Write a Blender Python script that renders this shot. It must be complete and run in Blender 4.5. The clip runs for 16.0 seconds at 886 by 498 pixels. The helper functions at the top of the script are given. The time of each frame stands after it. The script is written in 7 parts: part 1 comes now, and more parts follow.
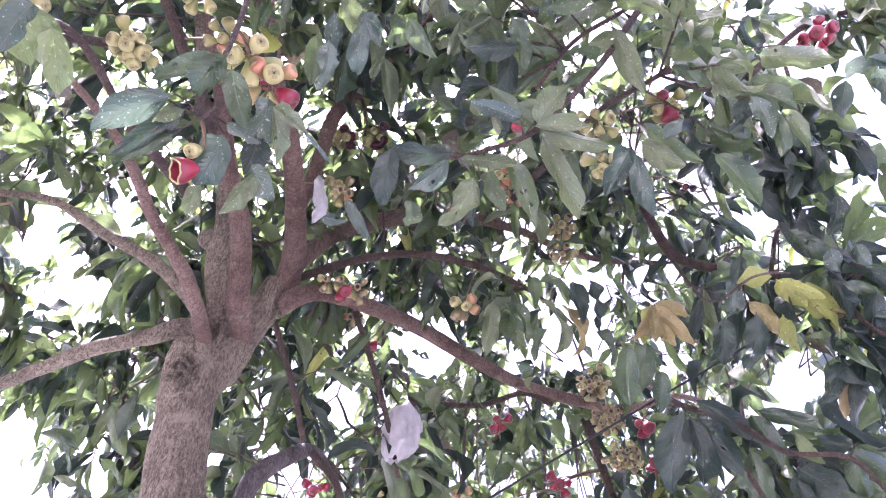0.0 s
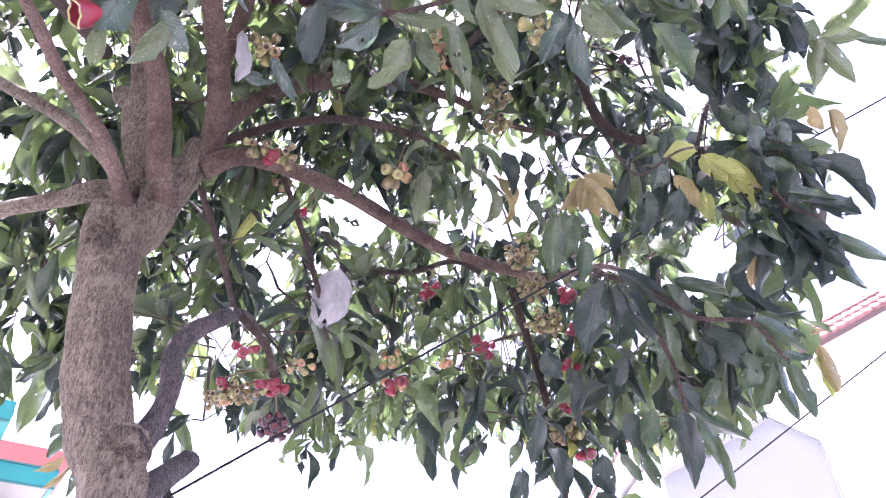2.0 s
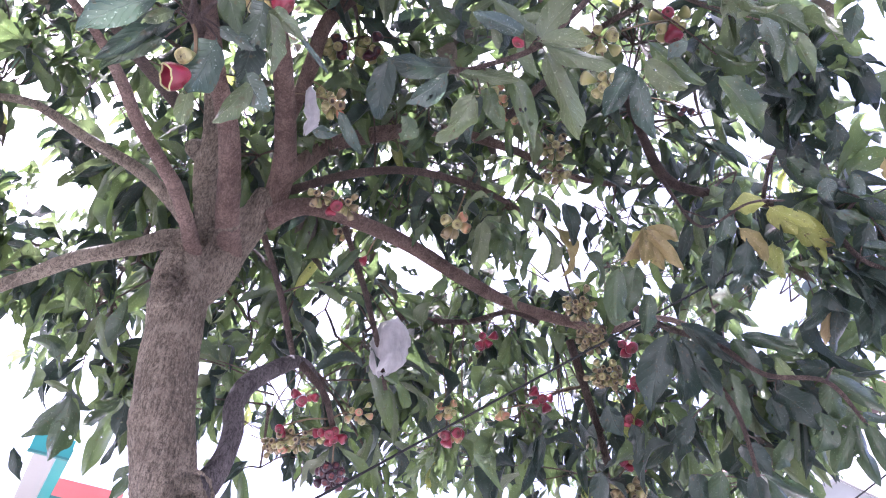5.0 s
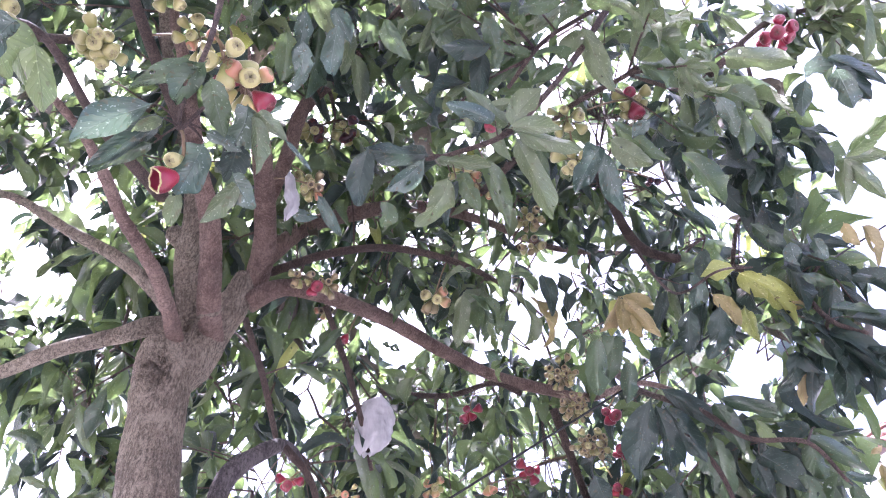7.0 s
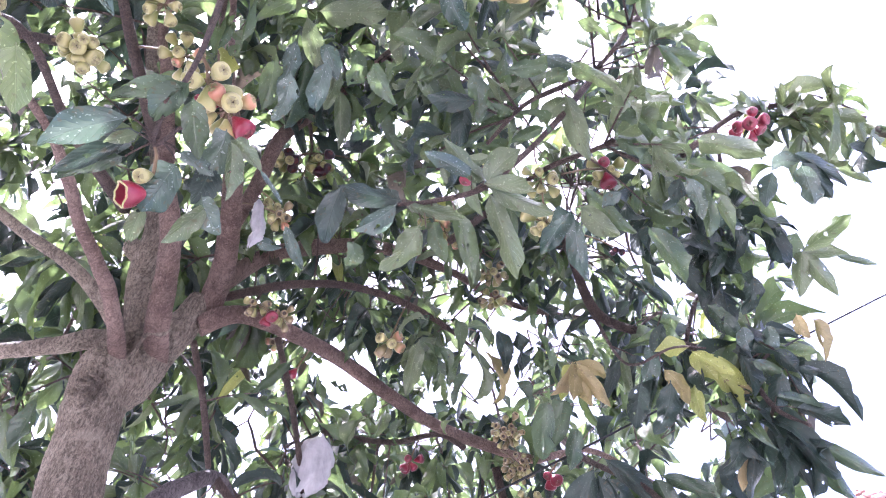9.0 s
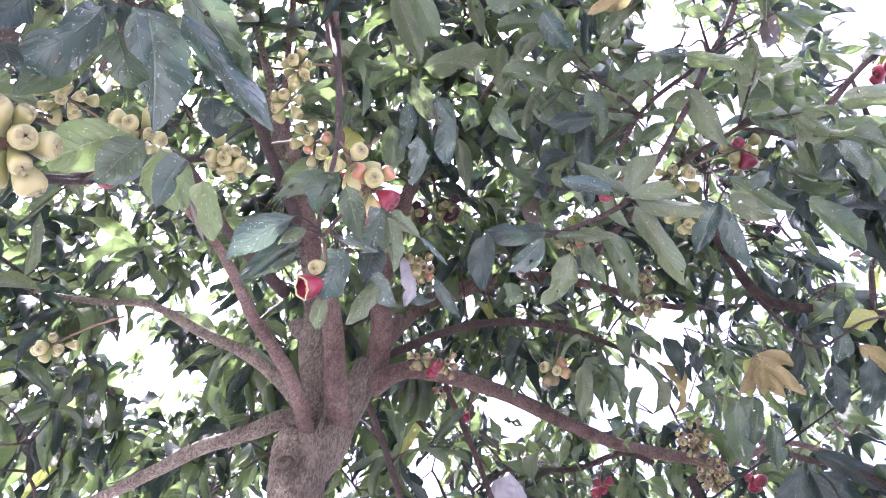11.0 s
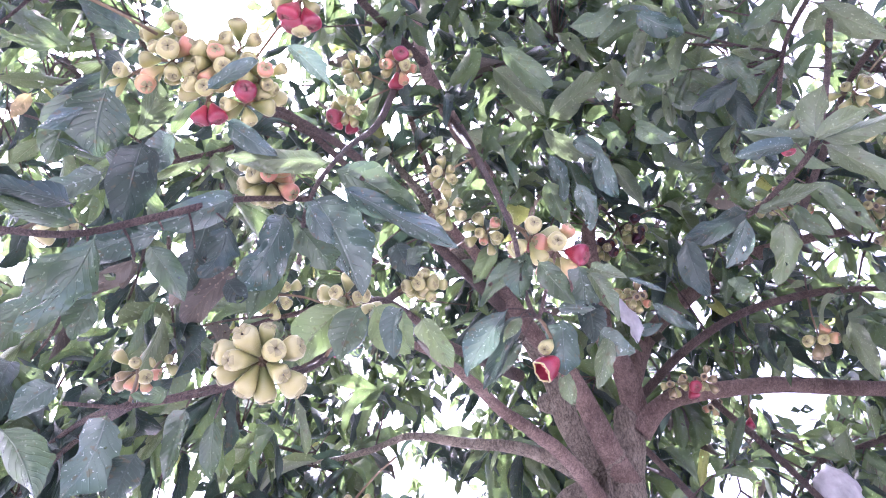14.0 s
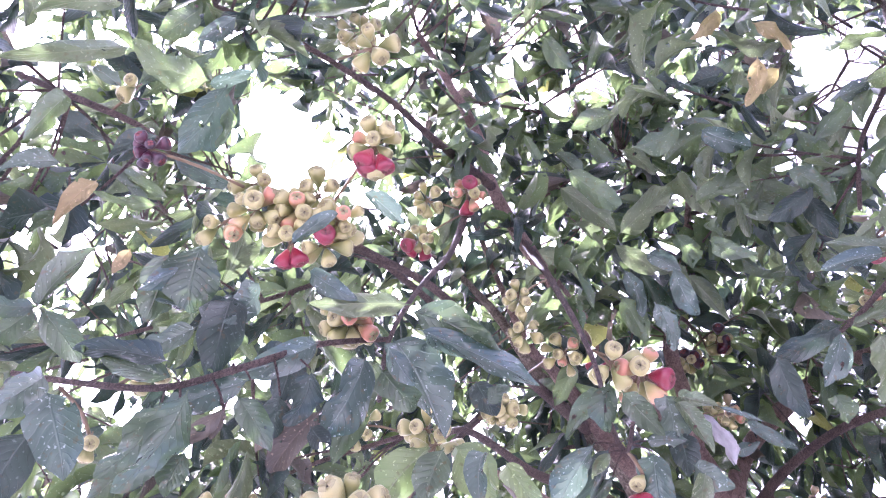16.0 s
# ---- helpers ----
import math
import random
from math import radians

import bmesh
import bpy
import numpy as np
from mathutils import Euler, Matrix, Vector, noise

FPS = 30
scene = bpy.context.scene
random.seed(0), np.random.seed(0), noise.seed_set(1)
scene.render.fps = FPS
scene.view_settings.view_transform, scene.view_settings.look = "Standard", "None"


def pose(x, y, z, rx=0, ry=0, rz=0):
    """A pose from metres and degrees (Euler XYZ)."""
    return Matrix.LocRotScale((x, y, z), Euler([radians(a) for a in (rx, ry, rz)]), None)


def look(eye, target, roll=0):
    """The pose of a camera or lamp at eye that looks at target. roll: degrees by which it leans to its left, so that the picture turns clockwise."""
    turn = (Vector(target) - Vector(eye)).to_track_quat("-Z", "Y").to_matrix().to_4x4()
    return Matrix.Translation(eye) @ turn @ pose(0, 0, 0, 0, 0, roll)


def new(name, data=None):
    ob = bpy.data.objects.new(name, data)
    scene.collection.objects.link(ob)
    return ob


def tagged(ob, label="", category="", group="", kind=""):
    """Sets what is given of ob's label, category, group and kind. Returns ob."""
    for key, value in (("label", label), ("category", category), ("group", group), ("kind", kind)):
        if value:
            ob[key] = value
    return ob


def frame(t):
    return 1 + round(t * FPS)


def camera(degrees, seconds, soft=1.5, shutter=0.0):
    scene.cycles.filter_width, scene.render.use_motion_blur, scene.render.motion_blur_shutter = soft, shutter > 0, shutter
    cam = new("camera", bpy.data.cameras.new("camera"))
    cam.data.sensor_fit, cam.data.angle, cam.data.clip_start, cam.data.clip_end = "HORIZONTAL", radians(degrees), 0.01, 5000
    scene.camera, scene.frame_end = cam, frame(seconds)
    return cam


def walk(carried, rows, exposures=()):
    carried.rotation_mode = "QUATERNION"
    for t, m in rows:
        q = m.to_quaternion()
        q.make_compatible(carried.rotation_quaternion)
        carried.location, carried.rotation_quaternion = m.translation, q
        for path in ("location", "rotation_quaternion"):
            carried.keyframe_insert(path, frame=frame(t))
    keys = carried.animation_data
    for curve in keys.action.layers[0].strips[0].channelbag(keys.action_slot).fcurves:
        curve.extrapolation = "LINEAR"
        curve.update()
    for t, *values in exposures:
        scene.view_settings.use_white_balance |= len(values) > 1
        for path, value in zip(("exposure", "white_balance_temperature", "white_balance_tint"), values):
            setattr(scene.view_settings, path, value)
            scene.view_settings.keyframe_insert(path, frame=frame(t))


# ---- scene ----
cam = camera(63.8, 16.0, soft=1.05)
PATH = [
    (0, (0.031, 0.007, 1.481), (0.011, 1.279, 3.024), 0.9),
    (0.5, (0.038, 0.011, 1.48), (0.112, 1.369, 2.947), -1.6),
    (1, (0.04, 0.015, 1.481), (0.179, 1.422, 2.895), -2.6),
    (1.5, (0.042, 0.018, 1.481), (0.208, 1.488, 2.827), -2.8),
    (2, (0.042, 0.022, 1.484), (0.209, 1.544, 2.771), -3.0),
    (2.5, (0.042, 0.024, 1.482), (0.216, 1.562, 2.749), -3.3),
    (3, (0.04, 0.024, 1.482), (0.218, 1.571, 2.737), -3.4),
    (3.5, (0.036, 0.027, 1.488), (0.21, 1.591, 2.722), -2.9),
    (4, (0.024, 0.026, 1.492), (0.124, 1.552, 2.781), -0.8),
    (4.5, (0.016, 0.021, 1.492), (0.077, 1.529, 2.803), 1.9),
    (4.7, (0.015, 0.019, 1.493), (0.058, 1.5, 2.836), 1.8),
    (6.8, (0.0, -0.022, 1.494), (0.052, 1.303, 2.991), -2.4),
    (7, (0.005, -0.026, 1.489), (0.091, 1.279, 3.002), -3.1),
    (7.5, (0.015, -0.028, 1.489), (0.226, 1.246, 3.016), -3.7),
    (8, (0.019, -0.027, 1.487), (0.293, 1.234, 3.015), -1.5),
    (8.2, (0.018, -0.027, 1.488), (0.284, 1.219, 3.029), -0.9),
    (10.3, (-0.04, -0.046, 1.515), (-0.068, 1.129, 3.133), -0.7),
    (10.5, (-0.044, -0.05, 1.511), (-0.117, 1.118, 3.133), -0.2),
    (11, (-0.055, -0.054, 1.507), (-0.216, 1.096, 3.136), 1.0),
    (11.5, (-0.063, -0.057, 1.509), (-0.291, 1.057, 3.154), 1.6),
    (12, (-0.068, -0.06, 1.505), (-0.367, 1.029, 3.156), 1.8),
    (12.5, (-0.07, -0.068, 1.501), (-0.45, 0.962, 3.173), 1.4),
    (13, (-0.07, -0.074, 1.5), (-0.537, 0.91, 3.177), 1.2),
    (13.5, (-0.067, -0.082, 1.5), (-0.601, 0.832, 3.197), -0.5),
    (14, (-0.061, -0.089, 1.503), (-0.65, 0.746, 3.222), -1.3),
    (14.5, (-0.05, -0.104, 1.508), (-0.619, 0.629, 3.28), -0.2),
    (15, (-0.041, -0.117, 1.512), (-0.581, 0.52, 3.329), 1.5),
    (15.5, (-0.041, -0.119, 1.513), (-0.579, 0.446, 3.355), 5.5),
    (16, (-0.044, -0.12, 1.513), (-0.622, 0.375, 3.363), 8.8),
]
EXPOSURES = [(0.0, 3.34, 5700.0, 35.0), (3.0, 3.16, 5650.0, 29.0), (4.5, 2.98, 5600.0, 28.0), (7.0, 3.25, 5600.0, 29.0), (8.0, 3.4, 5550.0, 29.0), (11.5, 3.35, 5600.0, 32.0), (14.5, 3.48, 5350.0, 38.0), (16.0, 3.4, 5400.0, 42.0)]
walk(cam, [(t, look(eye, target, roll)) for t, eye, target, roll in PATH], EXPOSURES)

# ---- light ----
SUN_AZ, SUN_EL = -91.0, 69.0
world = bpy.data.worlds.new("world")
scene.world = world
world.use_nodes = True
wn = world.node_tree
sky = wn.nodes.new("ShaderNodeTexSky")
sky.sky_type = "NISHITA"
sky.sun_disc = False
sky.sun_elevation = radians(SUN_EL)
sky.sun_rotation = radians(SUN_AZ)
sky.air_density, sky.dust_density, sky.ozone_density = 0.5, 10.0, 0.6
wn.links.new(sky.outputs[0], wn.nodes["Background"].inputs[0])
wn.nodes["Background"].inputs[1].default_value = 0.15
sun_data = bpy.data.lights.new("sun", "SUN")
sun_data.energy, sun_data.angle, sun_data.color = 3.6, radians(0.6), (1.0, 0.97, 0.93)
sun = new("sun", sun_data)
sun_way = Vector((math.sin(radians(SUN_AZ)) * math.cos(radians(SUN_EL)), math.cos(radians(SUN_AZ)) * math.cos(radians(SUN_EL)), math.sin(radians(SUN_EL))))
sun.matrix_world = look(sun_way * 30, (0, 0, 0))


# ---- materials ----
class Mat:
    """A node material with a short way to add and link nodes."""

    def __init__(self, name):
        self.mat = bpy.data.materials.new(name)
        self.mat.use_nodes = True
        self.nt = self.mat.node_tree
        self.bsdf = self.nt.nodes["Principled BSDF"]
        self.out = self.nt.nodes["Material Output"]

    def add(self, kind, **values):
        n = self.nt.nodes.new("ShaderNode" + kind)
        for key, value in values.items():
            n.inputs[key.replace("_", " ")].default_value = value
        return n

    def link(self, a, b):
        self.nt.links.new(a, b)

    def math(self, op, a, b=None, clamp=False):
        n = self.nt.nodes.new("ShaderNodeMath")
        n.operation, n.use_clamp = op, clamp
        for i, v in enumerate((a, b)):
            if v is None:
                continue
            if isinstance(v, (int, float)):
                n.inputs[i].default_value = v
            else:
                self.link(v, n.inputs[i])
        return n.outputs[0]

    def ramp(self, fac, stops, smooth=False):
        n = self.nt.nodes.new("ShaderNodeValToRGB")
        n.color_ramp.interpolation = "EASE" if smooth else "LINEAR"
        els = n.color_ramp.elements
        while len(els) < len(stops):
            els.new(0.5)
        for e, (p, c) in zip(els, stops):
            e.position = p
            e.color = (*c, 1) if len(c) == 3 else c
        self.link(fac, n.inputs[0])
        return n.outputs[0]

    def noise(self, coord, scale, detail=3.0, rough=0.55, stretch=None):
        if stretch:
            mp = self.add("Mapping")
            mp.inputs["Scale"].default_value = stretch
            self.link(coord, mp.inputs[0])
            coord = mp.outputs[0]
        n = self.add("TexNoise", Scale=scale, Detail=detail, Roughness=rough)
        self.link(coord, n.inputs["Vector"])
        return n.outputs["Fac"]

    def mix(self, fac, a, b, blend="MIX"):
        n = self.nt.nodes.new("ShaderNodeMix")
        n.data_type, n.blend_type = "RGBA", blend
        for sock, v in ((n.inputs["Factor"], fac), (n.inputs[6], a), (n.inputs[7], b)):
            if isinstance(v, (int, float)):
                sock.default_value = v
            elif isinstance(v, tuple):
                sock.default_value = (*v, 1)
            else:
                self.link(v, sock)
        return n.outputs[2]

    def bump(self, height, strength, distance):
        n = self.add("Bump", Strength=strength, Distance=distance)
        self.link(height, n.inputs["Height"])
        self.link(n.outputs[0], self.bsdf.inputs["Normal"])
        return n.outputs[0]


def leaf_material(name, stops, glow, vein, rough=0.30, through_part=0.4, spots=0.62, gloss=0.6):
    m = Mat(name)
    uv = m.add("UVMap")
    sep = m.add("SeparateXYZ")
    m.link(uv.outputs[0], sep.inputs[0])
    across = m.math("ABSOLUTE", m.math("SUBTRACT", sep.outputs[0], 0.5))
    along = sep.outputs[1]
    geo, info = m.add("NewGeometry"), m.add("ObjectInfo")
    rnd = m.math("FRACT", m.math("ADD", geo.outputs["Random Per Island"], info.outputs["Random"]))
    base = m.ramp(rnd, stops)
    place = geo.outputs["Position"]
    blotch = m.noise(place, 28.0, 4.0)
    base = m.mix(m.ramp(blotch, [(0.38, (0, 0, 0)), (0.72, (0.45, 0.45, 0.45))]), base, tuple(0.6 * c for c in stops[0][1]))
    # soft sheen painted as lighter patches in the base colour, reused for the bump
    sheen = m.noise(place, 9.0, 3.0)
    base = m.mix(m.ramp(sheen, [(0.42, (0, 0, 0)), (0.66, (0.4, 0.4, 0.4))]), base, tuple(min(1, 1.5 * c + 0.012) for c in stops[len(stops) // 2][1]))
    # side veins run slantwise from the midrib to the edge
    phase = m.math("ADD", m.math("MULTIPLY", along, 10.0), m.math("MULTIPLY", across, -5.0))
    phase = m.math("ADD", phase, m.math("MULTIPLY", m.noise(place, 34.0, 2.0), 1.6))
    saw = m.math("ABSOLUTE", m.math("SUBTRACT", m.math("FRACT", phase), 0.5))
    side = m.math("SUBTRACT", 1.0, m.math("MULTIPLY", saw, 11.0), clamp=True)
    mid = m.math("SUBTRACT", 1.0, m.math("MULTIPLY", across, 34.0), clamp=True)
    veins = m.math("MAXIMUM", mid, m.math("MULTIPLY", side, 0.3))
    colour = m.mix(m.math("MULTIPLY", veins, 0.42), base, vein)
    stain = m.noise(place, 95.0, 2.0)
    colour = m.mix(m.ramp(stain, [(0.62, (0, 0, 0)), (0.70, (0.75, 0.75, 0.75))]), colour, (0.060, 0.046, 0.024))
    speck = m.noise(place, 210.0, 2.0)
    colour = m.mix(m.ramp(speck, [(0.64, (0, 0, 0)), (0.70, (0.6, 0.6, 0.6))]), colour, tuple(min(1, 1.9 * c) for c in vein))
    m.link(colour, m.bsdf.inputs["Base Color"])
    m.bsdf.inputs["Roughness"].default_value = rough
    m.bsdf.inputs["Specular IOR Level"].default_value = gloss
    normal = m.bump(m.math("ADD", m.math("MULTIPLY", veins, -0.6), m.math("ADD", m.math("MULTIPLY", saw, 0.22), m.math("MULTIPLY", sheen, 1.4))), 0.55, 0.004)
    lit = m.add("BsdfTranslucent")
    m.link(m.mix(0.75, colour, glow), lit.inputs[0])
    m.link(normal, lit.inputs["Normal"])
    both = m.add("MixShader", Fac=through_part)
    m.link(m.bsdf.outputs[0], both.inputs[1])
    m.link(lit.outputs[0], both.inputs[2])
    # holes eaten by insects
    eaten = m.noise(place, 42.0, 1.5)
    hole = m.ramp(eaten, [(spots + 0.085, (0, 0, 0)), (spots + 0.095, (1, 1, 1))])
    clear = m.add("BsdfTransparent")
    last = m.add("MixShader")
    m.link(hole, last.inputs[0])
    m.link(both.outputs[0], last.inputs[1])
    m.link(clear.outputs[0], last.inputs[2])
    m.link(last.outputs[0], m.out.inputs[0])
    return m.mat


LEAF = leaf_material("leaf_green", [(0.0, (0.021, 0.040, 0.032)), (0.3, (0.032, 0.058, 0.042)), (0.65, (0.051, 0.078, 0.049)), (0.85, (0.074, 0.099, 0.059)), (1.0, (0.034, 0.058, 0.052))], (0.225, 0.315, 0.092), (0.15, 0.185, 0.125), rough=0.27, through_part=0.38)
LEAF_LIGHT = leaf_material("leaf_light", [(0.0, (0.056, 0.080, 0.042)), (0.5, (0.078, 0.104, 0.052)), (1.0, (0.098, 0.122, 0.066))], (0.22, 0.285, 0.105), (0.19, 0.22, 0.14), through_part=0.30)
# darker copy of the green leaf, with the crown's shade put into its colour
LEAF_SHADED = leaf_material("leaf_shaded", [(0.0, (0.012, 0.023, 0.019)), (0.5, (0.019, 0.034, 0.027)), (1.0, (0.032, 0.048, 0.041))], (0.05, 0.085, 0.045), (0.06, 0.078, 0.068), rough=0.34, through_part=0.15, gloss=0.35)
LEAF_PALE = leaf_material("leaf_grey", [(0.0, (0.026, 0.052, 0.043)), (0.35, (0.038, 0.067, 0.055)), (0.7, (0.052, 0.080, 0.066)), (1.0, (0.066, 0.092, 0.064))], (0.14, 0.20, 0.12), (0.17, 0.21, 0.19), rough=0.24, through_part=0.22)
LEAF_FRESH = leaf_material("leaf_fresh", [(0.0, (0.080, 0.118, 0.046)), (0.5, (0.098, 0.138, 0.052)), (1.0, (0.115, 0.150, 0.062))], (0.20, 0.285, 0.075), (0.19, 0.24, 0.12), through_part=0.30)
LEAF_DEEP = leaf_material("leaf_deep", [(0.0, (0.024, 0.046, 0.030)), (0.4, (0.036, 0.062, 0.038)), (0.75, (0.052, 0.080, 0.044)), (1.0, (0.036, 0.064, 0.050))], (0.11, 0.16, 0.05), (0.10, 0.13, 0.085), rough=0.26, through_part=0.26)
LEAF_YOUNG = leaf_material("leaf_yellow", [(0.0, (0.18, 0.23, 0.06)), (1.0, (0.27, 0.28, 0.08))], (0.42, 0.45, 0.11), (0.44, 0.42, 0.22), through_part=0.42)
LEAF_OCHRE = leaf_material("leaf_ochre", [(0.0, (0.115, 0.100, 0.042)), (0.35, (0.185, 0.160, 0.062)), (0.7, (0.235, 0.190, 0.085)), (1.0, (0.165, 0.115, 0.070))], (0.33, 0.28, 0.10), (0.30, 0.20, 0.13), rough=0.45, through_part=0.35)
LEAF_BROWN = leaf_material("leaf_brown", [(0.0, (0.040, 0.034, 0.026)), (0.6, (0.070, 0.060, 0.044)), (1.0, (0.10, 0.088, 0.062))], (0.10, 0.078, 0.05), (0.15, 0.115, 0.08), rough=0.6, through_part=0.2, spots=0.55)


def bark_material(name, dark, mid, light, scale=1.0, ticks=0.62):
    m = Mat(name)
    place = m.add("TexCoord").outputs["Object"]
    streak = m.noise(place, 22.0 * scale, 8.0, 0.75, (1, 1, 0.3))
    patch = m.noise(place, 6.0 * scale, 4.0, 0.6)
    flake = m.noise(place, 150.0 * scale, 5.0, 0.7, (1, 1, 0.36))
    cracks = m.noise(place, 36.0 * scale, 5.0, 0.65, (1.4, 1.4, 0.3))
    fine = m.noise(place, 380.0 * scale, 4.0, 0.7, (1, 1, 0.7))
    rings = m.noise(place, 16.0 * scale, 6.0, 0.75, (0.6, 0.6, 3.2))
    black = tuple(0.5 * c for c in dark)
    bright = tuple(min(1, 1.45 * c) for c in light)
    colour = m.ramp(streak, [(0.30, dark), (0.5, mid), (0.70, light)])
    colour = m.mix(m.ramp(patch, [(0.42, (0, 0, 0)), (0.62, (0.7, 0.7, 0.7))]), colour, light)
    blend = m.mix(m.ramp(patch, [(0.32, (0.5, 0.5, 0.5)), (0.46, (0, 0, 0))]), colour, dark)
    colour = m.mix(m.ramp(flake, [(0.40, (ticks, ticks, ticks)), (0.47, (0, 0, 0))]), blend, black)
    colour = m.mix(m.ramp(flake, [(0.53, (0, 0, 0)), (0.64, (0.45, 0.45, 0.45))]), colour, bright)
    colour = m.mix(m.ramp(fine, [(0.38, (0.8 * ticks, 0.8 * ticks, 0.8 * ticks)), (0.48, (0, 0, 0))]), colour, black)
    split = m.math("ABSOLUTE", m.math("SUBTRACT", cracks, 0.5))
    ring = m.math("ABSOLUTE", m.math("SUBTRACT", rings, 0.5))
    colour = m.mix(m.ramp(split, [(0.004, (0.75, 0.75, 0.75)), (0.022, (0, 0, 0))]), colour, black)
    colour = m.mix(m.ramp(ring, [(0.003, (0.4, 0.4, 0.4)), (0.014, (0, 0, 0))]), colour, black)
    lichen = m.noise(place, 11.0 * scale, 6.0, 0.7, (1, 1, 0.6))
    colour = m.mix(m.ramp(lichen, [(0.56, (0, 0, 0)), (0.68, (0.35, 0.35, 0.35))]), colour, bright)
    groove = m.math("ADD", m.math("MINIMUM", split, 0.05), m.math("MINIMUM", ring, 0.03))
    m.link(colour, m.bsdf.inputs["Base Color"])
    m.bsdf.inputs["Roughness"].default_value = 0.85
    height = m.math("ADD", m.math("ADD", streak, m.math("MULTIPLY", flake, 1.2)), m.math("MULTIPLY", fine, 0.5))
    height = m.math("ADD", height, m.math("MULTIPLY", groove, 9.0))
    m.bump(height, 1.0, 0.022)
    return m.mat


BARK = bark_material("bark", (0.155, 0.120, 0.088), (0.31, 0.252, 0.188), (0.47, 0.395, 0.302), 1.0, 0.66)
BARK_LIMB = bark_material("bark_limb", (0.135, 0.082, 0.062), (0.238, 0.150, 0.116), (0.388, 0.275, 0.222), 1.4, 0.3)
BARK_GREY = bark_material("bark_grey", (0.060, 0.050, 0.050), (0.118, 0.098, 0.098), (0.26, 0.225, 0.225), 1.2)
BARK_TWIG = bark_material("bark_twig", (0.055, 0.034, 0.028), (0.11, 0.072, 0.058), (0.19, 0.13, 0.10), 2.5)


def fruit_material(name, stem_end, middle, eye_end, glow):
    m = Mat(name)
    uv = m.add("UVMap")
    sep = m.add("SeparateXYZ")
    m.link(uv.outputs[0], sep.inputs[0])
    info = m.add("ObjectInfo")
    place = m.add("TexCoord").outputs["Object"]
    patch = m.noise(place, 45.0, 3.0)
    v = m.math("ADD", sep.outputs[1], m.math("MULTIPLY", m.math("SUBTRACT", patch, 0.5), 0.5))
    v = m.math("ADD", v, m.math("MULTIPLY", m.math("SUBTRACT", info.outputs["Random"], 0.5), 0.5))
    colour = m.ramp(v, [(0.1, stem_end), (0.5, middle), (0.9, eye_end)])
    spot = m.noise(place, 210.0, 2.0)
    colour = m.mix(m.ramp(spot, [(0.66, (0, 0, 0)), (0.74, (0.6, 0.6, 0.6))]), colour, (0.16, 0.10, 0.04))
    # the dried eye inside the open end
    colour = m.mix(m.math("SUBTRACT", sep.outputs[0], 1.0, clamp=True), colour, (0.035, 0.02, 0.012))
    m.link(colour, m.bsdf.inputs["Base Color"])
    m.bsdf.inputs["Roughness"].default_value = 0.3
    m.bsdf.inputs["Subsurface Weight"].default_value = 0.12
    m.bsdf.inputs["Subsurface Radius"].default_value = glow
    m.bsdf.inputs["Subsurface Scale"].default_value = 0.012
    m.bump(m.noise(place, 60.0, 3.0), 0.2, 0.003)
    return m.mat


FRUIT_PALE = fruit_material("fruit_pale", (0.150, 0.172, 0.055), (0.228, 0.226, 0.086), (0.285, 0.262, 0.112), (0.6, 0.5, 0.2))
FRUIT_BLUSH = fruit_material("fruit_blush", (0.29, 0.28, 0.11), (0.34, 0.26, 0.12), (0.36, 0.165, 0.10), (0.8, 0.3, 0.2))
FRUIT_RED = fruit_material("fruit_red", (0.28, 0.055, 0.06), (0.22, 0.014, 0.034), (0.15, 0.010, 0.026), (0.9, 0.1, 0.1))
FRUIT_WINE = fruit_material("fruit_wine", (0.042, 0.010, 0.020), (0.058, 0.009, 0.022), (0.022, 0.008, 0.015), (0.5, 0.05, 0.1))


FRUIT_TAN = fruit_material("fruit_tan", (0.10, 0.088, 0.040), (0.165, 0.135, 0.066), (0.215, 0.168, 0.088), (0.5, 0.4, 0.2))


def plain_material(name, colour, rough=0.6, amount=0.25, scale=6.0, metal=0.0, bump=0.15):
    m = Mat(name)
    place = m.add("TexCoord").outputs["Object"]
    big, small = m.noise(place, scale, 4.0), m.noise(place, scale * 14, 3.0)
    both = m.math("ADD", m.math("MULTIPLY", big, 0.65), m.math("MULTIPLY", small, 0.35))
    m.link(m.ramp(both, [(0.3, tuple(c * (1 - amount) for c in colour)), (0.7, colour)]), m.bsdf.inputs["Base Color"])
    m.bsdf.inputs["Roughness"].default_value = rough
    m.bsdf.inputs["Metallic"].default_value = metal
    m.bump(small, bump, 0.004)
    return m.mat


CALYX = plain_material("calyx", (0.25, 0.225, 0.105), 0.6, 0.4, 60)
CALYX_RED = plain_material("red_calyx", (0.15, 0.035, 0.035), 0.6, 0.4, 60)
STALK = plain_material("stalk", (0.16, 0.11, 0.06), 0.7, 0.4, 60)
CONCRETE = plain_material("concrete", (0.24, 0.235, 0.23), 0.85, 0.3, 1.2)
WHITE = plain_material("white_paint", (0.84, 0.84, 0.84), 0.6, 0.06, 2.0, bump=0.05)
SOFFIT = plain_material("soffit_paint", (0.225, 0.218, 0.205), 0.6, 0.08, 2.0, bump=0.05)
# white porch wall, the shade of its overhang painted in as grey
SHADED_WALL = plain_material("shaded_plaster", (0.215, 0.225, 0.222), 0.7, 0.1, 2.0, bump=0.05)
TEAL = plain_material("teal_paint", (0.010, 0.18, 0.165), 0.45, 0.15, 4.0, bump=0.05)
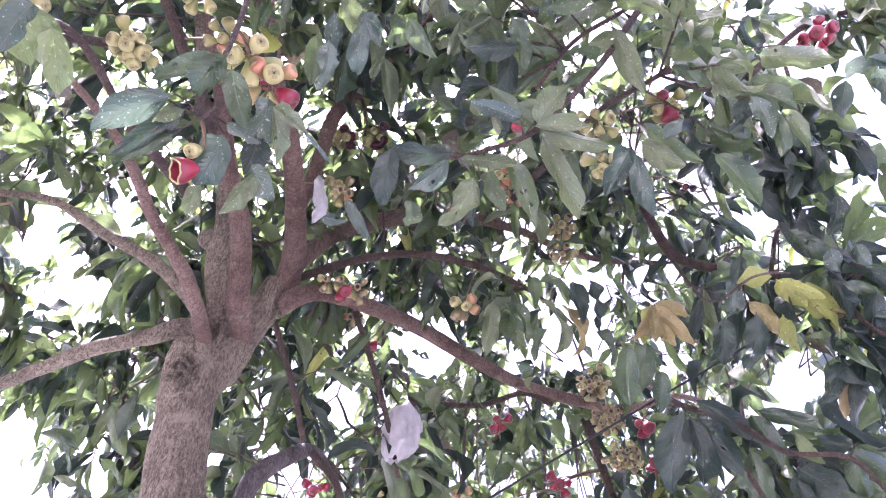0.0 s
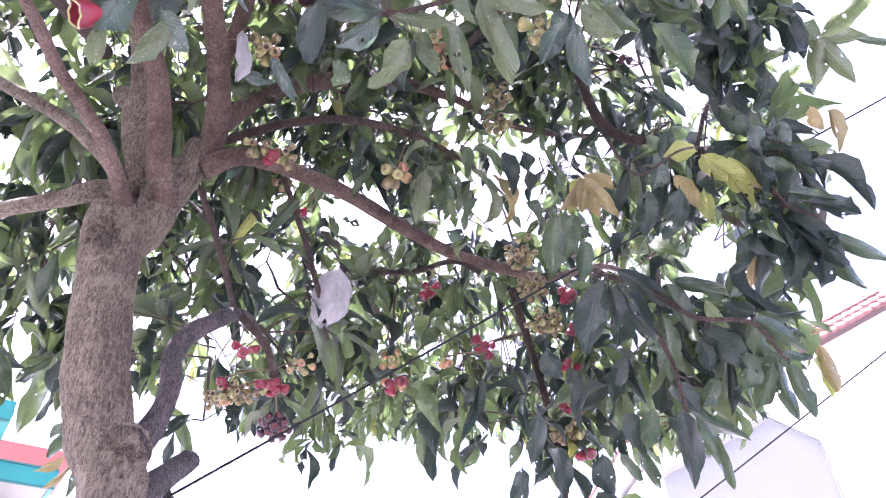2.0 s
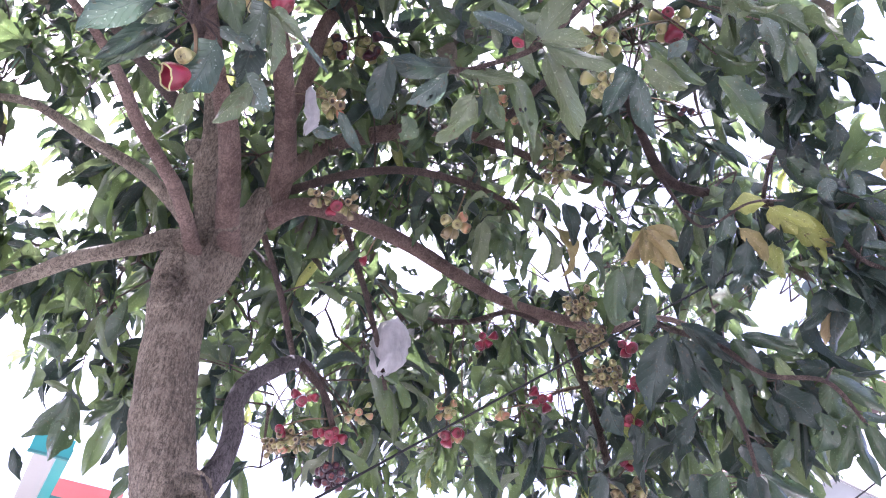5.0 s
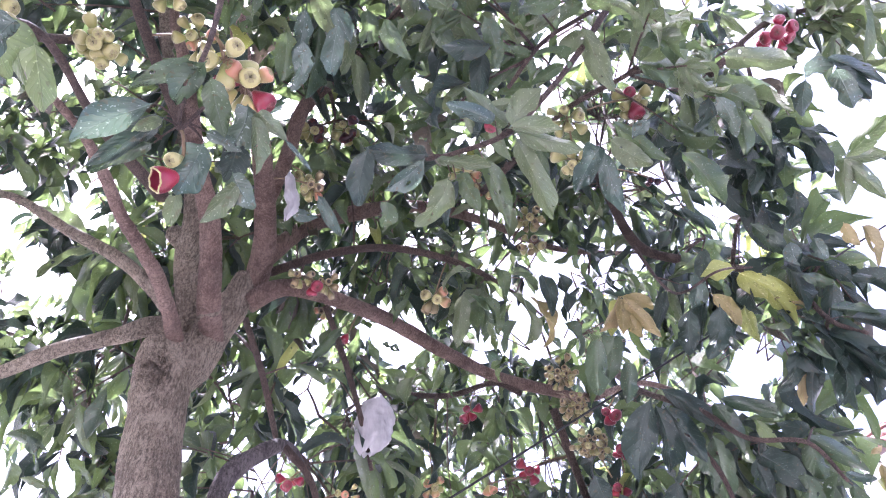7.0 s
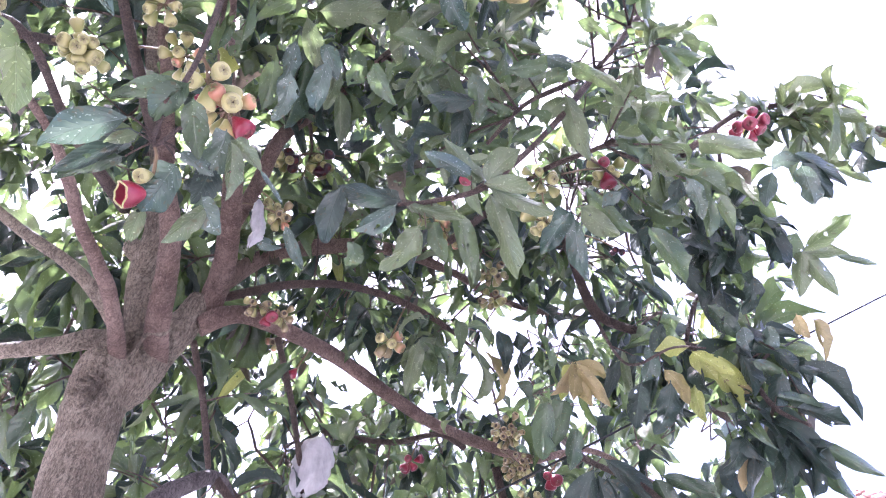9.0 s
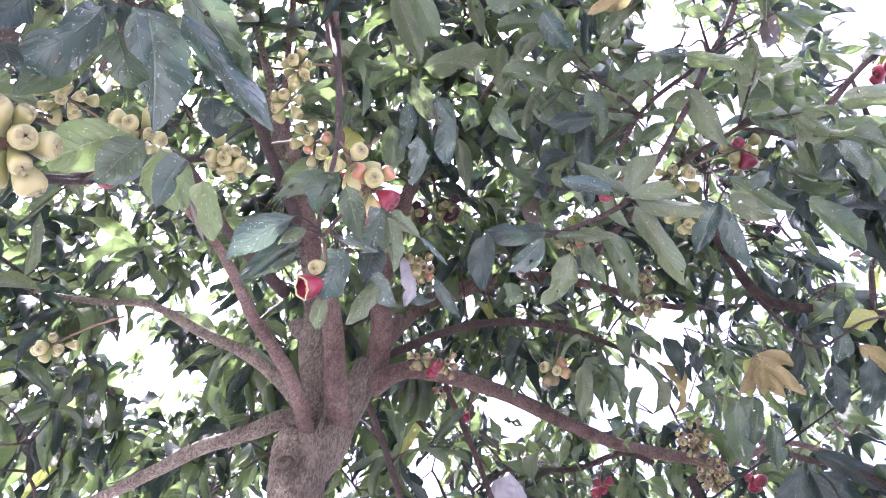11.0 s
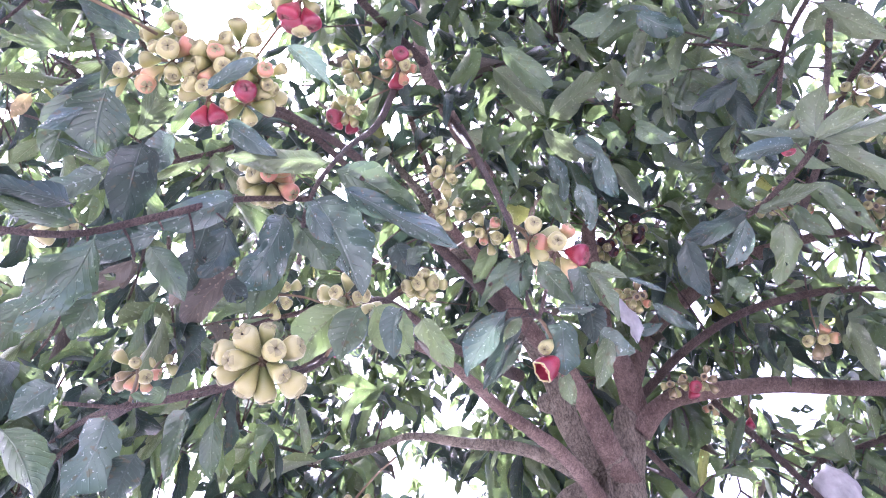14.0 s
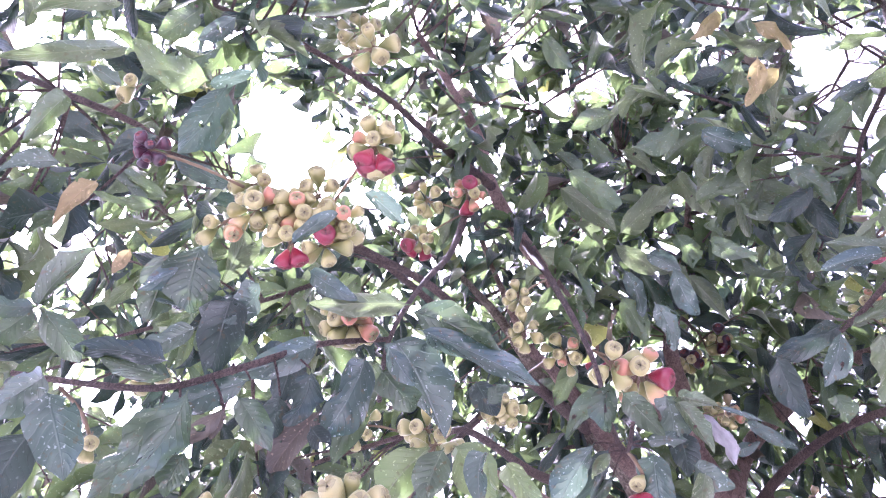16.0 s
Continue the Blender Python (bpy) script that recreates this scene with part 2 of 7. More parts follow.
# the turquoise paint again, darkened to hold the shade along the eave edges
TEAL_SHADED = plain_material("shaded_teal_paint", (0.012, 0.10, 0.09), 0.45, 0.15, 4.0, bump=0.05)
CORAL = plain_material("coral_paint", (0.42, 0.105, 0.092), 0.6, 0.12, 4.0, bump=0.05)
TILE = plain_material("roof_tile", (0.27, 0.125, 0.112), 0.75, 0.45, 8.0)
WOOD_DARK = plain_material("dark_wood", (0.09, 0.055, 0.045), 0.6, 0.3, 10.0)
CABLE = plain_material("cable_rubber", (0.010, 0.010, 0.011), 0.95, 0.2, 20.0)
GLASS_DARK = plain_material("dark_opening", (0.025, 0.022, 0.025), 0.25, 0.2, 3.0)


def bag_material():
    m = Mat("bag_plastic")
    place = m.add("TexCoord").outputs["Object"]
    crease = m.noise(place, 38.0, 5.0, 0.6, (1, 1, 0.4))
    m.link(m.ramp(crease, [(0.3, (0.25, 0.245, 0.25)), (0.6, (0.50, 0.49, 0.50))]), m.bsdf.inputs["Base Color"])
    m.bsdf.inputs["Roughness"].default_value = 0.35
    m.bump(crease, 0.6, 0.008)
    lit = m.add("BsdfTranslucent")
    lit.inputs[0].default_value = (0.40, 0.40, 0.41, 1)
    both = m.add("MixShader", Fac=0.35)
    m.link(m.bsdf.outputs[0], both.inputs[1])
    m.link(lit.outputs[0], both.inputs[2])
    m.link(both.outputs[0], m.out.inputs[0])
    return m.mat


BAG = bag_material()

# ---- mesh helpers ----
rng = random.Random(7)


def mesh_from(name, verts, faces, mat, uvs=None, smooth=True):
    """A mesh from plain lists; uvs, if any, run vertex by vertex."""
    me = bpy.data.meshes.new(name)
    me.from_pydata([tuple(v) for v in verts], [], faces)
    me.materials.append(mat)
    if smooth:
        me.polygons.foreach_set("use_smooth", [True] * len(me.polygons))
    if uvs is not None:
        layer = me.uv_layers.new(name="UVMap")
        loop_verts = np.empty(len(me.loops), dtype=np.int32)
        me.loops.foreach_get("vertex_index", loop_verts)
        layer.data.foreach_set("uv", np.asarray(uvs, dtype=np.float32)[loop_verts].ravel())
    me.update()
    return me


def child(name, me, parent, label=""):
    """Links a mesh as one part under a thing or a part, keeping its place in the world."""
    ob = new(name, me)
    ob.parent = parent
    return tagged(ob, label)


def base_of(thing, name_of_part, me, m=None, label=""):
    """A part given in world coordinates, under a thing that stands elsewhere."""
    ob = child(name_of_part, me, thing, label)
    ob.matrix_parent_inverse = thing.matrix_basis.inverted()
    if m is not None:
        ob.matrix_basis = m
    return ob


def glide(points, steps):
    """Catmull-Rom through rows (x, y, z, r)."""
    pts = [np.array(p, float) for p in points]
    pts = [2 * pts[0] - pts[1]] + pts + [2 * pts[-1] - pts[-2]]
    out = []
    for i in range(1, len(pts) - 2):
        a, b, c, d = pts[i - 1:i + 3]
        for k in range(steps):
            t = k / steps
            out.append(0.5 * (2 * b + (c - a) * t + (2 * a - 5 * b + 4 * c - d) * t * t + (3 * b - a - 3 * c + d) * t ** 3))
    out.append(pts[-2])
    return out


def tube(points, sides=12, steps=6, lumps=0.06, lump_size=9.0, seed=0.0, rough=0.0, scars=()):
    """Vertices and faces of a tapering stem through rows (x, y, z, r), its girth uneven."""
    path = glide(points, steps)
    verts, faces = [], []
    side = Vector((1, 0.1, 0.05))
    for i, p in enumerate(path):
        a, b = path[max(i - 1, 0)][:3], path[min(i + 1, len(path) - 1)][:3]
        way = Vector(b - a).normalized()
        side = (side - way * side.dot(way)).normalized()
        up = way.cross(side)
        for k in range(sides):
            ang = 2 * math.pi * k / sides
            out = side * math.cos(ang) + up * math.sin(ang)
            place = Vector(p[:3]) + out * max(p[3], 0.0012)
            swell = 1 + lumps * 2 * noise.noise(place * lump_size + Vector((seed, 0, 0))) + 0.5 * lumps * noise.noise(place * lump_size * 3.7)
            grain = 0.0
            if rough:
                q = Vector((place.x, place.y, place.z * 0.5))
                grain = rough * (0.9 * noise.noise(q * 26) + 0.8 * (0.4 - abs(noise.noise(q * 55))) + 0.5 * noise.noise(place * 120))
                for where, size, high in scars:
                    near = max(0.0, 1 - (place - Vector(where)).length / size)
                    swirl = place + Vector((0, 0, 0.6 * (place.x - where[0])))
                    grain += high * near * (0.5 - 2.2 * abs(noise.noise(swirl * 30 + Vector((seed, 3, 0)))) * (0.4 + near) + 0.5 * noise.noise(place * 80))
            verts.append(Vector(p[:3]) + out * (max(p[3], 0.0012) * swell + grain))
    n = len(path)
    for i in range(n - 1):
        for k in range(sides):
            k2 = (k + 1) % sides
            faces.append((i * sides + k, i * sides + k2, (i + 1) * sides + k2, (i + 1) * sides + k))
    faces.append(tuple(range(sides))[::-1])
    faces.append(tuple((n - 1) * sides + k for k in range(sides)))
    return verts, faces


def box(verts, faces, m, sx, sy, sz, lift=True):
    """Adds a box with its base at the pose m (or its middle, with lift off)."""
    o = len(verts)
    for z in ((0, sz) if lift else (-sz / 2, sz / 2)):
        for x, y in ((-sx / 2, -sy / 2), (sx / 2, -sy / 2), (sx / 2, sy / 2), (-sx / 2, sy / 2)):
            verts.append(m @ Vector((x, y, z)))
    for f in ((3, 2, 1, 0), (4, 5, 6, 7), (0, 1, 5, 4), (1, 2, 6, 5), (2, 3, 7, 6), (3, 0, 4, 7)):
        faces.append(tuple(o + i for i in f))


def box_mesh(name, mat, m, sx, sy, sz, lift=True):
    v, f = [], []
    box(v, f, m, sx, sy, sz, lift)
    return mesh_from(name, v, f, mat, smooth=False)


# ---- ground ----
gv, gf = [], []
for i in range(41):
    for j in range(41):
        x, y = (i - 20) / 20, (j - 20) / 20
        gx, gy = 400 * x * abs(x) ** 2, 400 * y * abs(y) ** 2
        gv.append((gx, gy, 0.012 * noise.noise(Vector((gx * 0.4, gy * 0.4, 0)))))
for i in range(40):
    for j in range(40):
        gf.append((i * 41 + j, (i + 1) * 41 + j, (i + 1) * 41 + j + 1, i * 41 + j + 1))
ground = tagged(new("ground", mesh_from("ground", gv, gf, CONCRETE)), "pale worn concrete yard around the fruit tree", "ground", kind="structure")

# ---- the tree: trunk and limbs ----
tree = tagged(new("fruit_tree"), "wax apple tree with brown bark and drooping glossy leaves", "tree")
tree.matrix_basis = pose(-0.36, 1.42, 0)
LIMB_POINTS = []
CLEAR = []


def limb(name, mat, sides, label, *rows, lumps=0.05, keep=True, steps=10, rough=0.0018, scars=(), bare=False):
    v, f = tube(rows, sides, steps, lumps, seed=len(LIMB_POINTS) * 1.7, rough=rough if sides > 13 else 0.0, scars=scars)
    ob = base_of(tree, name, mesh_from(name, v, f, mat), label=label)
    if bare:
        CLEAR.extend((Vector(p[:3]), p[3] + 0.02) for p in glide(rows, 3))
    if keep:
        LIMB_POINTS.extend(glide(rows, 5)[3:])
    return ob


limb("trunk", BARK, 110, "rough pinkish-brown trunk with a healed scar", (-0.36, 1.42, -0.05, 0.125), (-0.38, 1.43, 0.5, 0.1), (-0.43, 1.44, 1.3, 0.09), (-0.480, 1.454, 1.998, 0.0643), (-0.543, 1.464, 2.169, 0.0672), (-0.590, 1.450, 2.338, 0.0686), (-0.620, 1.451, 2.526, 0.0682), (-0.628, 1.444, 2.673, 0.0647), (-0.596, 1.475, 2.767, 0.0612), (-0.565, 1.490, 2.889, 0.0536), (-0.529, 1.490, 2.991, 0.0451), (-0.500, 1.488, 3.103, 0.0405), lumps=0.035, keep=False, steps=28, rough=0.004, scars=(((-0.464, 1.427, 2.133), 0.10, 0.030), ((-0.641, 1.363, 2.690), 0.06, 0.012), ((-0.460, 1.400, 2.067), 0.09, 0.018), ((-0.489, 1.481, 2.835), 0.05, 0.006)), bare=True)
limb("limb", BARK, 90, "broad stump of a lost stem beside the fork", (-0.620, 1.479, 2.511, 0.0567), (-0.628, 1.446, 2.585, 0.0673), (-0.638, 1.425, 2.657, 0.0669), (-0.646, 1.412, 2.716, 0.0620), (-0.651, 1.406, 2.752, 0.0553), (-0.653, 1.405, 2.768, 0.0360), (-0.654, 1.405, 2.770, 0.0045), lumps=0.08, keep=False, rough=0.006, scars=(((-0.643, 1.347, 2.662), 0.07, 0.030), ((-0.603, 1.352, 2.679), 0.07, 0.026), ((-0.628, 1.372, 2.642), 0.07, 0.024)), bare=True)
limb("limb", BARK, 36, "pale limb arching away", (-0.647, 1.411, 2.826, 0.0381), (-0.699, 1.384, 2.811, 0.0263), (-0.752, 1.374, 2.775, 0.0225), (-0.813, 1.365, 2.745, 0.0203), (-0.899, 1.373, 2.724, 0.0192), (-1.019, 1.400, 2.681, 0.0166), (-1.203, 1.447, 2.629, 0.0142), (-1.426, 1.514, 2.599, 0.0119), (-1.713, 1.615, 2.605, 0.0075), bare=True)
limb("limb", BARK, 36, "pale thick limb", (-0.626, 1.453, 2.854, 0.0228), (-0.717, 1.383, 2.949, 0.0201), (-0.806, 1.305, 2.995, 0.0180), (-0.951, 1.237, 3.047, 0.0146), (-1.086, 1.164, 3.094, 0.0119), (-1.259, 1.156, 3.123, 0.0092), (-1.475, 1.138, 3.185, 0.0065), (-1.816, 1.118, 3.341, 0.0039), bare=True)
limb("limb", BARK_LIMB, 36, "dark limb bent over the crotch", (-0.634, 1.492, 2.761, 0.0194), (-0.620, 1.406, 2.768, 0.0222), (-0.603, 1.280, 2.754, 0.0200), (-0.615, 1.184, 2.780, 0.0179), (-0.640, 1.100, 2.797, 0.0162), (-0.665, 1.002, 2.805, 0.0148), (-0.668, 0.894, 2.800, 0.0125), (-0.686, 0.772, 2.799, 0.0093), (-0.730, 0.634, 2.783, 0.0063), (-0.799, 0.507, 2.806, 0.0036), bare=True)
limb("limb", BARK, 36, "upright pale limb", (-0.604, 1.542, 2.824, 0.0426), (-0.621, 1.417, 2.926, 0.0371), (-0.635, 1.335, 3.029, 0.0347), (-0.632, 1.275, 3.163, 0.0307), (-0.650, 1.198, 3.293, 0.0290), (-0.684, 1.094, 3.399, 0.0268), (-0.703, 0.981, 3.457, 0.0238), (-0.709, 0.853, 3.517, 0.0197), (-0.721, 0.700, 3.625, 0.0136), (-0.782, 0.515, 3.771, 0.0097), (-0.895, 0.331, 3.934, 0.0057))
limb("limb", BARK_LIMB, 36, "upright reddish limb", (-0.550, 1.483, 2.842, 0.0277), (-0.548, 1.399, 2.855, 0.0325), (-0.534, 1.310, 2.859, 0.0315), (-0.532, 1.238, 2.938, 0.0297), (-0.547, 1.177, 3.033, 0.0270), (-0.576, 1.064, 3.125, 0.0231), (-0.593, 0.958, 3.217, 0.0207), (-0.614, 0.856, 3.319, 0.0170), (-0.645, 0.760, 3.439, 0.0118), (-0.602, 0.464, 3.784, 0.0081))
limb("limb", BARK_LIMB, 36, "reddish limb rising from the fork", (-0.482, 1.502, 3.074, 0.0362), (-0.454, 1.428, 3.164, 0.0360), (-0.437, 1.306, 3.203, 0.0321), (-0.420, 1.093, 3.208, 0.0277), (-0.419, 0.903, 3.203, 0.0249), (-0.407, 0.914, 3.140, 0.0226), (-0.426, 0.742, 3.205, 0.0200), (-0.431, 0.537, 3.308, 0.0190), (-0.420, 0.358, 3.439, 0.0173), (-0.371, 0.224, 3.559, 0.0152), (-0.358, 0.057, 3.734, 0.0120), (-0.362, -0.097, 3.942, 0.0101))
limb("limb", BARK_LIMB, 14, "", (-0.432, 1.297, 3.250, 0.0202), (-0.381, 1.212, 3.383, 0.0224), (-0.338, 1.123, 3.505, 0.0229), (-0.224, 1.073, 3.663, 0.0166), (-0.099, 0.999, 3.818, 0.0134), (0.033, 0.912, 4.018, 0.0090))
limb("limb", BARK_LIMB, 36, "long smooth limb arching outward", (-0.487, 1.496, 3.008, 0.0335), (-0.420, 1.490, 3.060, 0.0301), (-0.349, 1.530, 3.106, 0.0266), (-0.217, 1.628, 3.141, 0.0249), (-0.076, 1.745, 3.171, 0.0245), (0.107, 1.885, 3.156, 0.0237), (0.297, 2.005, 3.139, 0.0222), (0.486, 2.051, 3.110, 0.0200), (0.669, 2.117, 3.121, 0.0149), (0.921, 2.172, 3.227, 0.0114), (1.202, 2.240, 3.143, 0.0070), bare=True)
limb("limb", BARK_LIMB, 16, "", (-0.476, 1.484, 3.165, 0.0267), (-0.361, 1.533, 3.415, 0.0292), (-0.183, 1.564, 3.539, 0.0281), (0.027, 1.610, 3.632, 0.0239), (0.284, 1.704, 3.661, 0.0168), (0.453, 1.773, 3.635, 0.0142), (0.621, 1.819, 3.616, 0.0116), (0.884, 1.848, 3.630, 0.0077))
limb("limb", BARK_TWIG, 12, "", (0.580, 1.254, 3.467, 0.0109), (0.689, 1.436, 3.435, 0.0153), (0.782, 1.544, 3.318, 0.0173), (0.906, 1.485, 3.173, 0.0145), (1.051, 1.392, 3.025, 0.0093))
limb("limb", BARK_TWIG, 12, "thin dark branch", (-0.444, 1.511, 3.162, 0.0147), (-0.267, 1.526, 3.268, 0.0146), (-0.071, 1.536, 3.307, 0.0131), (0.123, 1.565, 3.280, 0.0123), (0.285, 1.611, 3.221, 0.0080), (0.400, 1.660, 3.150, 0.0050), (0.470, 1.700, 3.090, 0.0018))
limb("limb", BARK_GREY, 36, "low grey limb", (-0.497, 1.485, 2.130, 0.0355), (-0.474, 1.530, 2.202, 0.0299), (-0.459, 1.561, 2.291, 0.0255), (-0.463, 1.584, 2.376, 0.0260), (-0.480, 1.607, 2.450, 0.0262), (-0.468, 1.635, 2.529, 0.0265), (-0.433, 1.690, 2.610, 0.0240), (-0.383, 1.759, 2.691, 0.0196), (-0.353, 1.812, 2.714, 0.0118), (-0.323, 1.840, 2.682, 0.0084), bare=True)
limb("limb", BARK_GREY, 16, "sawn grey stub", (-0.466, 1.488, 2.039, 0.0400), (-0.441, 1.560, 2.106, 0.0305), (-0.416, 1.629, 2.174, 0.0273), (-0.403, 1.663, 2.208, 0.0241), keep=False)
limb("limb", BARK_GREY, 14, "short broken peg", (-0.431, 1.594, 2.123, 0.0126), (-0.421, 1.595, 2.101, 0.0104), (-0.414, 1.602, 2.087, 0.0111), (-0.410, 1.606, 2.079, 0.0083), (-0.409, 1.608, 2.077, 0.0014), keep=False)
for skin, fold in (
        (BARK, ((-0.501, 1.388, 2.150, 0.0028), (-0.481, 1.380, 2.164, 0.0068), (-0.459, 1.401, 2.171, 0.0081), (-0.445, 1.439, 2.170, 0.0082), (-0.440, 1.477, 2.154, 0.0072), (-0.443, 1.504, 2.130, 0.0036))),
        (BARK, ((-0.477, 1.392, 2.117, 0.0028), (-0.463, 1.388, 2.130, 0.0067), (-0.451, 1.403, 2.132, 0.0079), (-0.446, 1.422, 2.119, 0.0074), (-0.451, 1.437, 2.094, 0.0034))),
        (BARK, ((-0.668, 1.359, 2.650, 0.0045), (-0.656, 1.342, 2.661, 0.0091), (-0.640, 1.339, 2.665, 0.0090), (-0.625, 1.344, 2.660, 0.0060), (-0.616, 1.357, 2.650, 0.0030))),
        (BARK, ((-0.644, 1.353, 2.631, 0.0030), (-0.633, 1.347, 2.636, 0.0090), (-0.624, 1.352, 2.636, 0.0075), (-0.619, 1.361, 2.628, 0.0030))),
        (BARK, ((-0.593, 1.381, 2.731, 0.0046), (-0.589, 1.393, 2.767, 0.0094), (-0.582, 1.392, 2.802, 0.0095), (-0.571, 1.375, 2.824, 0.0079), (-0.551, 1.353, 2.825, 0.0063), (-0.519, 1.352, 2.825, 0.0078), (-0.510, 1.365, 2.860, 0.0032))),
        (BARK, ((-0.536, 1.389, 2.914, 0.0033), (-0.525, 1.382, 2.924, 0.0098), (-0.515, 1.389, 2.936, 0.0099), (-0.511, 1.405, 2.936, 0.0050)))):
    limb("bark_fold", skin, 16, "swollen fold of bark", *[(x, y, z, 0.62 * g) for x, y, z, g in fold], lumps=0.6, keep=False, rough=0.006)
limb("limb", BARK, 14, "", (-0.635, 1.381, 3.127, 0.0348), (-0.664, 1.330, 3.106, 0.0307), (-0.677, 1.293, 3.091, 0.0277), (-0.683, 1.278, 3.088, 0.0167), keep=False)
limb("limb", BARK_TWIG, 10, "", (-0.368, 1.764, 2.690, 0.0123), (-0.294, 1.823, 2.623, 0.0107), (-0.259, 1.886, 2.527, 0.0074))
limb("limb", BARK_TWIG, 10, "", (-0.275, 1.620, 3.118, 0.0097), (-0.207, 1.701, 2.956, 0.0096), (-0.146, 1.753, 2.758, 0.0084), (-0.117, 1.830, 2.649, 0.0059), keep=False)
limb("limb", BARK_TWIG, 10, "", (-0.509, 1.576, 3.026, 0.0101), (-0.466, 1.741, 2.937, 0.0104), (-0.438, 1.946, 2.849, 0.0091))
limb("limb", BARK_TWIG, 10, "", (0.528, 2.146, 3.087, 0.0171), (0.591, 2.202, 2.801, 0.0142), (0.638, 2.229, 2.508, 0.0114), (0.643, 2.256, 2.305, 0.0082))
limb("limb", BARK_TWIG, 10, "", (-0.746, -0.143, 2.196, 0.0033), (-0.675, -0.079, 2.181, 0.0039), (-0.607, -0.017, 2.181, 0.0042), (-0.533, 0.028, 2.205, 0.0042), (-0.485, 0.079, 2.272, 0.0038), (-0.439, 0.151, 2.334, 0.0034))
limb("limb", BARK_TWIG, 10, "", (-0.618, 1.001, 3.194, 0.0190), (-0.569, 0.583, 2.969, 0.0119), (-0.520, 0.300, 2.817, 0.0086), (-0.519, 0.123, 2.699, 0.0062), (-0.520, 0.007, 2.607, 0.0042), (-0.541, -0.076, 2.604, 0.0032))
limb("limb", BARK_TWIG, 10, "", (-0.413, 0.337, 3.425, 0.0142), (-0.394, 0.084, 3.164, 0.0093), (-0.370, -0.061, 2.976, 0.0070), (-0.401, -0.251, 2.860, 0.0052), (-0.457, -0.382, 2.825, 0.0040))
limb("limb", BARK_TWIG, 10, "", (-0.682, 1.159, 3.091, 0.0198), (-0.661, 0.795, 2.841, 0.0106), (-0.627, 0.490, 2.658, 0.0070), (-0.600, 0.342, 2.309, 0.0039), (-0.692, 0.242, 2.220, 0.0031), (-0.787, 0.204, 2.218, 0.0024))

# ---- leaves ----
def leaf_shape(droop, fold, wave, seed, curl=0.0, twist=0.0, rows=8, cols=4):
    """Vertices of one leaf a metre long from stalk to tip, its stalk at the origin, its tip on +y, its face up; and their u and v."""
    r = random.Random(seed)
    ph, ph2 = r.uniform(0, 6), r.uniform(0, 6)
    line, p, verts, uvs = [], Vector((0, 0, 0)), [], []
    for i in range(rows + 1):
        t = i / rows
        pitch = -droop * (1.6 * t - 0.5) + 0.25 * math.sin(ph + 5 * t)
        yaw = curl * (2 * t - 0.8)
        way = Vector((math.sin(yaw) * math.cos(pitch), math.cos(yaw) * math.cos(pitch), math.sin(pitch)))
        if i:
            p = p + way * (1 / rows)
        roll = twist * (t - 0.3)
        side = way.cross(Vector((0, 0, 1))).normalized()
        up = side.cross(way)
        line.append((p.copy(), side * math.cos(roll) + up * math.sin(roll), up * math.cos(roll) - side * math.sin(roll), t))
    tip = line[-1][0]
    for p, side, up, t in line:
        t2 = max(0.0, (t - 0.07) / 0.93)
        half = 0.55 * tip.length * t2 ** 0.66 * (1 - t2) ** 0.90 * (1 + 0.05 * math.sin(ph2 + 14 * t)) if 0 < t2 < 1 else 0.003
        half = max(half, 0.003 + 0.004 * (t < 0.1))
        for k in range(cols + 1):
            u = k / cols * 2 - 1
            lift = abs(u) ** 1.2 * half * fold * 1.25 + 1.4 * wave * half * math.sin(ph + 9 * t + 1.6 * u) * abs(u) + 0.014 * half * math.sin(69 * t - 3.0 * abs(u)) * abs(u) * (rows > 10)
            edge = half * u
            if rows > 10:
                bite = noise.noise(Vector((5.5 * t + seed * 3.7, 2.0 if u > 0 else -2.0, seed * 1.3)))
                edge *= 1 - 0.55 * max(0.0, bite - 0.12) + 0.05 * noise.noise(Vector((31 * t, 5.0 if u > 0 else -5.0, seed)))
                lift += 0.22 * half * abs(u) * noise.noise(Vector((7 * t, 1.8 * u, seed * 2.1 + 9)))
            verts.append(p + side * edge + up * lift)
            uvs.append((0.5 + 0.5 * u, t))
    back = tip.to_track_quat("Y", "Z").to_matrix().inverted()
    a = np.array([back @ (v - line[0][0]) for v in verts]) / tip.length
    faces = [(i * (cols + 1) + k, i * (cols + 1) + k + 1, (i + 1) * (cols + 1) + k + 1, (i + 1) * (cols + 1) + k) for i in range(rows) for k in range(cols)]
    return a, uvs, faces


HABITS = ((0.35, 0.5, 0.3, 0.1, 0.3), (0.7, 0.6, 0.35, -0.15, -0.6), (1.0, 0.4, 0.4, 0.1, 0.5), (0.2, 0.7, 0.3, -0.1, -0.3), (1.2, 0.5, 0.45, 0.2, 0.9), (0.6, 0.2, 0.5, -0.3, -1.0), (-0.4, 0.5, 0.35, 0.2, 0.4), (0.85, 0.9, 0.25, 0.0, -0.5))
LEAF_KINDS = [leaf_shape(d, f, w, n, c, tw) for n, (d, f, w, c, tw) in enumerate(HABITS)]
FINE_KINDS = [leaf_shape(d, f, w, n, c, tw, 22, 6) for n, (d, f, w, c, tw) in enumerate(HABITS)]
LEAF_FACES = LEAF_KINDS[0][2]


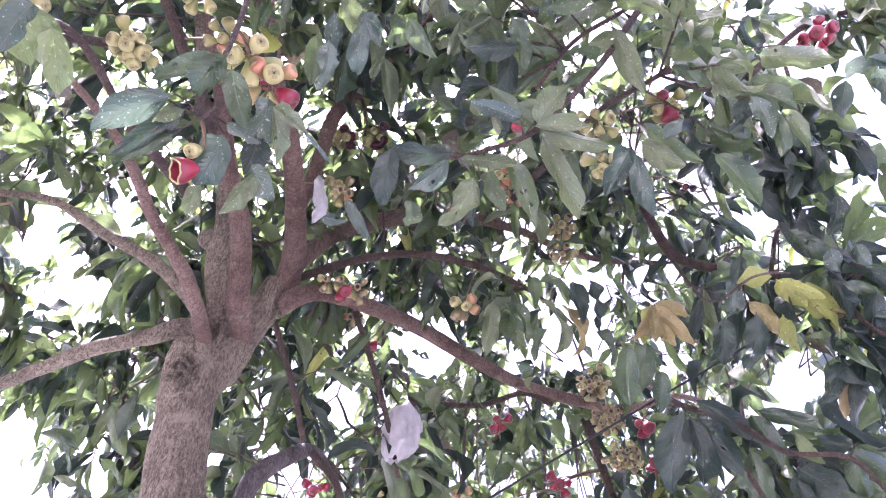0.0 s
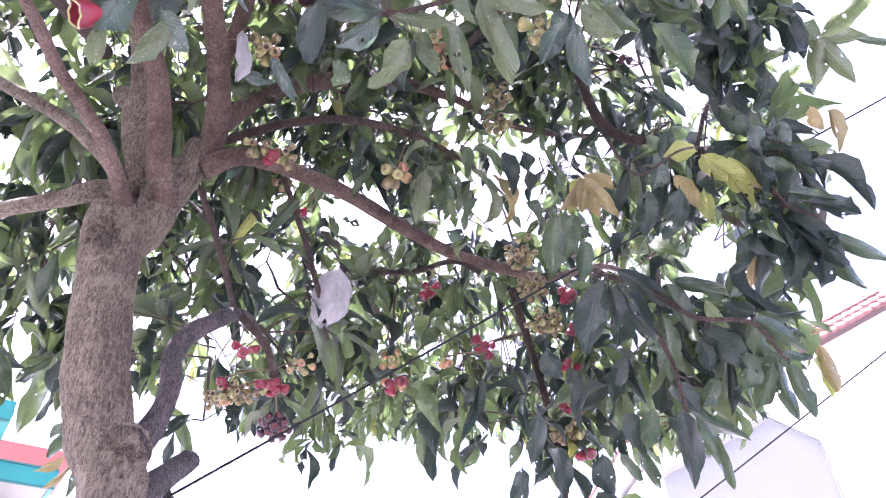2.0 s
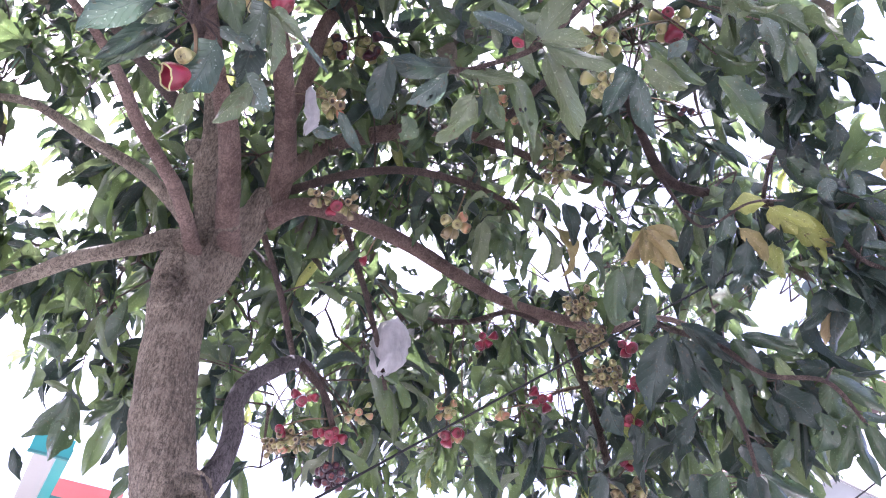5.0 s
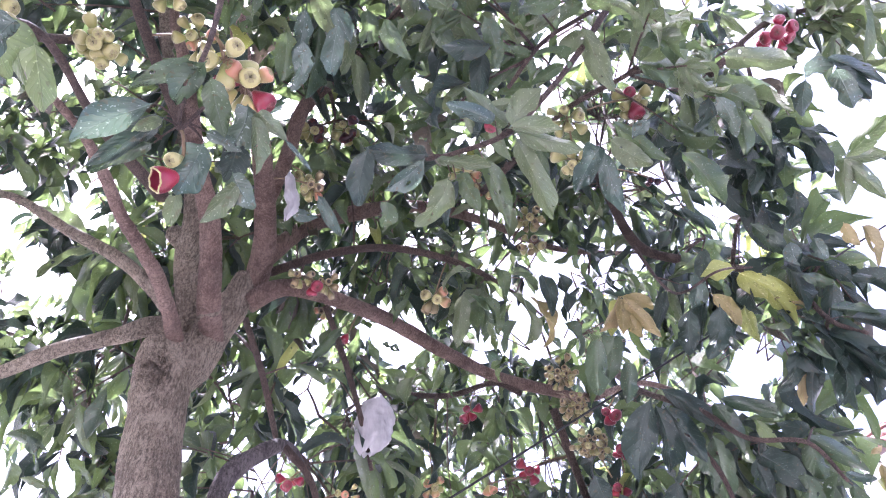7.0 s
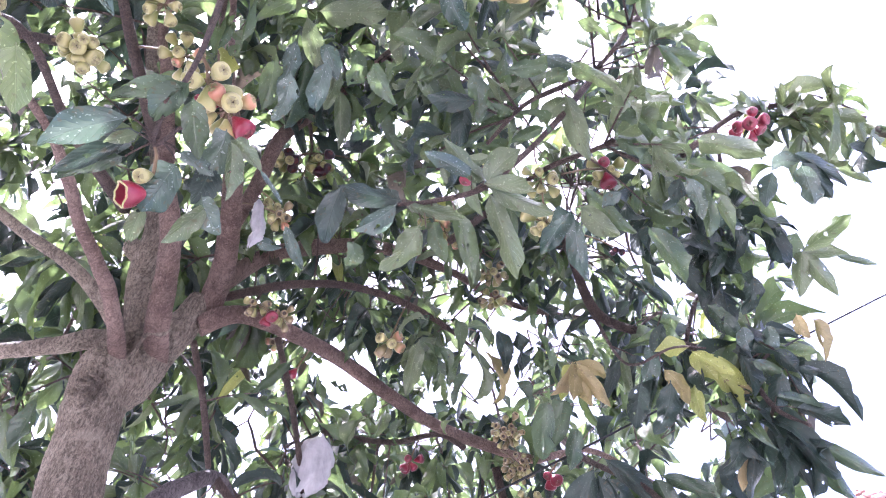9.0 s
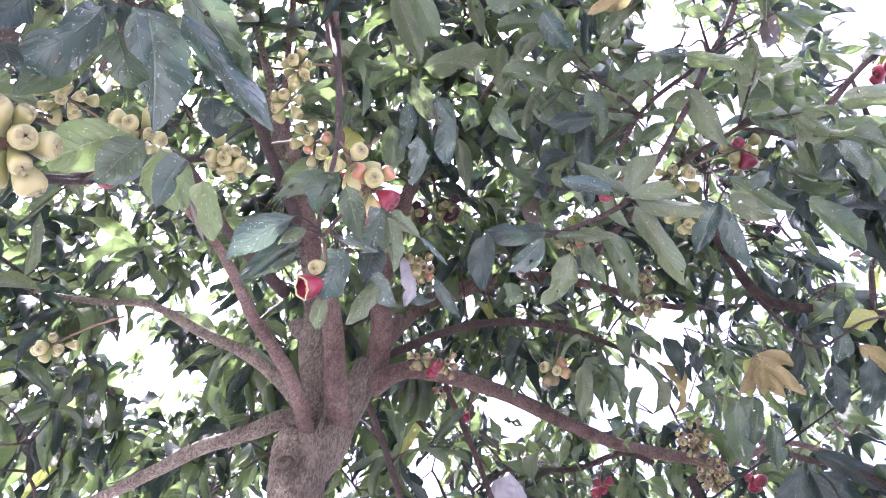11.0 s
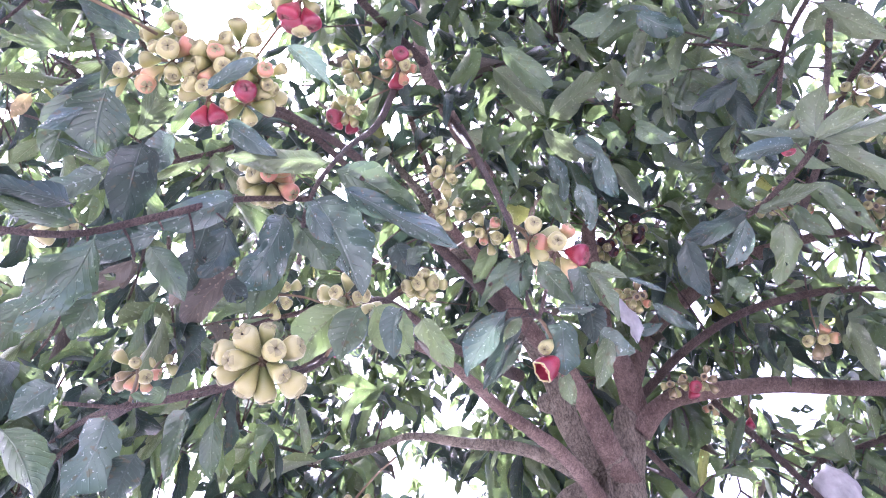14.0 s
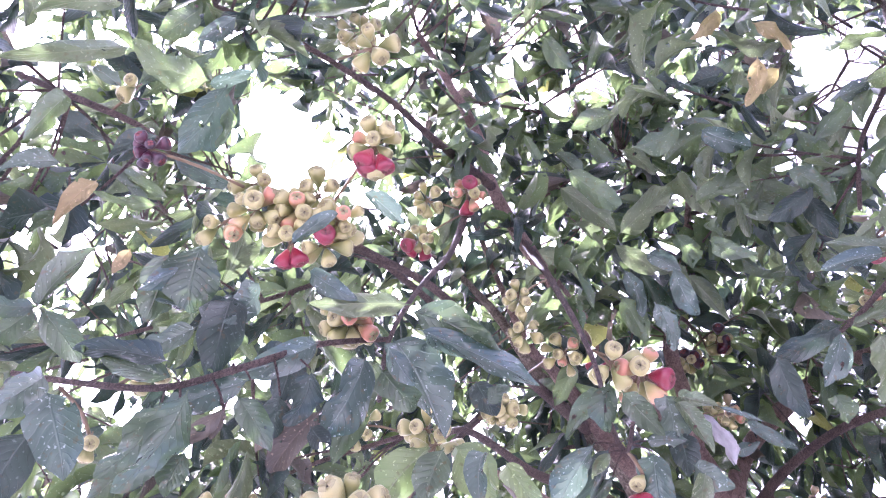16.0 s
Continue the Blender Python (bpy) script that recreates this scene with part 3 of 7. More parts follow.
def leaf_pose(base, way, face, length, wide=1.0):
    y = Vector(way).normalized()
    x = y.cross(Vector(face))
    if x.length < 1e-4:
        x = y.orthogonal()
    x.normalize()
    z = x.cross(y)
    m = Matrix((x, y, z)).transposed().to_4x4()
    return Matrix.Translation(base) @ m @ Matrix.Diagonal((length * wide, length, length, 1))


SINGLE, SINGLES = {}, []


def single_leaf(m, mat, kind, label=""):
    key = (mat.name, kind)
    if key not in SINGLE:
        SINGLE[key] = mesh_from("leaf", FINE_KINDS[kind][0], FINE_KINDS[kind][2], mat, FINE_KINDS[kind][1])
    SINGLES.append(base_of(tree, "leaf", SINGLE[key], m, label))


def near_leaf(base, tip, face=(0, 0, 1), wide=1.0, mat=LEAF, kind=0):
    """One leaf told apart from the rest, from its stalk to its tip."""
    way = Vector(tip) - Vector(base)
    face = Vector(face) + Vector((rng.uniform(-0.28, 0.28), rng.uniform(-0.28, 0.28), rng.uniform(-0.25, 0.25)))
    a, gap = nearest(np.array([p[:3] for p in LIMB_POINTS]), base)
    if gap < 0.05:
        a = Vector(a)
        mid = a.lerp(Vector(base), 0.55) + Vector((0, 0, 0.08 * gap))
        twig([(*a, 0.0016), (*mid, 0.0014), (*base, 0.0012)], 5, 4)
    single_leaf(leaf_pose(base, way, face, way.length, wide), mat, kind)


class Foliage:
    """Many leaves joined in one mesh."""

    def __init__(self):
        self.v, self.f, self.uv, self.count = [], [], [], 0

    def add(self, m, kind):
        a = np.array(m)
        pts = LEAF_KINDS[kind][0] @ a[:3, :3].T + a[:3, 3]
        self.v.append(pts)
        self.f.append(np.array(LEAF_FACES) + self.count)
        self.uv.extend(LEAF_KINDS[kind][1])
        self.count += len(pts)

    def mesh(self, name, mat):
        return mesh_from(name, np.concatenate(self.v), np.concatenate(self.f).tolist(), mat, self.uv)


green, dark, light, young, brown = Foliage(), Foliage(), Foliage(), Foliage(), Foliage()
LEAF_OF = {green: LEAF, dark: LEAF_SHADED, light: LEAF_LIGHT, young: LEAF_YOUNG, brown: LEAF_BROWN}
twig_v, twig_f = [], []


def twig(rows, sides=5, steps=4):
    v, f = tube(rows, sides, steps, 0.1, 30)
    o = len(twig_v)
    twig_v.extend(v)
    twig_f.extend(tuple(i + o for i in face) for face in f)


# small windows between the leaves: a way out from the stand and a half-width in degrees
WINDOWS = []
WINDOWS += [(0.176, 0.721, 0.671, 1.4), (0.122, 0.743, 0.658, 0.9), (-0.051, 0.734, 0.677, 0.8), (-0.104, 0.627, 0.772, 0.6), (0.066, 0.732, 0.678, 0.7), (-0.387, 0.818, 0.424, 1.0)]
WINDOWS += [(-0.234, 0.860, 0.454, 0.6), (-0.207, 0.827, 0.523, 0.9), (-0.516, 0.526, 0.676, 0.8), (-0.450, 0.493, 0.744, 0.4), (-0.497, 0.637, 0.589, 0.5), (-0.476, 0.718, 0.507, 1.1)]
WINDOWS += [(-0.393, 0.742, 0.543, 0.7), (-0.432, 0.762, 0.482, 0.9), (0.176, 0.725, 0.666, 0.8), (0.445, 0.691, 0.570, 1.3), (0.488, 0.694, 0.529, 1.5), (0.425, 0.441, 0.790, 0.7)]
WINDOWS += [(0.505, 0.389, 0.770, 0.9), (0.317, 0.478, 0.819, 0.4), (0.139, 0.615, 0.776, 0.6), (-0.151, 0.486, 0.861, 0.5), (-0.140, 0.785, 0.604, 0.4), (-0.641, 0.487, 0.593, 0.9)]
WINDOWS += [(-0.613, 0.533, 0.583, 0.7), (-0.411, 0.598, 0.688, 0.7), (-0.021, 0.741, 0.672, 1.2), (0.100, 0.734, 0.671, 1.4), (0.173, 0.653, 0.737, 1.0), (0.208, 0.670, 0.713, 0.6)]
WINDOWS += [(0.202, 0.319, 0.926, 0.9), (0.386, 0.336, 0.859, 0.9), (-0.457, -0.323, 0.829, 1.2), (-0.342, -0.231, 0.911, 0.7), (-0.330, -0.182, 0.926, 0.9), (-0.371, -0.037, 0.928, 3.3)]
WINDOWS += [(-0.348, -0.087, 0.933, 1.1), (-0.516, -0.227, 0.826, 0.9), (-0.612, -0.140, 0.779, 1.4), (-0.649, -0.140, 0.748, 0.9), (-0.673, 0.014, 0.739, 1.1), (0.025, 0.106, 0.994, 0.8)]
WINDOWS += [(-0.101, 0.084, 0.991, 0.6), (-0.008, 0.173, 0.985, 0.7), (-0.092, 0.534, 0.840, 0.6), (0.007, 0.480, 0.877, 0.6), (0.220, 0.278, 0.935, 0.9), (0.228, 0.400, 0.888, 0.6)]
WINDOWS += [(-0.098, 0.009, 0.995, 0.6)]
WINDOW_WAYS = np.array([w[:3] for w in WINDOWS])
WINDOW_HALF = np.radians([w[3] for w in WINDOWS])


def in_window(*points):
    for p in points:
        w = (Vector(p) - Vector((0, 0, 1.5))).normalized()
        ragged = 0.95 + 0.75 * noise.noise(w * 22)
        if (np.arccos(np.clip(WINDOW_WAYS @ np.array(w), -1, 1)) < WINDOW_HALF * ragged).any():
            return True
    return False


def spray(tip, way, n, length, mats=(0.58, 0.27, 0.02), r=rng, apart=False):
    """A bunch of leaves round the end of a twig, set alternately and hanging a little."""
    way = Vector(way).normalized()
    a = way.orthogonal().normalized()
    b = way.cross(a)
    turn = r.uniform(0, 6.28)
    for k in range(n):
        turn += 2.4 + r.uniform(-0.4, 0.4)
        back = r.uniform(0.0, 0.09)
        out = a * math.cos(turn) + b * math.sin(turn)
        d = way * r.uniform(0.15, 0.9) + out * r.uniform(0.6, 1.0) + Vector((0, 0, -1)) * r.uniform(0.25, 1.6)
        face = Vector((r.uniform(-0.7, 0.7), r.uniform(-0.7, 0.7), 1.0)) + way * 0.3
        size = length * r.uniform(0.65, 1.3)
        pick = r.random()
        where = green if pick < mats[0] else dark if pick < mats[0] + mats[1] else young if pick < sum(mats) else brown if pick > 0.985 else light
        m, habit = leaf_pose(Vector(tip) - way * back, d, face, size, r.uniform(0.44, 0.74)), r.randrange(len(LEAF_KINDS))
        stem, leaf_way = m.translation, m.to_3x3().col[1]
        if in_window(stem + leaf_way * 0.2, stem + leaf_way * 0.55, stem + leaf_way * 0.9):
            continue
        if apart and len(SINGLES) < 310:
            single_leaf(m, LEAF_OF[where], habit)
        else:
            where.add(m, habit)


# the crown's lower rim, as azimuth and elevation seen from where one stands under it
RIM = ((-180, 60), (-130, 40), (-100, 26), (-60, 26), (-30, 27), (-10, 25), (15, 22), (27, 20), (36, 26), (40, 31), (44, 39), (47, 47), (50, 57), (53, 66), (62, 74), (110, 76), (180, 66))
# openings in the crown where the sky shows: a way out from the stand, and its half-width in degrees
OPENINGS = (
    ((-0.358, -0.006, 0.934), 1.5),
    ((-0.624, -0.114, 0.773), 1.0), ((-0.683, 0.021, 0.731), 0.8), ((-0.473, -0.292, 0.831), 0.8), ((-0.321, -0.145, 0.936), 0.4), ((0.223, 0.307, 0.925), 0.5), ((-0.077, 0.123, 0.989), 1.1),
    ((0.091, 0.746, 0.660), 0.5), ((0.152, 0.730, 0.666), 0.3), ((-0.052, 0.733, 0.678), 0.3), ((0.288, 0.696, 0.657), 0.6), ((0.580, 0.612, 0.537), 2.1), ((0.413, 0.719, 0.559), 1.1),
    ((-0.464, 0.596, 0.655), 1.1), ((-0.507, 0.544, 0.669), 0.7), ((-0.415, 0.750, 0.515), 1.6), ((-0.509, 0.695, 0.507), 1.3), ((-0.028, 0.740, 0.672), 0.9), ((-0.105, 0.678, 0.728), 0.4),
)
STAND = Vector((0, 0, 1.5))


def in_crown(p, slack=0.0):
    w = Vector(p) - STAND
    az = math.degrees(math.atan2(w.x, w.y))
    el = math.degrees(math.asin(max(-1, min(1, w.z / w.length))))
    low = np.interp(az, [a for a, _ in RIM], [e for _, e in RIM])
    if el < low + slack:
        return False
    for way, half in OPENINGS:
        if w.normalized().dot(Vector(way).normalized()) > math.cos(radians(half + 5.0 / w.length)):
            return False
    return True


LIMB_XYZ = np.array([p[:3] for p in LIMB_POINTS])


def nearest(points, p):
    d = np.linalg.norm(points - np.array(p), axis=1)
    i = int(d.argmin())
    return points[i], d[i]


def crown_point(r, near, far):
    while True:
        az, up = r.uniform(-175, 75), r.uniform(0.3, 1.0)
        el = math.asin(up)
        d = r.uniform(near, far)
        p = STAND + Vector((math.sin(radians(az)) * math.cos(el), math.cos(radians(az)) * math.cos(el), math.sin(el))) * d
        if in_crown(p, 2.0) and (az > -125 or up > 0.75):
            return p


# boughs leave the limbs, and twigs leave the boughs
nodes, used = [Vector(p) for p in LIMB_XYZ], [0] * len(LIMB_XYZ)
targets = [crown_point(rng, 2.3, 4.2) for i in range(130)] + [crown_point(rng, 4.0, 5.5) for i in range(40)]
targets.sort(key=lambda p: (p - Vector((-0.4, 1.6, 3.0))).length)
for c in targets:
    d = np.linalg.norm(np.array(nodes) - np.array(c), axis=1) + 0.35 * np.array(used)
    pick = int(d.argmin())
    used[pick] += 1
    a = nodes[pick]
    far = (c - a).length
    if far > 1.3 or far < 0.1:
        continue
    mid = a.lerp(c, 0.5) + Vector((rng.uniform(-0.15, 0.15), rng.uniform(-0.15, 0.15), rng.uniform(0.0, 0.2))) * far
    bend = [Vector((rng.uniform(-0.06, 0.06), rng.uniform(-0.06, 0.06), rng.uniform(-0.05, 0.07))) * far for q in range(2)]
    if not in_window(mid, mid.lerp(c, 0.5) + bend[1], c):
        twig([(*a, 0.008), (*(a.lerp(mid, 0.5) + bend[0]), 0.007), (*mid, 0.0055), (*(mid.lerp(c, 0.5) + bend[1]), 0.004), (*c, 0.003)], 6, 4)
    nodes += [a.lerp(mid, 0.5) + bend[0], mid, mid.lerp(c, 0.5) + bend[1], c]
    used += [0, 0, 0, 0]
NODE_XYZ = np.array([tuple(p) for p in nodes])


def hides(p, size=0.07):
    """Whether a shoot at p would grow across the fruit or the bare limbs behind it."""
    w = p - STAND
    far = w.length
    for q, r in CLEAR:
        v = q - STAND
        if v.length > far and (v.normalized() - w / far).length < r / v.length + size / far:
            return True
    return False


def fill(count, near, far, test, leaves=(6, 10), length=0.18, reach=0.6, mats=(0.58, 0.27, 0.02)):
    """Leafy shoots spread through a part of the crown."""
    made = 0
    for i in range(count * 40):
        if made >= count:
            break
        p = crown_point(rng, near, far)
        w = p - STAND
        az, el = math.degrees(math.atan2(w.x, w.y)), math.degrees(math.asin(w.z / w.length))
        if not test(az, el):
            continue
        if az > 5 and el > 45 and rng.random() < 0.45:
            continue
        made += 1
        a, gap = nearest(NODE_XYZ, p)
        a = Vector(a)
        if hides(p) or in_window(p, a.lerp(p, 0.5)):
            continue
        if gap > reach and near > 3.5 or gap > 0.3 and near < 2:
            a, gap = p + (a - p) * (0.2 / gap), 0.2
        if gap > reach:
            p = a.lerp(p, reach / gap)
            if not in_crown(p) or (p - STAND).length < near:
                continue
        way = (p - a).normalized() + Vector((rng.uniform(-0.4, 0.4), rng.uniform(-0.4, 0.4), rng.uniform(-0.6, 0.3)))
        mid = a.lerp(p, 0.5) + Vector((rng.uniform(-0.1, 0.1), rng.uniform(-0.1, 0.1), rng.uniform(0, 0.15))) * gap * 0.5
        twig([(*a, 0.0036), (*mid, 0.0028), (*p, 0.002)], 4, 3)
        spray(p, way, rng.randint(*leaves), length, mats, apart=near < 2.0)


def bunch(centre, radius, sprays, n=7, length=0.17, mats=(0.58, 0.27, 0.02), hang=0.4, link=True):
    """Leafy shoots gathered in one place of the crown."""
    c = Vector(centre)
    a, far = nearest(NODE_XYZ, c)
    a = Vector(a)
    if link and far > 0.05:
        twig([(*a, 0.006), (*(a.lerp(c, 0.5) + Vector((0, 0, 0.06 * far))), 0.005), (*c, 0.0035)], 5, 5)
    for k in range(sprays):
        off = Vector((rng.gauss(0, 1), rng.gauss(0, 1), rng.gauss(0, 1)))
        off = off.normalized() * radius * rng.random() ** 0.5
        p = c + off
        if in_window(p, c.lerp(p, 0.6)):
            continue
        twig([(*c, 0.003), (*(c.lerp(p, 0.5) + Vector((0, 0, 0.02))), 0.0026), (*p, 0.002)], 4, 3)
        spray(p, off.normalized() + Vector((0, 0, -hang)), n, length, mats)



# ---- shoots that carry the near leaves ----
limb("branch", BARK_TWIG, 8, "", (0.030, 0.726, 2.620, 0.0037), (0.092, 0.713, 2.626, 0.0048), (0.185, 0.684, 2.646, 0.0054), (0.271, 0.686, 2.782, 0.0058), (0.379, 0.688, 2.987, 0.0072), (0.518, 0.651, 3.246, 0.0095))
limb("branch", BARK_TWIG, 8, "", (0.525, 0.713, 2.978, 0.0053), (0.483, 0.755, 2.994, 0.0061), (0.402, 0.894, 3.104, 0.0074), (0.331, 1.101, 3.231, 0.0091), (0.243, 1.383, 3.417, 0.0123))
limb("branch", BARK_TWIG, 8, "", (0.222, 0.741, 2.933, 0.0045), (0.308, 0.664, 3.013, 0.0052), (0.467, 0.602, 3.113, 0.0054), (0.582, 0.515, 3.273, 0.0085))
limb("branch", BARK_TWIG, 8, "", (-0.264, 0.444, 2.317, 0.0027), (-0.293, 0.462, 2.296, 0.0031), (-0.301, 0.454, 2.362, 0.0037), (-0.300, 0.444, 2.546, 0.0047), (-0.362, 0.476, 2.967, 0.0076), (-0.418, 0.483, 3.278, 0.0112))
limb("branch", BARK_TWIG, 8, "", (-0.540, 0.229, 2.375, 0.0037), (-0.428, 0.143, 2.310, 0.0032), (-0.420, 0.170, 2.507, 0.0043), (-0.461, 0.264, 2.903, 0.0071), (-0.438, 0.291, 3.326, 0.0111))
limb("branch", BARK_TWIG, 8, "", (-0.538, 0.213, 2.114, 0.0025), (-0.561, 0.290, 2.206, 0.0036), (-0.591, 0.366, 2.343, 0.0051), (-0.634, 0.469, 2.582, 0.0068), (-0.694, 0.669, 3.001, 0.0114))
limb("branch", BARK_TWIG, 8, "", (-0.816, 0.138, 2.185, 0.0029), (-0.742, 0.184, 2.171, 0.0028), (-0.646, 0.227, 2.169, 0.0028), (-0.563, 0.230, 2.141, 0.0023))
limb("branch", BARK_TWIG, 8, "", (-0.788, -0.525, 2.750, 0.0050), (-0.712, -0.404, 2.710, 0.0063), (-0.664, -0.308, 2.697, 0.0054), (-0.665, -0.247, 2.705, 0.0040))
limb("branch", BARK_TWIG, 8, "", (-0.628, 0.571, 3.069, 0.0099), (-0.563, 0.134, 2.788, 0.0066), (-0.642, 0.098, 2.704, 0.0053), (-0.720, 0.035, 2.613, 0.0040))
limb("branch", BARK_TWIG, 8, "", (0.750, 1.518, 3.285, 0.0064), (0.745, 1.376, 2.921, 0.0042), (0.720, 1.084, 2.693, 0.0030), (0.774, 1.039, 2.656, 0.0022))
limb("branch", BARK_TWIG, 8, "", (0.720, 2.017, 3.179, 0.0127), (0.722, 1.744, 2.856, 0.0098), (0.796, 1.586, 2.672, 0.0080), (0.866, 1.519, 2.530, 0.0067), (0.988, 1.476, 2.485, 0.0058), (1.054, 1.495, 2.387, 0.0043))
limb("branch", BARK_TWIG, 8, "", (0.753, 1.628, 2.643, 0.0072), (0.818, 1.632, 2.495, 0.0069), (0.838, 1.658, 2.322, 0.0052))
limb("branch", BARK_TWIG, 8, "", (1.106, 1.380, 3.245, 0.0094), (1.010, 1.218, 2.698, 0.0066), (1.045, 1.158, 2.560, 0.0047))
limb("branch", BARK_TWIG, 8, "", (0.885, 0.937, 3.387, 0.0104), (1.070, 0.838, 3.524, 0.0089), (1.281, 0.816, 3.598, 0.0083), (1.511, 0.812, 3.575, 0.0055))
limb("branch", BARK_TWIG, 8, "", (-0.114, 2.055, 3.108, 0.0092), (0.135, 2.146, 3.159, 0.0107), (0.295, 2.031, 3.125, 0.0103), (0.398, 2.046, 3.086, 0.0103))

# ---- leaves told apart ----
near_leaf((-0.400, 0.129, 2.256), (-0.426, 0.256, 2.222), (-0.41, 0.33, 0.85), 1.30, LEAF_PALE, 7)
near_leaf((-0.370, 0.121, 2.283), (-0.328, 0.247, 2.279), (-0.33, 0.31, 0.89), 1.08, LEAF_DEEP, 5)
near_leaf((-0.363, 0.134, 2.248), (-0.290, 0.268, 2.217), (-0.32, 0.35, 0.88), 0.56, LEAF_PALE, 1)
near_leaf((-0.361, 0.114, 2.278), (-0.461, 0.035, 2.289), (-0.40, 0.19, 0.90), 0.70, LEAF_LIGHT, 0)
near_leaf((-0.457, 0.068, 2.234), (-0.559, 0.030, 2.214), (-0.52, 0.16, 0.84), 0.91, LEAF_PALE, 3)
near_leaf((-0.534, 0.043, 2.198), (-0.623, -0.005, 2.147), (-0.61, 0.13, 0.78), 0.92, LEAF_PALE, 0)
near_leaf((-0.434, 0.120, 2.247), (-0.520, 0.146, 2.179), (-0.49, 0.26, 0.83), 1.16, LEAF_PALE, 1)
near_leaf((-0.430, 0.132, 2.252), (-0.544, 0.188, 2.197), (-0.49, 0.28, 0.83), 0.98, LEAF_DEEP, 1)
near_leaf((-0.488, 0.085, 2.228), (-0.529, 0.102, 2.169), (-0.53, 0.22, 0.82), 1.59, LEAF_SHADED, 5)
near_leaf((-0.408, 0.129, 2.252), (-0.404, 0.178, 2.220), (-0.41, 0.29, 0.87), 1.19, LEAF_PALE, 0)
near_leaf((-0.435, 0.145, 2.249), (-0.419, 0.198, 2.211), (-0.43, 0.30, 0.85), 1.59, LEAF_DEEP, 1)
near_leaf((-0.509, 0.129, 2.211), (-0.567, 0.127, 2.142), (-0.56, 0.25, 0.79), 1.15, LEAF_BROWN, 1)
near_leaf((-0.563, 0.042, 2.168), (-0.672, 0.024, 2.133), (-0.65, 0.14, 0.75), 0.49, LEAF_BROWN, 5)
near_leaf((-0.577, 0.047, 2.181), (-0.603, 0.059, 2.162), (-0.61, 0.16, 0.77), 1.19, LEAF_BROWN, 2)
near_leaf((-0.531, 0.083, 2.209), (-0.576, 0.114, 2.179), (-0.57, 0.22, 0.80), 1.42, LEAF_SHADED, 3)
near_leaf((-0.514, 0.126, 2.181), (-0.512, 0.155, 2.168), (-0.54, 0.27, 0.80), 2.22, LEAF_SHADED, 2)
near_leaf((-0.440, 0.246, 2.205), (-0.507, 0.244, 2.144), (-0.48, 0.39, 0.78), 1.53, LEAF_FRESH, 2)
near_leaf((-0.418, 0.248, 2.189), (-0.470, 0.275, 2.151), (-0.45, 0.41, 0.79), 1.63, LEAF_DEEP, 0)
near_leaf((-0.411, 0.262, 2.198), (-0.408, 0.331, 2.173), (-0.41, 0.45, 0.80), 1.63, LEAF_FRESH, 0)
near_leaf((-0.388, 0.314, 2.168), (-0.379, 0.377, 2.149), (-0.38, 0.51, 0.77), 0.69, LEAF_BROWN, 3)
near_leaf((-0.474, -0.098, 2.254), (-0.537, -0.116, 2.184), (-0.53, -0.02, 0.85), 0.90, LEAF_PALE, 3)
near_leaf((-0.482, -0.104, 2.249), (-0.520, -0.059, 2.193), (-0.52, 0.01, 0.85), 2.19, LEAF_DEEP, 0)
near_leaf((-0.512, -0.122, 2.241), (-0.569, -0.085, 2.192), (-0.56, -0.02, 0.83), 1.45, LEAF_DEEP, 3)
near_leaf((-0.483, -0.041, 2.220), (-0.564, 0.008, 2.188), (-0.55, 0.09, 0.83), 1.39, LEAF_SHADED, 2)
near_leaf((-0.472, -0.021, 2.239), (-0.522, -0.023, 2.225), (-0.51, 0.08, 0.86), 1.79, LEAF_PALE, 3)
near_leaf((-0.527, -0.043, 2.194), (-0.565, -0.069, 2.145), (-0.59, 0.04, 0.81), 1.06, LEAF_PALE, 1)
near_leaf((-0.573, -0.021, 2.162), (-0.588, -0.092, 2.129), (-0.63, 0.04, 0.78), 0.98, LEAF_DEEP, 3)
near_leaf((-0.598, -0.011, 2.150), (-0.660, -0.010, 2.076), (-0.68, 0.09, 0.73), 1.48, LEAF_DEEP, 5)
near_leaf((-0.596, 0.013, 2.145), (-0.642, 0.013, 2.100), (-0.66, 0.12, 0.74), 1.70, LEAF_PALE, 5)
near_leaf((-0.423, 0.002, 2.276), (-0.411, 0.071, 2.288), (-0.41, 0.15, 0.90), 0.98, LEAF_PALE, 2)
near_leaf((-0.536, -0.099, 2.189), (-0.530, -0.052, 2.216), (-0.56, 0.02, 0.83), 0.32, LEAF_PALE, 0)
near_leaf((-0.410, -0.037, 2.265), (-0.351, -0.025, 2.289), (-0.38, 0.07, 0.92), 0.78, LEAF_PALE, 2)
near_leaf((-0.357, 0.232, 2.249), (-0.358, 0.272, 2.224), (-0.34, 0.40, 0.85), 1.97, LEAF_SHADED, 7)
near_leaf((-0.356, 0.254, 2.224), (-0.323, 0.255, 2.232), (-0.33, 0.40, 0.85), 1.82, LEAF_DEEP, 5)
near_leaf((-0.602, -0.117, 2.078), (-0.660, -0.131, 2.044), (-0.73, -0.00, 0.68), 1.38, LEAF_PALE, 7)
near_leaf((-0.604, -0.106, 2.068), (-0.645, -0.033, 2.038), (-0.73, 0.06, 0.68), 1.54, LEAF_PALE, 3)
near_leaf((-0.537, -0.009, 2.119), (-0.587, -0.002, 2.008), (-0.68, 0.15, 0.72), 1.06, LEAF_DEEP, 5)
near_leaf((-0.541, -0.041, 2.137), (-0.577, -0.117, 2.101), (-0.65, 0.05, 0.76), 0.76, LEAF_SHADED, 1)
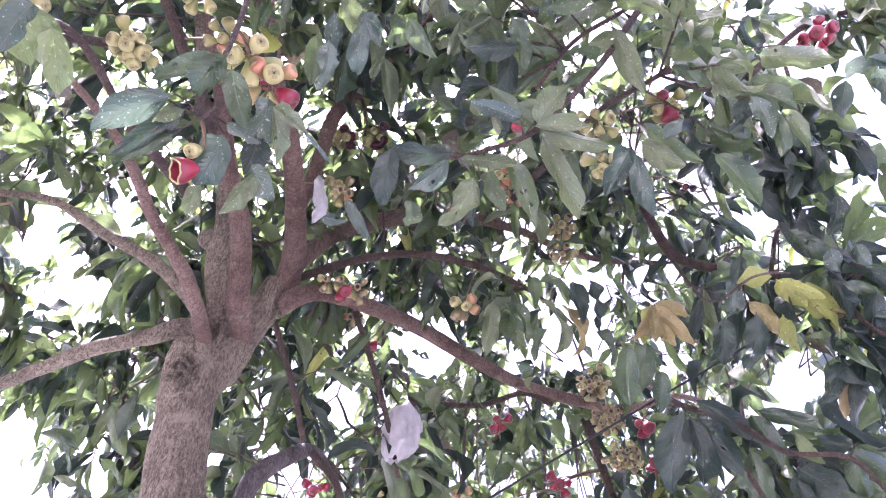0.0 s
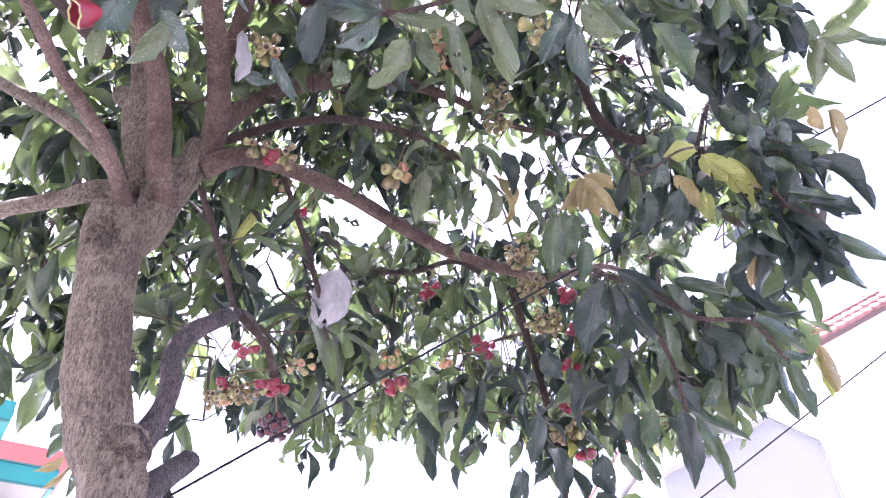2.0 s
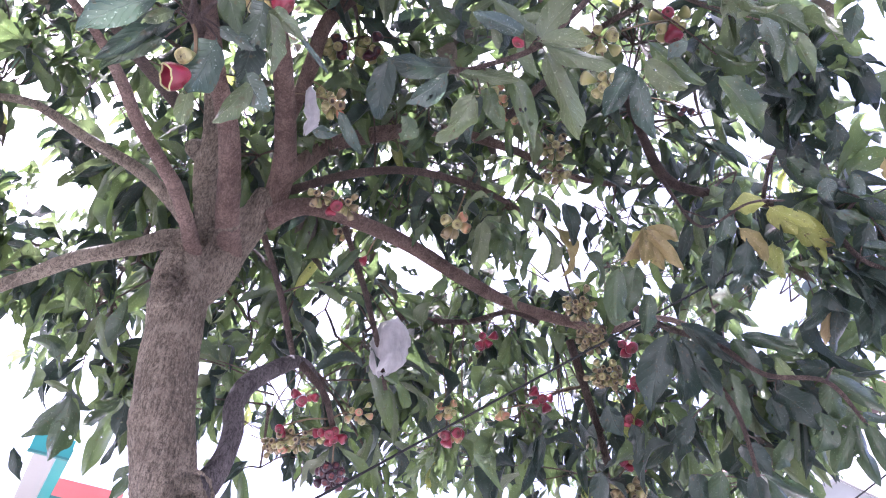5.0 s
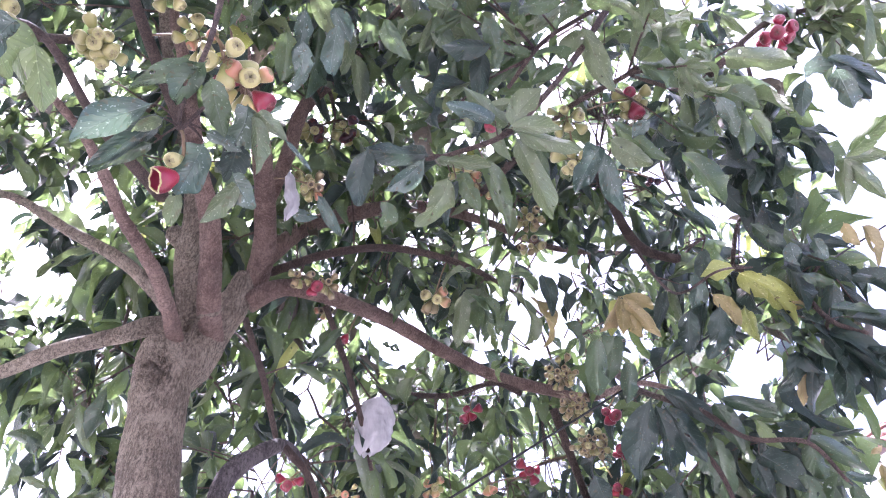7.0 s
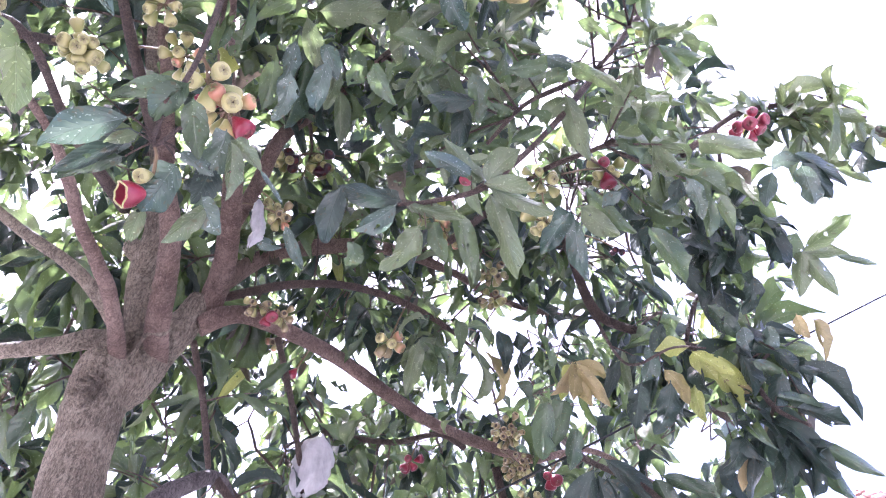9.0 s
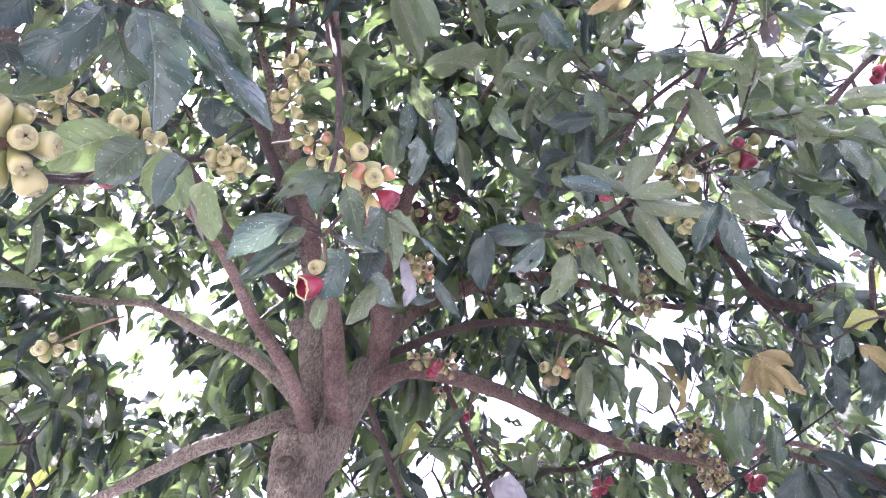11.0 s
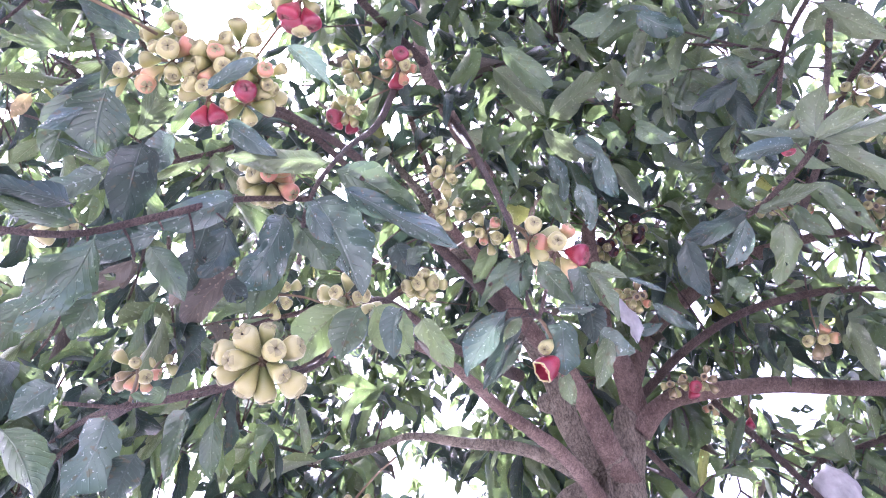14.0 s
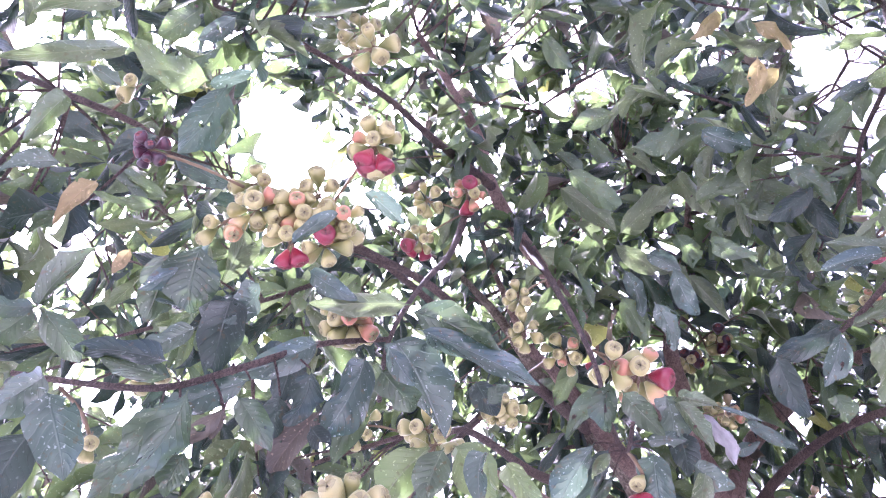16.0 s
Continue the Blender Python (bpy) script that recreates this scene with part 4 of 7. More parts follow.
near_leaf((-0.640, -0.087, 2.058), (-0.676, -0.063, 1.993), (-0.77, 0.06, 0.64), 1.62, LEAF_SHADED, 2)
near_leaf((-0.573, 0.034, 2.091), (-0.601, 0.047, 2.056), (-0.68, 0.20, 0.70), 1.78, LEAF_DEEP, 0)
near_leaf((-0.527, 0.036, 2.151), (-0.537, 0.104, 2.132), (-0.60, 0.23, 0.77), 1.17, LEAF_DEEP, 3)
near_leaf((-0.703, -0.180, 2.254), (-0.613, -0.184, 2.295), (-0.63, -0.06, 0.78), 0.89, LEAF_DEEP, 7)
near_leaf((-0.708, -0.178, 2.262), (-0.705, -0.098, 2.233), (-0.67, -0.02, 0.74), 1.23, LEAF_DEEP, 3)
near_leaf((-0.699, -0.182, 2.245), (-0.740, -0.188, 2.201), (-0.69, -0.07, 0.72), 1.49, LEAF_DEEP, 1)
near_leaf((-0.696, -0.182, 2.245), (-0.713, -0.225, 2.219), (-0.67, -0.09, 0.73), 1.27, LEAF_DEEP, 1)
near_leaf((-0.704, -0.182, 2.259), (-0.674, -0.208, 2.317), (-0.64, -0.07, 0.77), 1.06, LEAF_DEEP, 1)
near_leaf((-0.373, -0.005, 2.471), (-0.359, 0.073, 2.460), (-0.32, 0.15, 0.94), 0.91, LEAF_PALE, 3)
near_leaf((-0.602, 0.021, 2.340), (-0.594, -0.059, 2.342), (-0.55, 0.10, 0.83), 1.28, LEAF_SHADED, 2)
near_leaf((-0.533, -0.013, 2.369), (-0.584, -0.013, 2.333), (-0.52, 0.11, 0.85), 1.34, LEAF_PALE, 1)
near_leaf((-0.457, -0.263, 2.557), (-0.498, -0.377, 2.553), (-0.38, -0.17, 0.91), 1.34, LEAF, 5)
near_leaf((-0.478, -0.266, 2.591), (-0.418, -0.235, 2.624), (-0.34, -0.11, 0.93), 0.83, LEAF_PALE, 3)
near_leaf((-0.457, -0.247, 2.597), (-0.560, -0.219, 2.520), (-0.40, -0.10, 0.91), 1.39, LEAF_SHADED, 3)
near_leaf((-0.467, -0.220, 2.566), (-0.528, -0.190, 2.558), (-0.40, -0.07, 0.92), 0.93, LEAF, 5)
near_leaf((-0.499, -0.366, 2.533), (-0.629, -0.471, 2.484), (-0.45, -0.26, 0.86), 0.50, LEAF_LIGHT, 2)
near_leaf((-0.467, -0.414, 2.551), (-0.557, -0.479, 2.509), (-0.40, -0.28, 0.87), 0.71, LEAF_LIGHT, 2)
near_leaf((-0.401, -0.344, 2.576), (-0.468, -0.357, 2.561), (-0.34, -0.20, 0.92), 1.57, LEAF, 2)
near_leaf((-0.559, -0.384, 2.524), (-0.551, -0.340, 2.528), (-0.44, -0.21, 0.87), 1.33, LEAF_PALE, 7)
near_leaf((-0.663, -0.267, 2.483), (-0.755, -0.264, 2.460), (-0.57, -0.12, 0.82), 0.80, LEAF_OCHRE, 2)
near_leaf((-0.698, -0.164, 2.466), (-0.736, -0.156, 2.443), (-0.58, -0.03, 0.81), 1.23, LEAF_OCHRE, 0)
near_leaf((-0.666, -0.312, 2.460), (-0.736, -0.358, 2.427), (-0.57, -0.19, 0.80), 0.76, LEAF_PALE, 2)
near_leaf((-0.635, -0.184, 2.506), (-0.674, -0.259, 2.471), (-0.53, -0.09, 0.84), 0.66, LEAF, 5)
near_leaf((-0.569, -0.258, 2.535), (-0.649, -0.277, 2.510), (-0.48, -0.13, 0.87), 0.87, LEAF_SHADED, 2)
near_leaf((-0.370, -0.303, 2.590), (-0.428, -0.315, 2.560), (-0.31, -0.17, 0.94), 1.13, LEAF_PALE, 3)
near_leaf((-0.597, -0.371, 2.482), (-0.684, -0.369, 2.458), (-0.52, -0.22, 0.83), 1.07, LEAF, 7)
near_leaf((-0.076, 0.697, 2.619), (-0.097, 0.780, 2.546), (-0.08, 0.57, 0.82), 1.15, LEAF_SHADED, 2)
near_leaf((0.039, 0.712, 2.617), (-0.084, 0.702, 2.623), (-0.03, 0.54, 0.84), 0.94, LEAF_SHADED, 1)
near_leaf((0.029, 0.709, 2.599), (-0.047, 0.752, 2.556), (-0.02, 0.57, 0.82), 1.10, LEAF_PALE, 3)
near_leaf((0.046, 0.713, 2.601), (0.151, 0.701, 2.563), (0.06, 0.56, 0.83), 0.70, LEAF_LIGHT, 7)
near_leaf((0.079, 0.749, 2.605), (0.009, 0.811, 2.525), (0.02, 0.60, 0.80), 1.24, LEAF_LIGHT, 5)
near_leaf((0.088, 0.749, 2.590), (0.074, 0.840, 2.558), (0.05, 0.60, 0.80), 1.02, LEAF_SHADED, 2)
near_leaf((0.103, 0.742, 2.602), (0.134, 0.811, 2.568), (0.07, 0.59, 0.80), 1.17, LEAF, 7)
near_leaf((0.184, 0.654, 2.627), (0.101, 0.616, 2.702), (0.09, 0.49, 0.87), 0.87, LEAF_LIGHT, 1)
near_leaf((0.158, 0.647, 2.627), (0.067, 0.619, 2.646), (0.07, 0.50, 0.87), 0.90, LEAF_PALE, 7)
near_leaf((0.189, 0.655, 2.620), (0.245, 0.596, 2.663), (0.15, 0.49, 0.86), 1.39, LEAF_LIGHT, 1)
near_leaf((0.193, 0.671, 2.637), (0.312, 0.666, 2.563), (0.18, 0.52, 0.83), 0.66, LEAF_LIGHT, 3)
near_leaf((0.199, 0.688, 2.649), (0.266, 0.787, 2.515), (0.16, 0.57, 0.81), 0.66, LEAF_LIGHT, 1)
near_leaf((0.136, 0.703, 2.592), (0.193, 0.836, 2.545), (0.11, 0.59, 0.80), 0.68, LEAF, 3)
near_leaf((0.179, 0.657, 2.620), (0.273, 0.633, 2.578), (0.16, 0.51, 0.85), 0.82, LEAF_LIGHT, 3)
near_leaf((-0.043, 0.778, 2.559), (-0.053, 0.819, 2.533), (-0.05, 0.61, 0.79), 1.97, LEAF, 1)
near_leaf((0.512, 0.690, 2.955), (0.512, 0.548, 2.984), (0.29, 0.38, 0.88), 0.87, LEAF_LIGHT, 2)
near_leaf((0.500, 0.673, 2.920), (0.594, 0.558, 2.924), (0.32, 0.39, 0.87), 1.00, LEAF_FRESH, 2)
near_leaf((0.523, 0.696, 2.969), (0.701, 0.701, 2.950), (0.34, 0.42, 0.84), 0.81, LEAF_LIGHT, 7)
near_leaf((0.390, 0.631, 3.035), (0.468, 0.752, 2.937), (0.24, 0.42, 0.88), 0.85, LEAF_LIGHT, 0)
near_leaf((0.398, 0.636, 3.010), (0.337, 0.692, 2.984), (0.21, 0.41, 0.89), 1.25, LEAF_LIGHT, 2)
near_leaf((0.512, 0.694, 2.949), (0.594, 0.717, 2.893), (0.31, 0.43, 0.85), 1.09, LEAF, 5)
near_leaf((0.381, 0.559, 3.026), (0.492, 0.574, 2.974), (0.25, 0.35, 0.90), 0.82, LEAF_FRESH, 1)
near_leaf((0.391, 0.567, 3.030), (0.318, 0.566, 3.066), (0.20, 0.35, 0.92), 1.17, LEAF_PALE, 7)
near_leaf((0.389, 0.582, 3.033), (0.338, 0.631, 3.023), (0.20, 0.37, 0.91), 1.27, LEAF, 2)
near_leaf((0.677, 0.649, 2.909), (0.818, 0.635, 2.851), (0.43, 0.39, 0.82), 0.89, LEAF_LIGHT, 1)
near_leaf((0.674, 0.709, 2.911), (0.803, 0.716, 2.856), (0.41, 0.43, 0.80), 0.84, LEAF, 2)
near_leaf((0.687, 0.722, 2.886), (0.771, 0.745, 2.845), (0.41, 0.44, 0.80), 1.34, LEAF, 3)
near_leaf((0.658, 0.710, 2.846), (0.707, 0.780, 2.788), (0.40, 0.46, 0.79), 1.14, LEAF_PALE, 5)
near_leaf((0.658, 0.727, 2.873), (0.631, 0.795, 2.833), (0.37, 0.46, 0.81), 1.41, LEAF_SHADED, 5)
near_leaf((0.653, 0.717, 2.867), (0.593, 0.706, 2.895), (0.36, 0.44, 0.83), 1.29, LEAF_LIGHT, 3)
near_leaf((0.546, 0.791, 2.880), (0.508, 0.834, 2.867), (0.30, 0.49, 0.82), 1.50, LEAF_PALE, 6)
near_leaf((0.440, 0.852, 2.870), (0.391, 0.969, 2.843), (0.23, 0.55, 0.80), 1.19, LEAF_PALE, 1)
near_leaf((0.451, 0.867, 2.875), (0.493, 0.962, 2.759), (0.27, 0.56, 0.79), 0.80, LEAF_PALE, 2)
near_leaf((0.458, 0.840, 2.881), (0.551, 0.871, 2.820), (0.29, 0.52, 0.80), 1.19, LEAF_LIGHT, 2)
near_leaf((0.468, 0.818, 2.928), (0.591, 0.863, 2.827), (0.30, 0.51, 0.81), 0.65, LEAF, 2)
near_leaf((0.599, 0.827, 2.807), (0.668, 0.873, 2.671), (0.37, 0.53, 0.76), 0.91, LEAF, 7)
near_leaf((0.259, 0.615, 3.052), (0.208, 0.694, 3.020), (0.13, 0.40, 0.91), 1.02, LEAF, 2)
near_leaf((0.165, 0.675, 2.994), (0.154, 0.759, 2.919), (0.08, 0.45, 0.89), 1.15, LEAF_SHADED, 3)
near_leaf((0.051, 0.615, 3.025), (0.114, 0.685, 2.994), (0.04, 0.41, 0.91), 1.15, LEAF, 2)
near_leaf((0.952, 0.758, 3.021), (0.953, 0.837, 2.975), (0.48, 0.42, 0.77), 1.41, LEAF_SHADED, 0)
near_leaf((1.003, 0.723, 3.007), (1.036, 0.785, 2.927), (0.51, 0.40, 0.76), 1.34, LEAF_PALE, 1)
near_leaf((1.022, 0.731, 3.039), (1.085, 0.773, 2.948), (0.52, 0.39, 0.76), 1.16, LEAF_SHADED, 3)
near_leaf((1.000, 0.716, 3.049), (1.111, 0.741, 2.957), (0.52, 0.38, 0.76), 0.64, LEAF_SHADED, 7)
near_leaf((0.970, 0.767, 3.068), (1.039, 0.744, 3.064), (0.49, 0.39, 0.78), 1.55, LEAF_PALE, 1)
near_leaf((0.836, 0.858, 3.010), (0.898, 0.874, 2.928), (0.44, 0.46, 0.77), 1.13, LEAF_PALE, 2)
near_leaf((0.811, 0.906, 3.047), (0.829, 0.973, 2.980), (0.41, 0.49, 0.77), 1.25, LEAF_SHADED, 2)
near_leaf((0.969, 0.877, 2.995), (1.000, 0.931, 2.876), (0.49, 0.47, 0.73), 1.15, LEAF_SHADED, 2)
near_leaf((0.907, 0.897, 2.982), (0.909, 1.000, 2.940), (0.45, 0.49, 0.74), 1.34, LEAF_SHADED, 5)
near_leaf((0.853, 0.920, 2.975), (0.840, 0.995, 2.872), (0.43, 0.51, 0.75), 1.12, LEAF_SHADED, 5)
near_leaf((0.987, 0.879, 2.953), (1.044, 0.968, 2.903), (0.50, 0.48, 0.72), 1.05, LEAF_SHADED, 7)
near_leaf((1.049, 0.910, 2.900), (1.094, 0.767, 2.873), (0.54, 0.44, 0.72), 0.81, LEAF_FRESH, 3)
near_leaf((1.051, 0.912, 2.902), (1.151, 0.881, 2.871), (0.54, 0.46, 0.70), 0.92, LEAF_LIGHT, 7)
near_leaf((1.054, 0.914, 2.905), (1.154, 0.982, 2.834), (0.54, 0.49, 0.69), 0.83, LEAF_LIGHT, 3)
near_leaf((1.047, 0.907, 2.896), (1.062, 1.002, 2.838), (0.52, 0.49, 0.70), 1.14, LEAF_LIGHT, 7)
near_leaf((1.095, 0.872, 2.851), (1.160, 0.844, 2.792), (0.57, 0.45, 0.69), 0.50, LEAF_DEEP, 0)
near_leaf((0.829, 1.183, 2.805), (0.740, 1.199, 2.795), (0.39, 0.63, 0.67), 1.56, LEAF_YOUNG, 6)
near_leaf((0.845, 1.199, 2.813), (0.911, 1.236, 2.751), (0.43, 0.63, 0.65), 1.50, LEAF_YOUNG, 3)
near_leaf((0.869, 1.210, 2.828), (0.953, 1.237, 2.659), (0.45, 0.63, 0.63), 0.87, LEAF_YOUNG, 3)
near_leaf((0.860, 1.264, 2.756), (0.902, 1.337, 2.695), (0.43, 0.66, 0.62), 1.06, LEAF_YOUNG, 2)
near_leaf((0.782, 1.255, 2.793), (0.843, 1.290, 2.709), (0.40, 0.66, 0.64), 1.23, LEAF_OCHRE, 5)
near_leaf((0.924, 1.234, 2.756), (0.977, 1.208, 2.698), (0.47, 0.63, 0.62), 1.07, LEAF_OCHRE, 3)
near_leaf((0.835, 1.184, 2.797), (0.913, 1.163, 2.706), (0.44, 0.62, 0.65), 0.72, LEAF_YOUNG, 0)
near_leaf((0.563, 1.321, 2.850), (0.504, 1.371, 2.767), (0.26, 0.70, 0.67), 0.87, LEAF_OCHRE, 7)
near_leaf((0.560, 1.308, 2.837), (0.558, 1.355, 2.741), (0.28, 0.69, 0.67), 0.96, LEAF_OCHRE, 3)
near_leaf((0.569, 1.322, 2.851), (0.609, 1.359, 2.733), (0.29, 0.69, 0.66), 0.88, LEAF_OCHRE, 0)
near_leaf((0.561, 1.295, 2.825), (0.660, 1.359, 2.736), (0.30, 0.69, 0.66), 0.74, LEAF_OCHRE, 0)
near_leaf((0.572, 1.322, 2.852), (0.644, 1.310, 2.796), (0.30, 0.68, 0.67), 0.96, LEAF_OCHRE, 4)
near_leaf((0.565, 1.326, 2.850), (0.543, 1.398, 2.776), (0.27, 0.70, 0.67), 0.88, LEAF_YOUNG, 1)
near_leaf((0.748, 1.226, 2.848), (0.736, 1.298, 2.775), (0.36, 0.65, 0.67), 1.25, LEAF_PALE, 1)
near_leaf((0.786, 1.245, 2.744), (0.743, 1.328, 2.632), (0.39, 0.68, 0.62), 1.28, LEAF_SHADED, 5)
near_leaf((0.721, 1.273, 2.758), (0.710, 1.350, 2.663), (0.36, 0.69, 0.63), 1.26, LEAF_SHADED, 0)
near_leaf((0.764, 1.157, 2.863), (0.760, 1.232, 2.805), (0.38, 0.62, 0.69), 1.15, LEAF_SHADED, 0)
near_leaf((0.553, 1.399, 2.782), (0.541, 1.516, 2.708), (0.26, 0.74, 0.62), 1.16, LEAF_DEEP, 1)
near_leaf((0.497, 1.369, 2.748), (0.480, 1.433, 2.605), (0.24, 0.74, 0.62), 1.05, LEAF_DEEP, 7)
near_leaf((0.586, 1.431, 2.714), (0.571, 1.502, 2.630), (0.28, 0.75, 0.60), 1.14, LEAF_DEEP, 7)
near_leaf((1.054, 1.189, 2.641), (1.126, 1.132, 2.549), (0.55, 0.61, 0.57), 0.95, LEAF_SHADED, 7)
near_leaf((1.016, 1.184, 2.668), (1.110, 1.159, 2.621), (0.53, 0.61, 0.59), 0.86, LEAF_DEEP, 7)
near_leaf((0.971, 1.159, 2.755), (1.064, 1.179, 2.715), (0.50, 0.60, 0.63), 1.01, LEAF_DEEP, 5)
near_leaf((1.075, 1.232, 2.598), (1.187, 1.179, 2.452), (0.57, 0.63, 0.53), 0.52, LEAF_DEEP, 0)
near_leaf((1.081, 1.234, 2.591), (1.151, 1.247, 2.426), (0.56, 0.65, 0.52), 0.57, LEAF_DEEP, 2)
near_leaf((1.086, 1.238, 2.577), (1.070, 1.290, 2.454), (0.54, 0.66, 0.52), 0.76, LEAF_SHADED, 1)
near_leaf((1.058, 1.279, 2.605), (1.044, 1.359, 2.509), (0.51, 0.67, 0.53), 1.27, LEAF_SHADED, 3)
near_leaf((1.016, 1.251, 2.578), (1.093, 1.310, 2.476), (0.53, 0.67, 0.53), 0.87, LEAF_SHADED, 7)
near_leaf((0.990, 1.259, 2.616), (0.973, 1.379, 2.498), (0.49, 0.68, 0.54), 0.87, LEAF_SHADED, 0)
near_leaf((0.945, 1.264, 2.614), (0.888, 1.325, 2.527), (0.47, 0.68, 0.56), 1.29, LEAF_SHADED, 5)
near_leaf((0.969, 1.296, 2.606), (0.951, 1.367, 2.514), (0.48, 0.69, 0.54), 0.72, LEAF_OCHRE, 3)
near_leaf((0.949, 1.100, 2.821), (0.965, 1.134, 2.766), (0.48, 0.58, 0.66), 1.76, LEAF_PALE, 0)
near_leaf((0.999, 1.080, 2.810), (1.020, 1.108, 2.760), (0.50, 0.57, 0.66), 1.68, LEAF_PALE, 2)
near_leaf((1.032, 1.136, 2.784), (1.083, 1.150, 2.721), (0.52, 0.58, 0.63), 1.35, LEAF_SHADED, 3)
near_leaf((0.953, 1.162, 2.796), (0.970, 1.207, 2.677), (0.48, 0.61, 0.63), 1.09, LEAF_SHADED, 7)
near_leaf((1.033, 1.148, 2.715), (1.015, 1.204, 2.640), (0.51, 0.61, 0.60), 1.42, LEAF_SHADED, 7)
near_leaf((1.069, 1.127, 2.722), (1.112, 1.109, 2.689), (0.54, 0.58, 0.61), 1.10, LEAF_SHADED, 3)
near_leaf((1.077, 1.014, 2.773), (1.123, 1.098, 2.716), (0.55, 0.55, 0.63), 0.80, LEAF_OCHRE, 7)
near_leaf((1.045, 1.023, 2.798), (1.072, 1.050, 2.744), (0.53, 0.54, 0.65), 1.27, LEAF_OCHRE, 2)
near_leaf((0.876, 1.103, 2.894), (0.943, 1.133, 2.807), (0.45, 0.58, 0.69), 1.13, LEAF_DEEP, 2)
near_leaf((0.796, 1.041, 2.994), (0.874, 1.092, 2.904), (0.41, 0.55, 0.73), 1.08, LEAF_SHADED, 2)
near_leaf((0.958, 0.994, 2.902), (0.950, 1.086, 2.846), (0.47, 0.54, 0.70), 1.39, LEAF_SHADED, 5)
near_leaf((0.657, 1.538, 2.679), (0.594, 1.635, 2.479), (0.29, 0.78, 0.55), 1.05, LEAF_SHADED, 0)
near_leaf((0.660, 1.539, 2.660), (0.662, 1.589, 2.475), (0.31, 0.78, 0.55), 0.85, LEAF_SHADED, 1)
near_leaf((0.685, 1.543, 2.656), (0.777, 1.602, 2.513), (0.34, 0.77, 0.54), 1.02, LEAF_SHADED, 3)
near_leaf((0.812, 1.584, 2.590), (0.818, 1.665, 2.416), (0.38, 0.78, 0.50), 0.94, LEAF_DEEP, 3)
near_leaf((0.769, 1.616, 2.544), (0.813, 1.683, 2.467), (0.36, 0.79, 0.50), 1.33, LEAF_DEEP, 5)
near_leaf((0.696, 1.561, 2.728), (0.845, 1.565, 2.581), (0.35, 0.74, 0.57), 0.68, LEAF_SHADED, 3)
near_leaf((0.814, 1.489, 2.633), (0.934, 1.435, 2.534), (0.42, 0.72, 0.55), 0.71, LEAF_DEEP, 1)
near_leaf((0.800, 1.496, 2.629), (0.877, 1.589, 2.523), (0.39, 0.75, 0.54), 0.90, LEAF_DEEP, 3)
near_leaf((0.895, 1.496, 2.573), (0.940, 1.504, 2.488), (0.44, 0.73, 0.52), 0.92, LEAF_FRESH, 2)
near_leaf((1.034, 1.505, 2.544), (0.970, 1.538, 2.589), (0.46, 0.72, 0.52), 1.43, LEAF_SHADED, 3)
near_leaf((0.889, 1.539, 2.497), (0.995, 1.586, 2.414), (0.44, 0.76, 0.48), 1.59, LEAF_SHADED, 2)
near_leaf((0.913, 1.603, 2.527), (0.926, 1.639, 2.437), (0.42, 0.77, 0.48), 1.45, LEAF_SHADED, 0)
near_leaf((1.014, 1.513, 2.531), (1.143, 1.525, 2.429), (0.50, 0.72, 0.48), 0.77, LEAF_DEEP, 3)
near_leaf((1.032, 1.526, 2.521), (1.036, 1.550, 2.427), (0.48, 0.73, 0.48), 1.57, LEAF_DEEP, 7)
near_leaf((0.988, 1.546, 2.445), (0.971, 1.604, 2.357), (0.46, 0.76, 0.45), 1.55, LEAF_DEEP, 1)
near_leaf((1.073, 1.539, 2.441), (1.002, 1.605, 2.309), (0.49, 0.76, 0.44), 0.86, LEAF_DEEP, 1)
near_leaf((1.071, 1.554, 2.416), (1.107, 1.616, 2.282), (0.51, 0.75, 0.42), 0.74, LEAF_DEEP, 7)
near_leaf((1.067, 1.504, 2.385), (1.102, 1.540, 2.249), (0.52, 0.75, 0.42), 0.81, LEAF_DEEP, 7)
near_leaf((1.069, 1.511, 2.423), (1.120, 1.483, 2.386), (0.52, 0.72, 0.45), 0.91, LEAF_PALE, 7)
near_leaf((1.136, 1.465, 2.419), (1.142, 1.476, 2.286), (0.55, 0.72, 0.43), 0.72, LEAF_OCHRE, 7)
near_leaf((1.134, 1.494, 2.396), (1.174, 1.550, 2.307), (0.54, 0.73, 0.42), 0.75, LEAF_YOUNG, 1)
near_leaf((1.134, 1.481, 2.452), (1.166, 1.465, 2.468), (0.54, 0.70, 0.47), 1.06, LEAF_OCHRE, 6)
near_leaf((1.064, 1.493, 2.517), (1.126, 1.438, 2.497), (0.51, 0.70, 0.50), 0.39, LEAF_SHADED, 3)
near_leaf((0.830, 1.664, 2.344), (0.860, 1.784, 2.170), (0.40, 0.84, 0.38), 0.77, LEAF_SHADED, 3)
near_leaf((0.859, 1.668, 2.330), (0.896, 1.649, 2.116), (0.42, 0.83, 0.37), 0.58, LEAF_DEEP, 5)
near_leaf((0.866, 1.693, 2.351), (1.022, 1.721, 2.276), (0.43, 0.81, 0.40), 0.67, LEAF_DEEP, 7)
near_leaf((0.807, 1.645, 2.401), (0.884, 1.684, 2.334), (0.40, 0.81, 0.44), 1.37, LEAF_SHADED, 3)
near_leaf((0.709, 1.714, 2.355), (0.716, 1.750, 2.270), (0.33, 0.85, 0.41), 1.66, LEAF_SHADED, 7)
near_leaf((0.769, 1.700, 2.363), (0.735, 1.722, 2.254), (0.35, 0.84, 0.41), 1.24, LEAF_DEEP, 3)
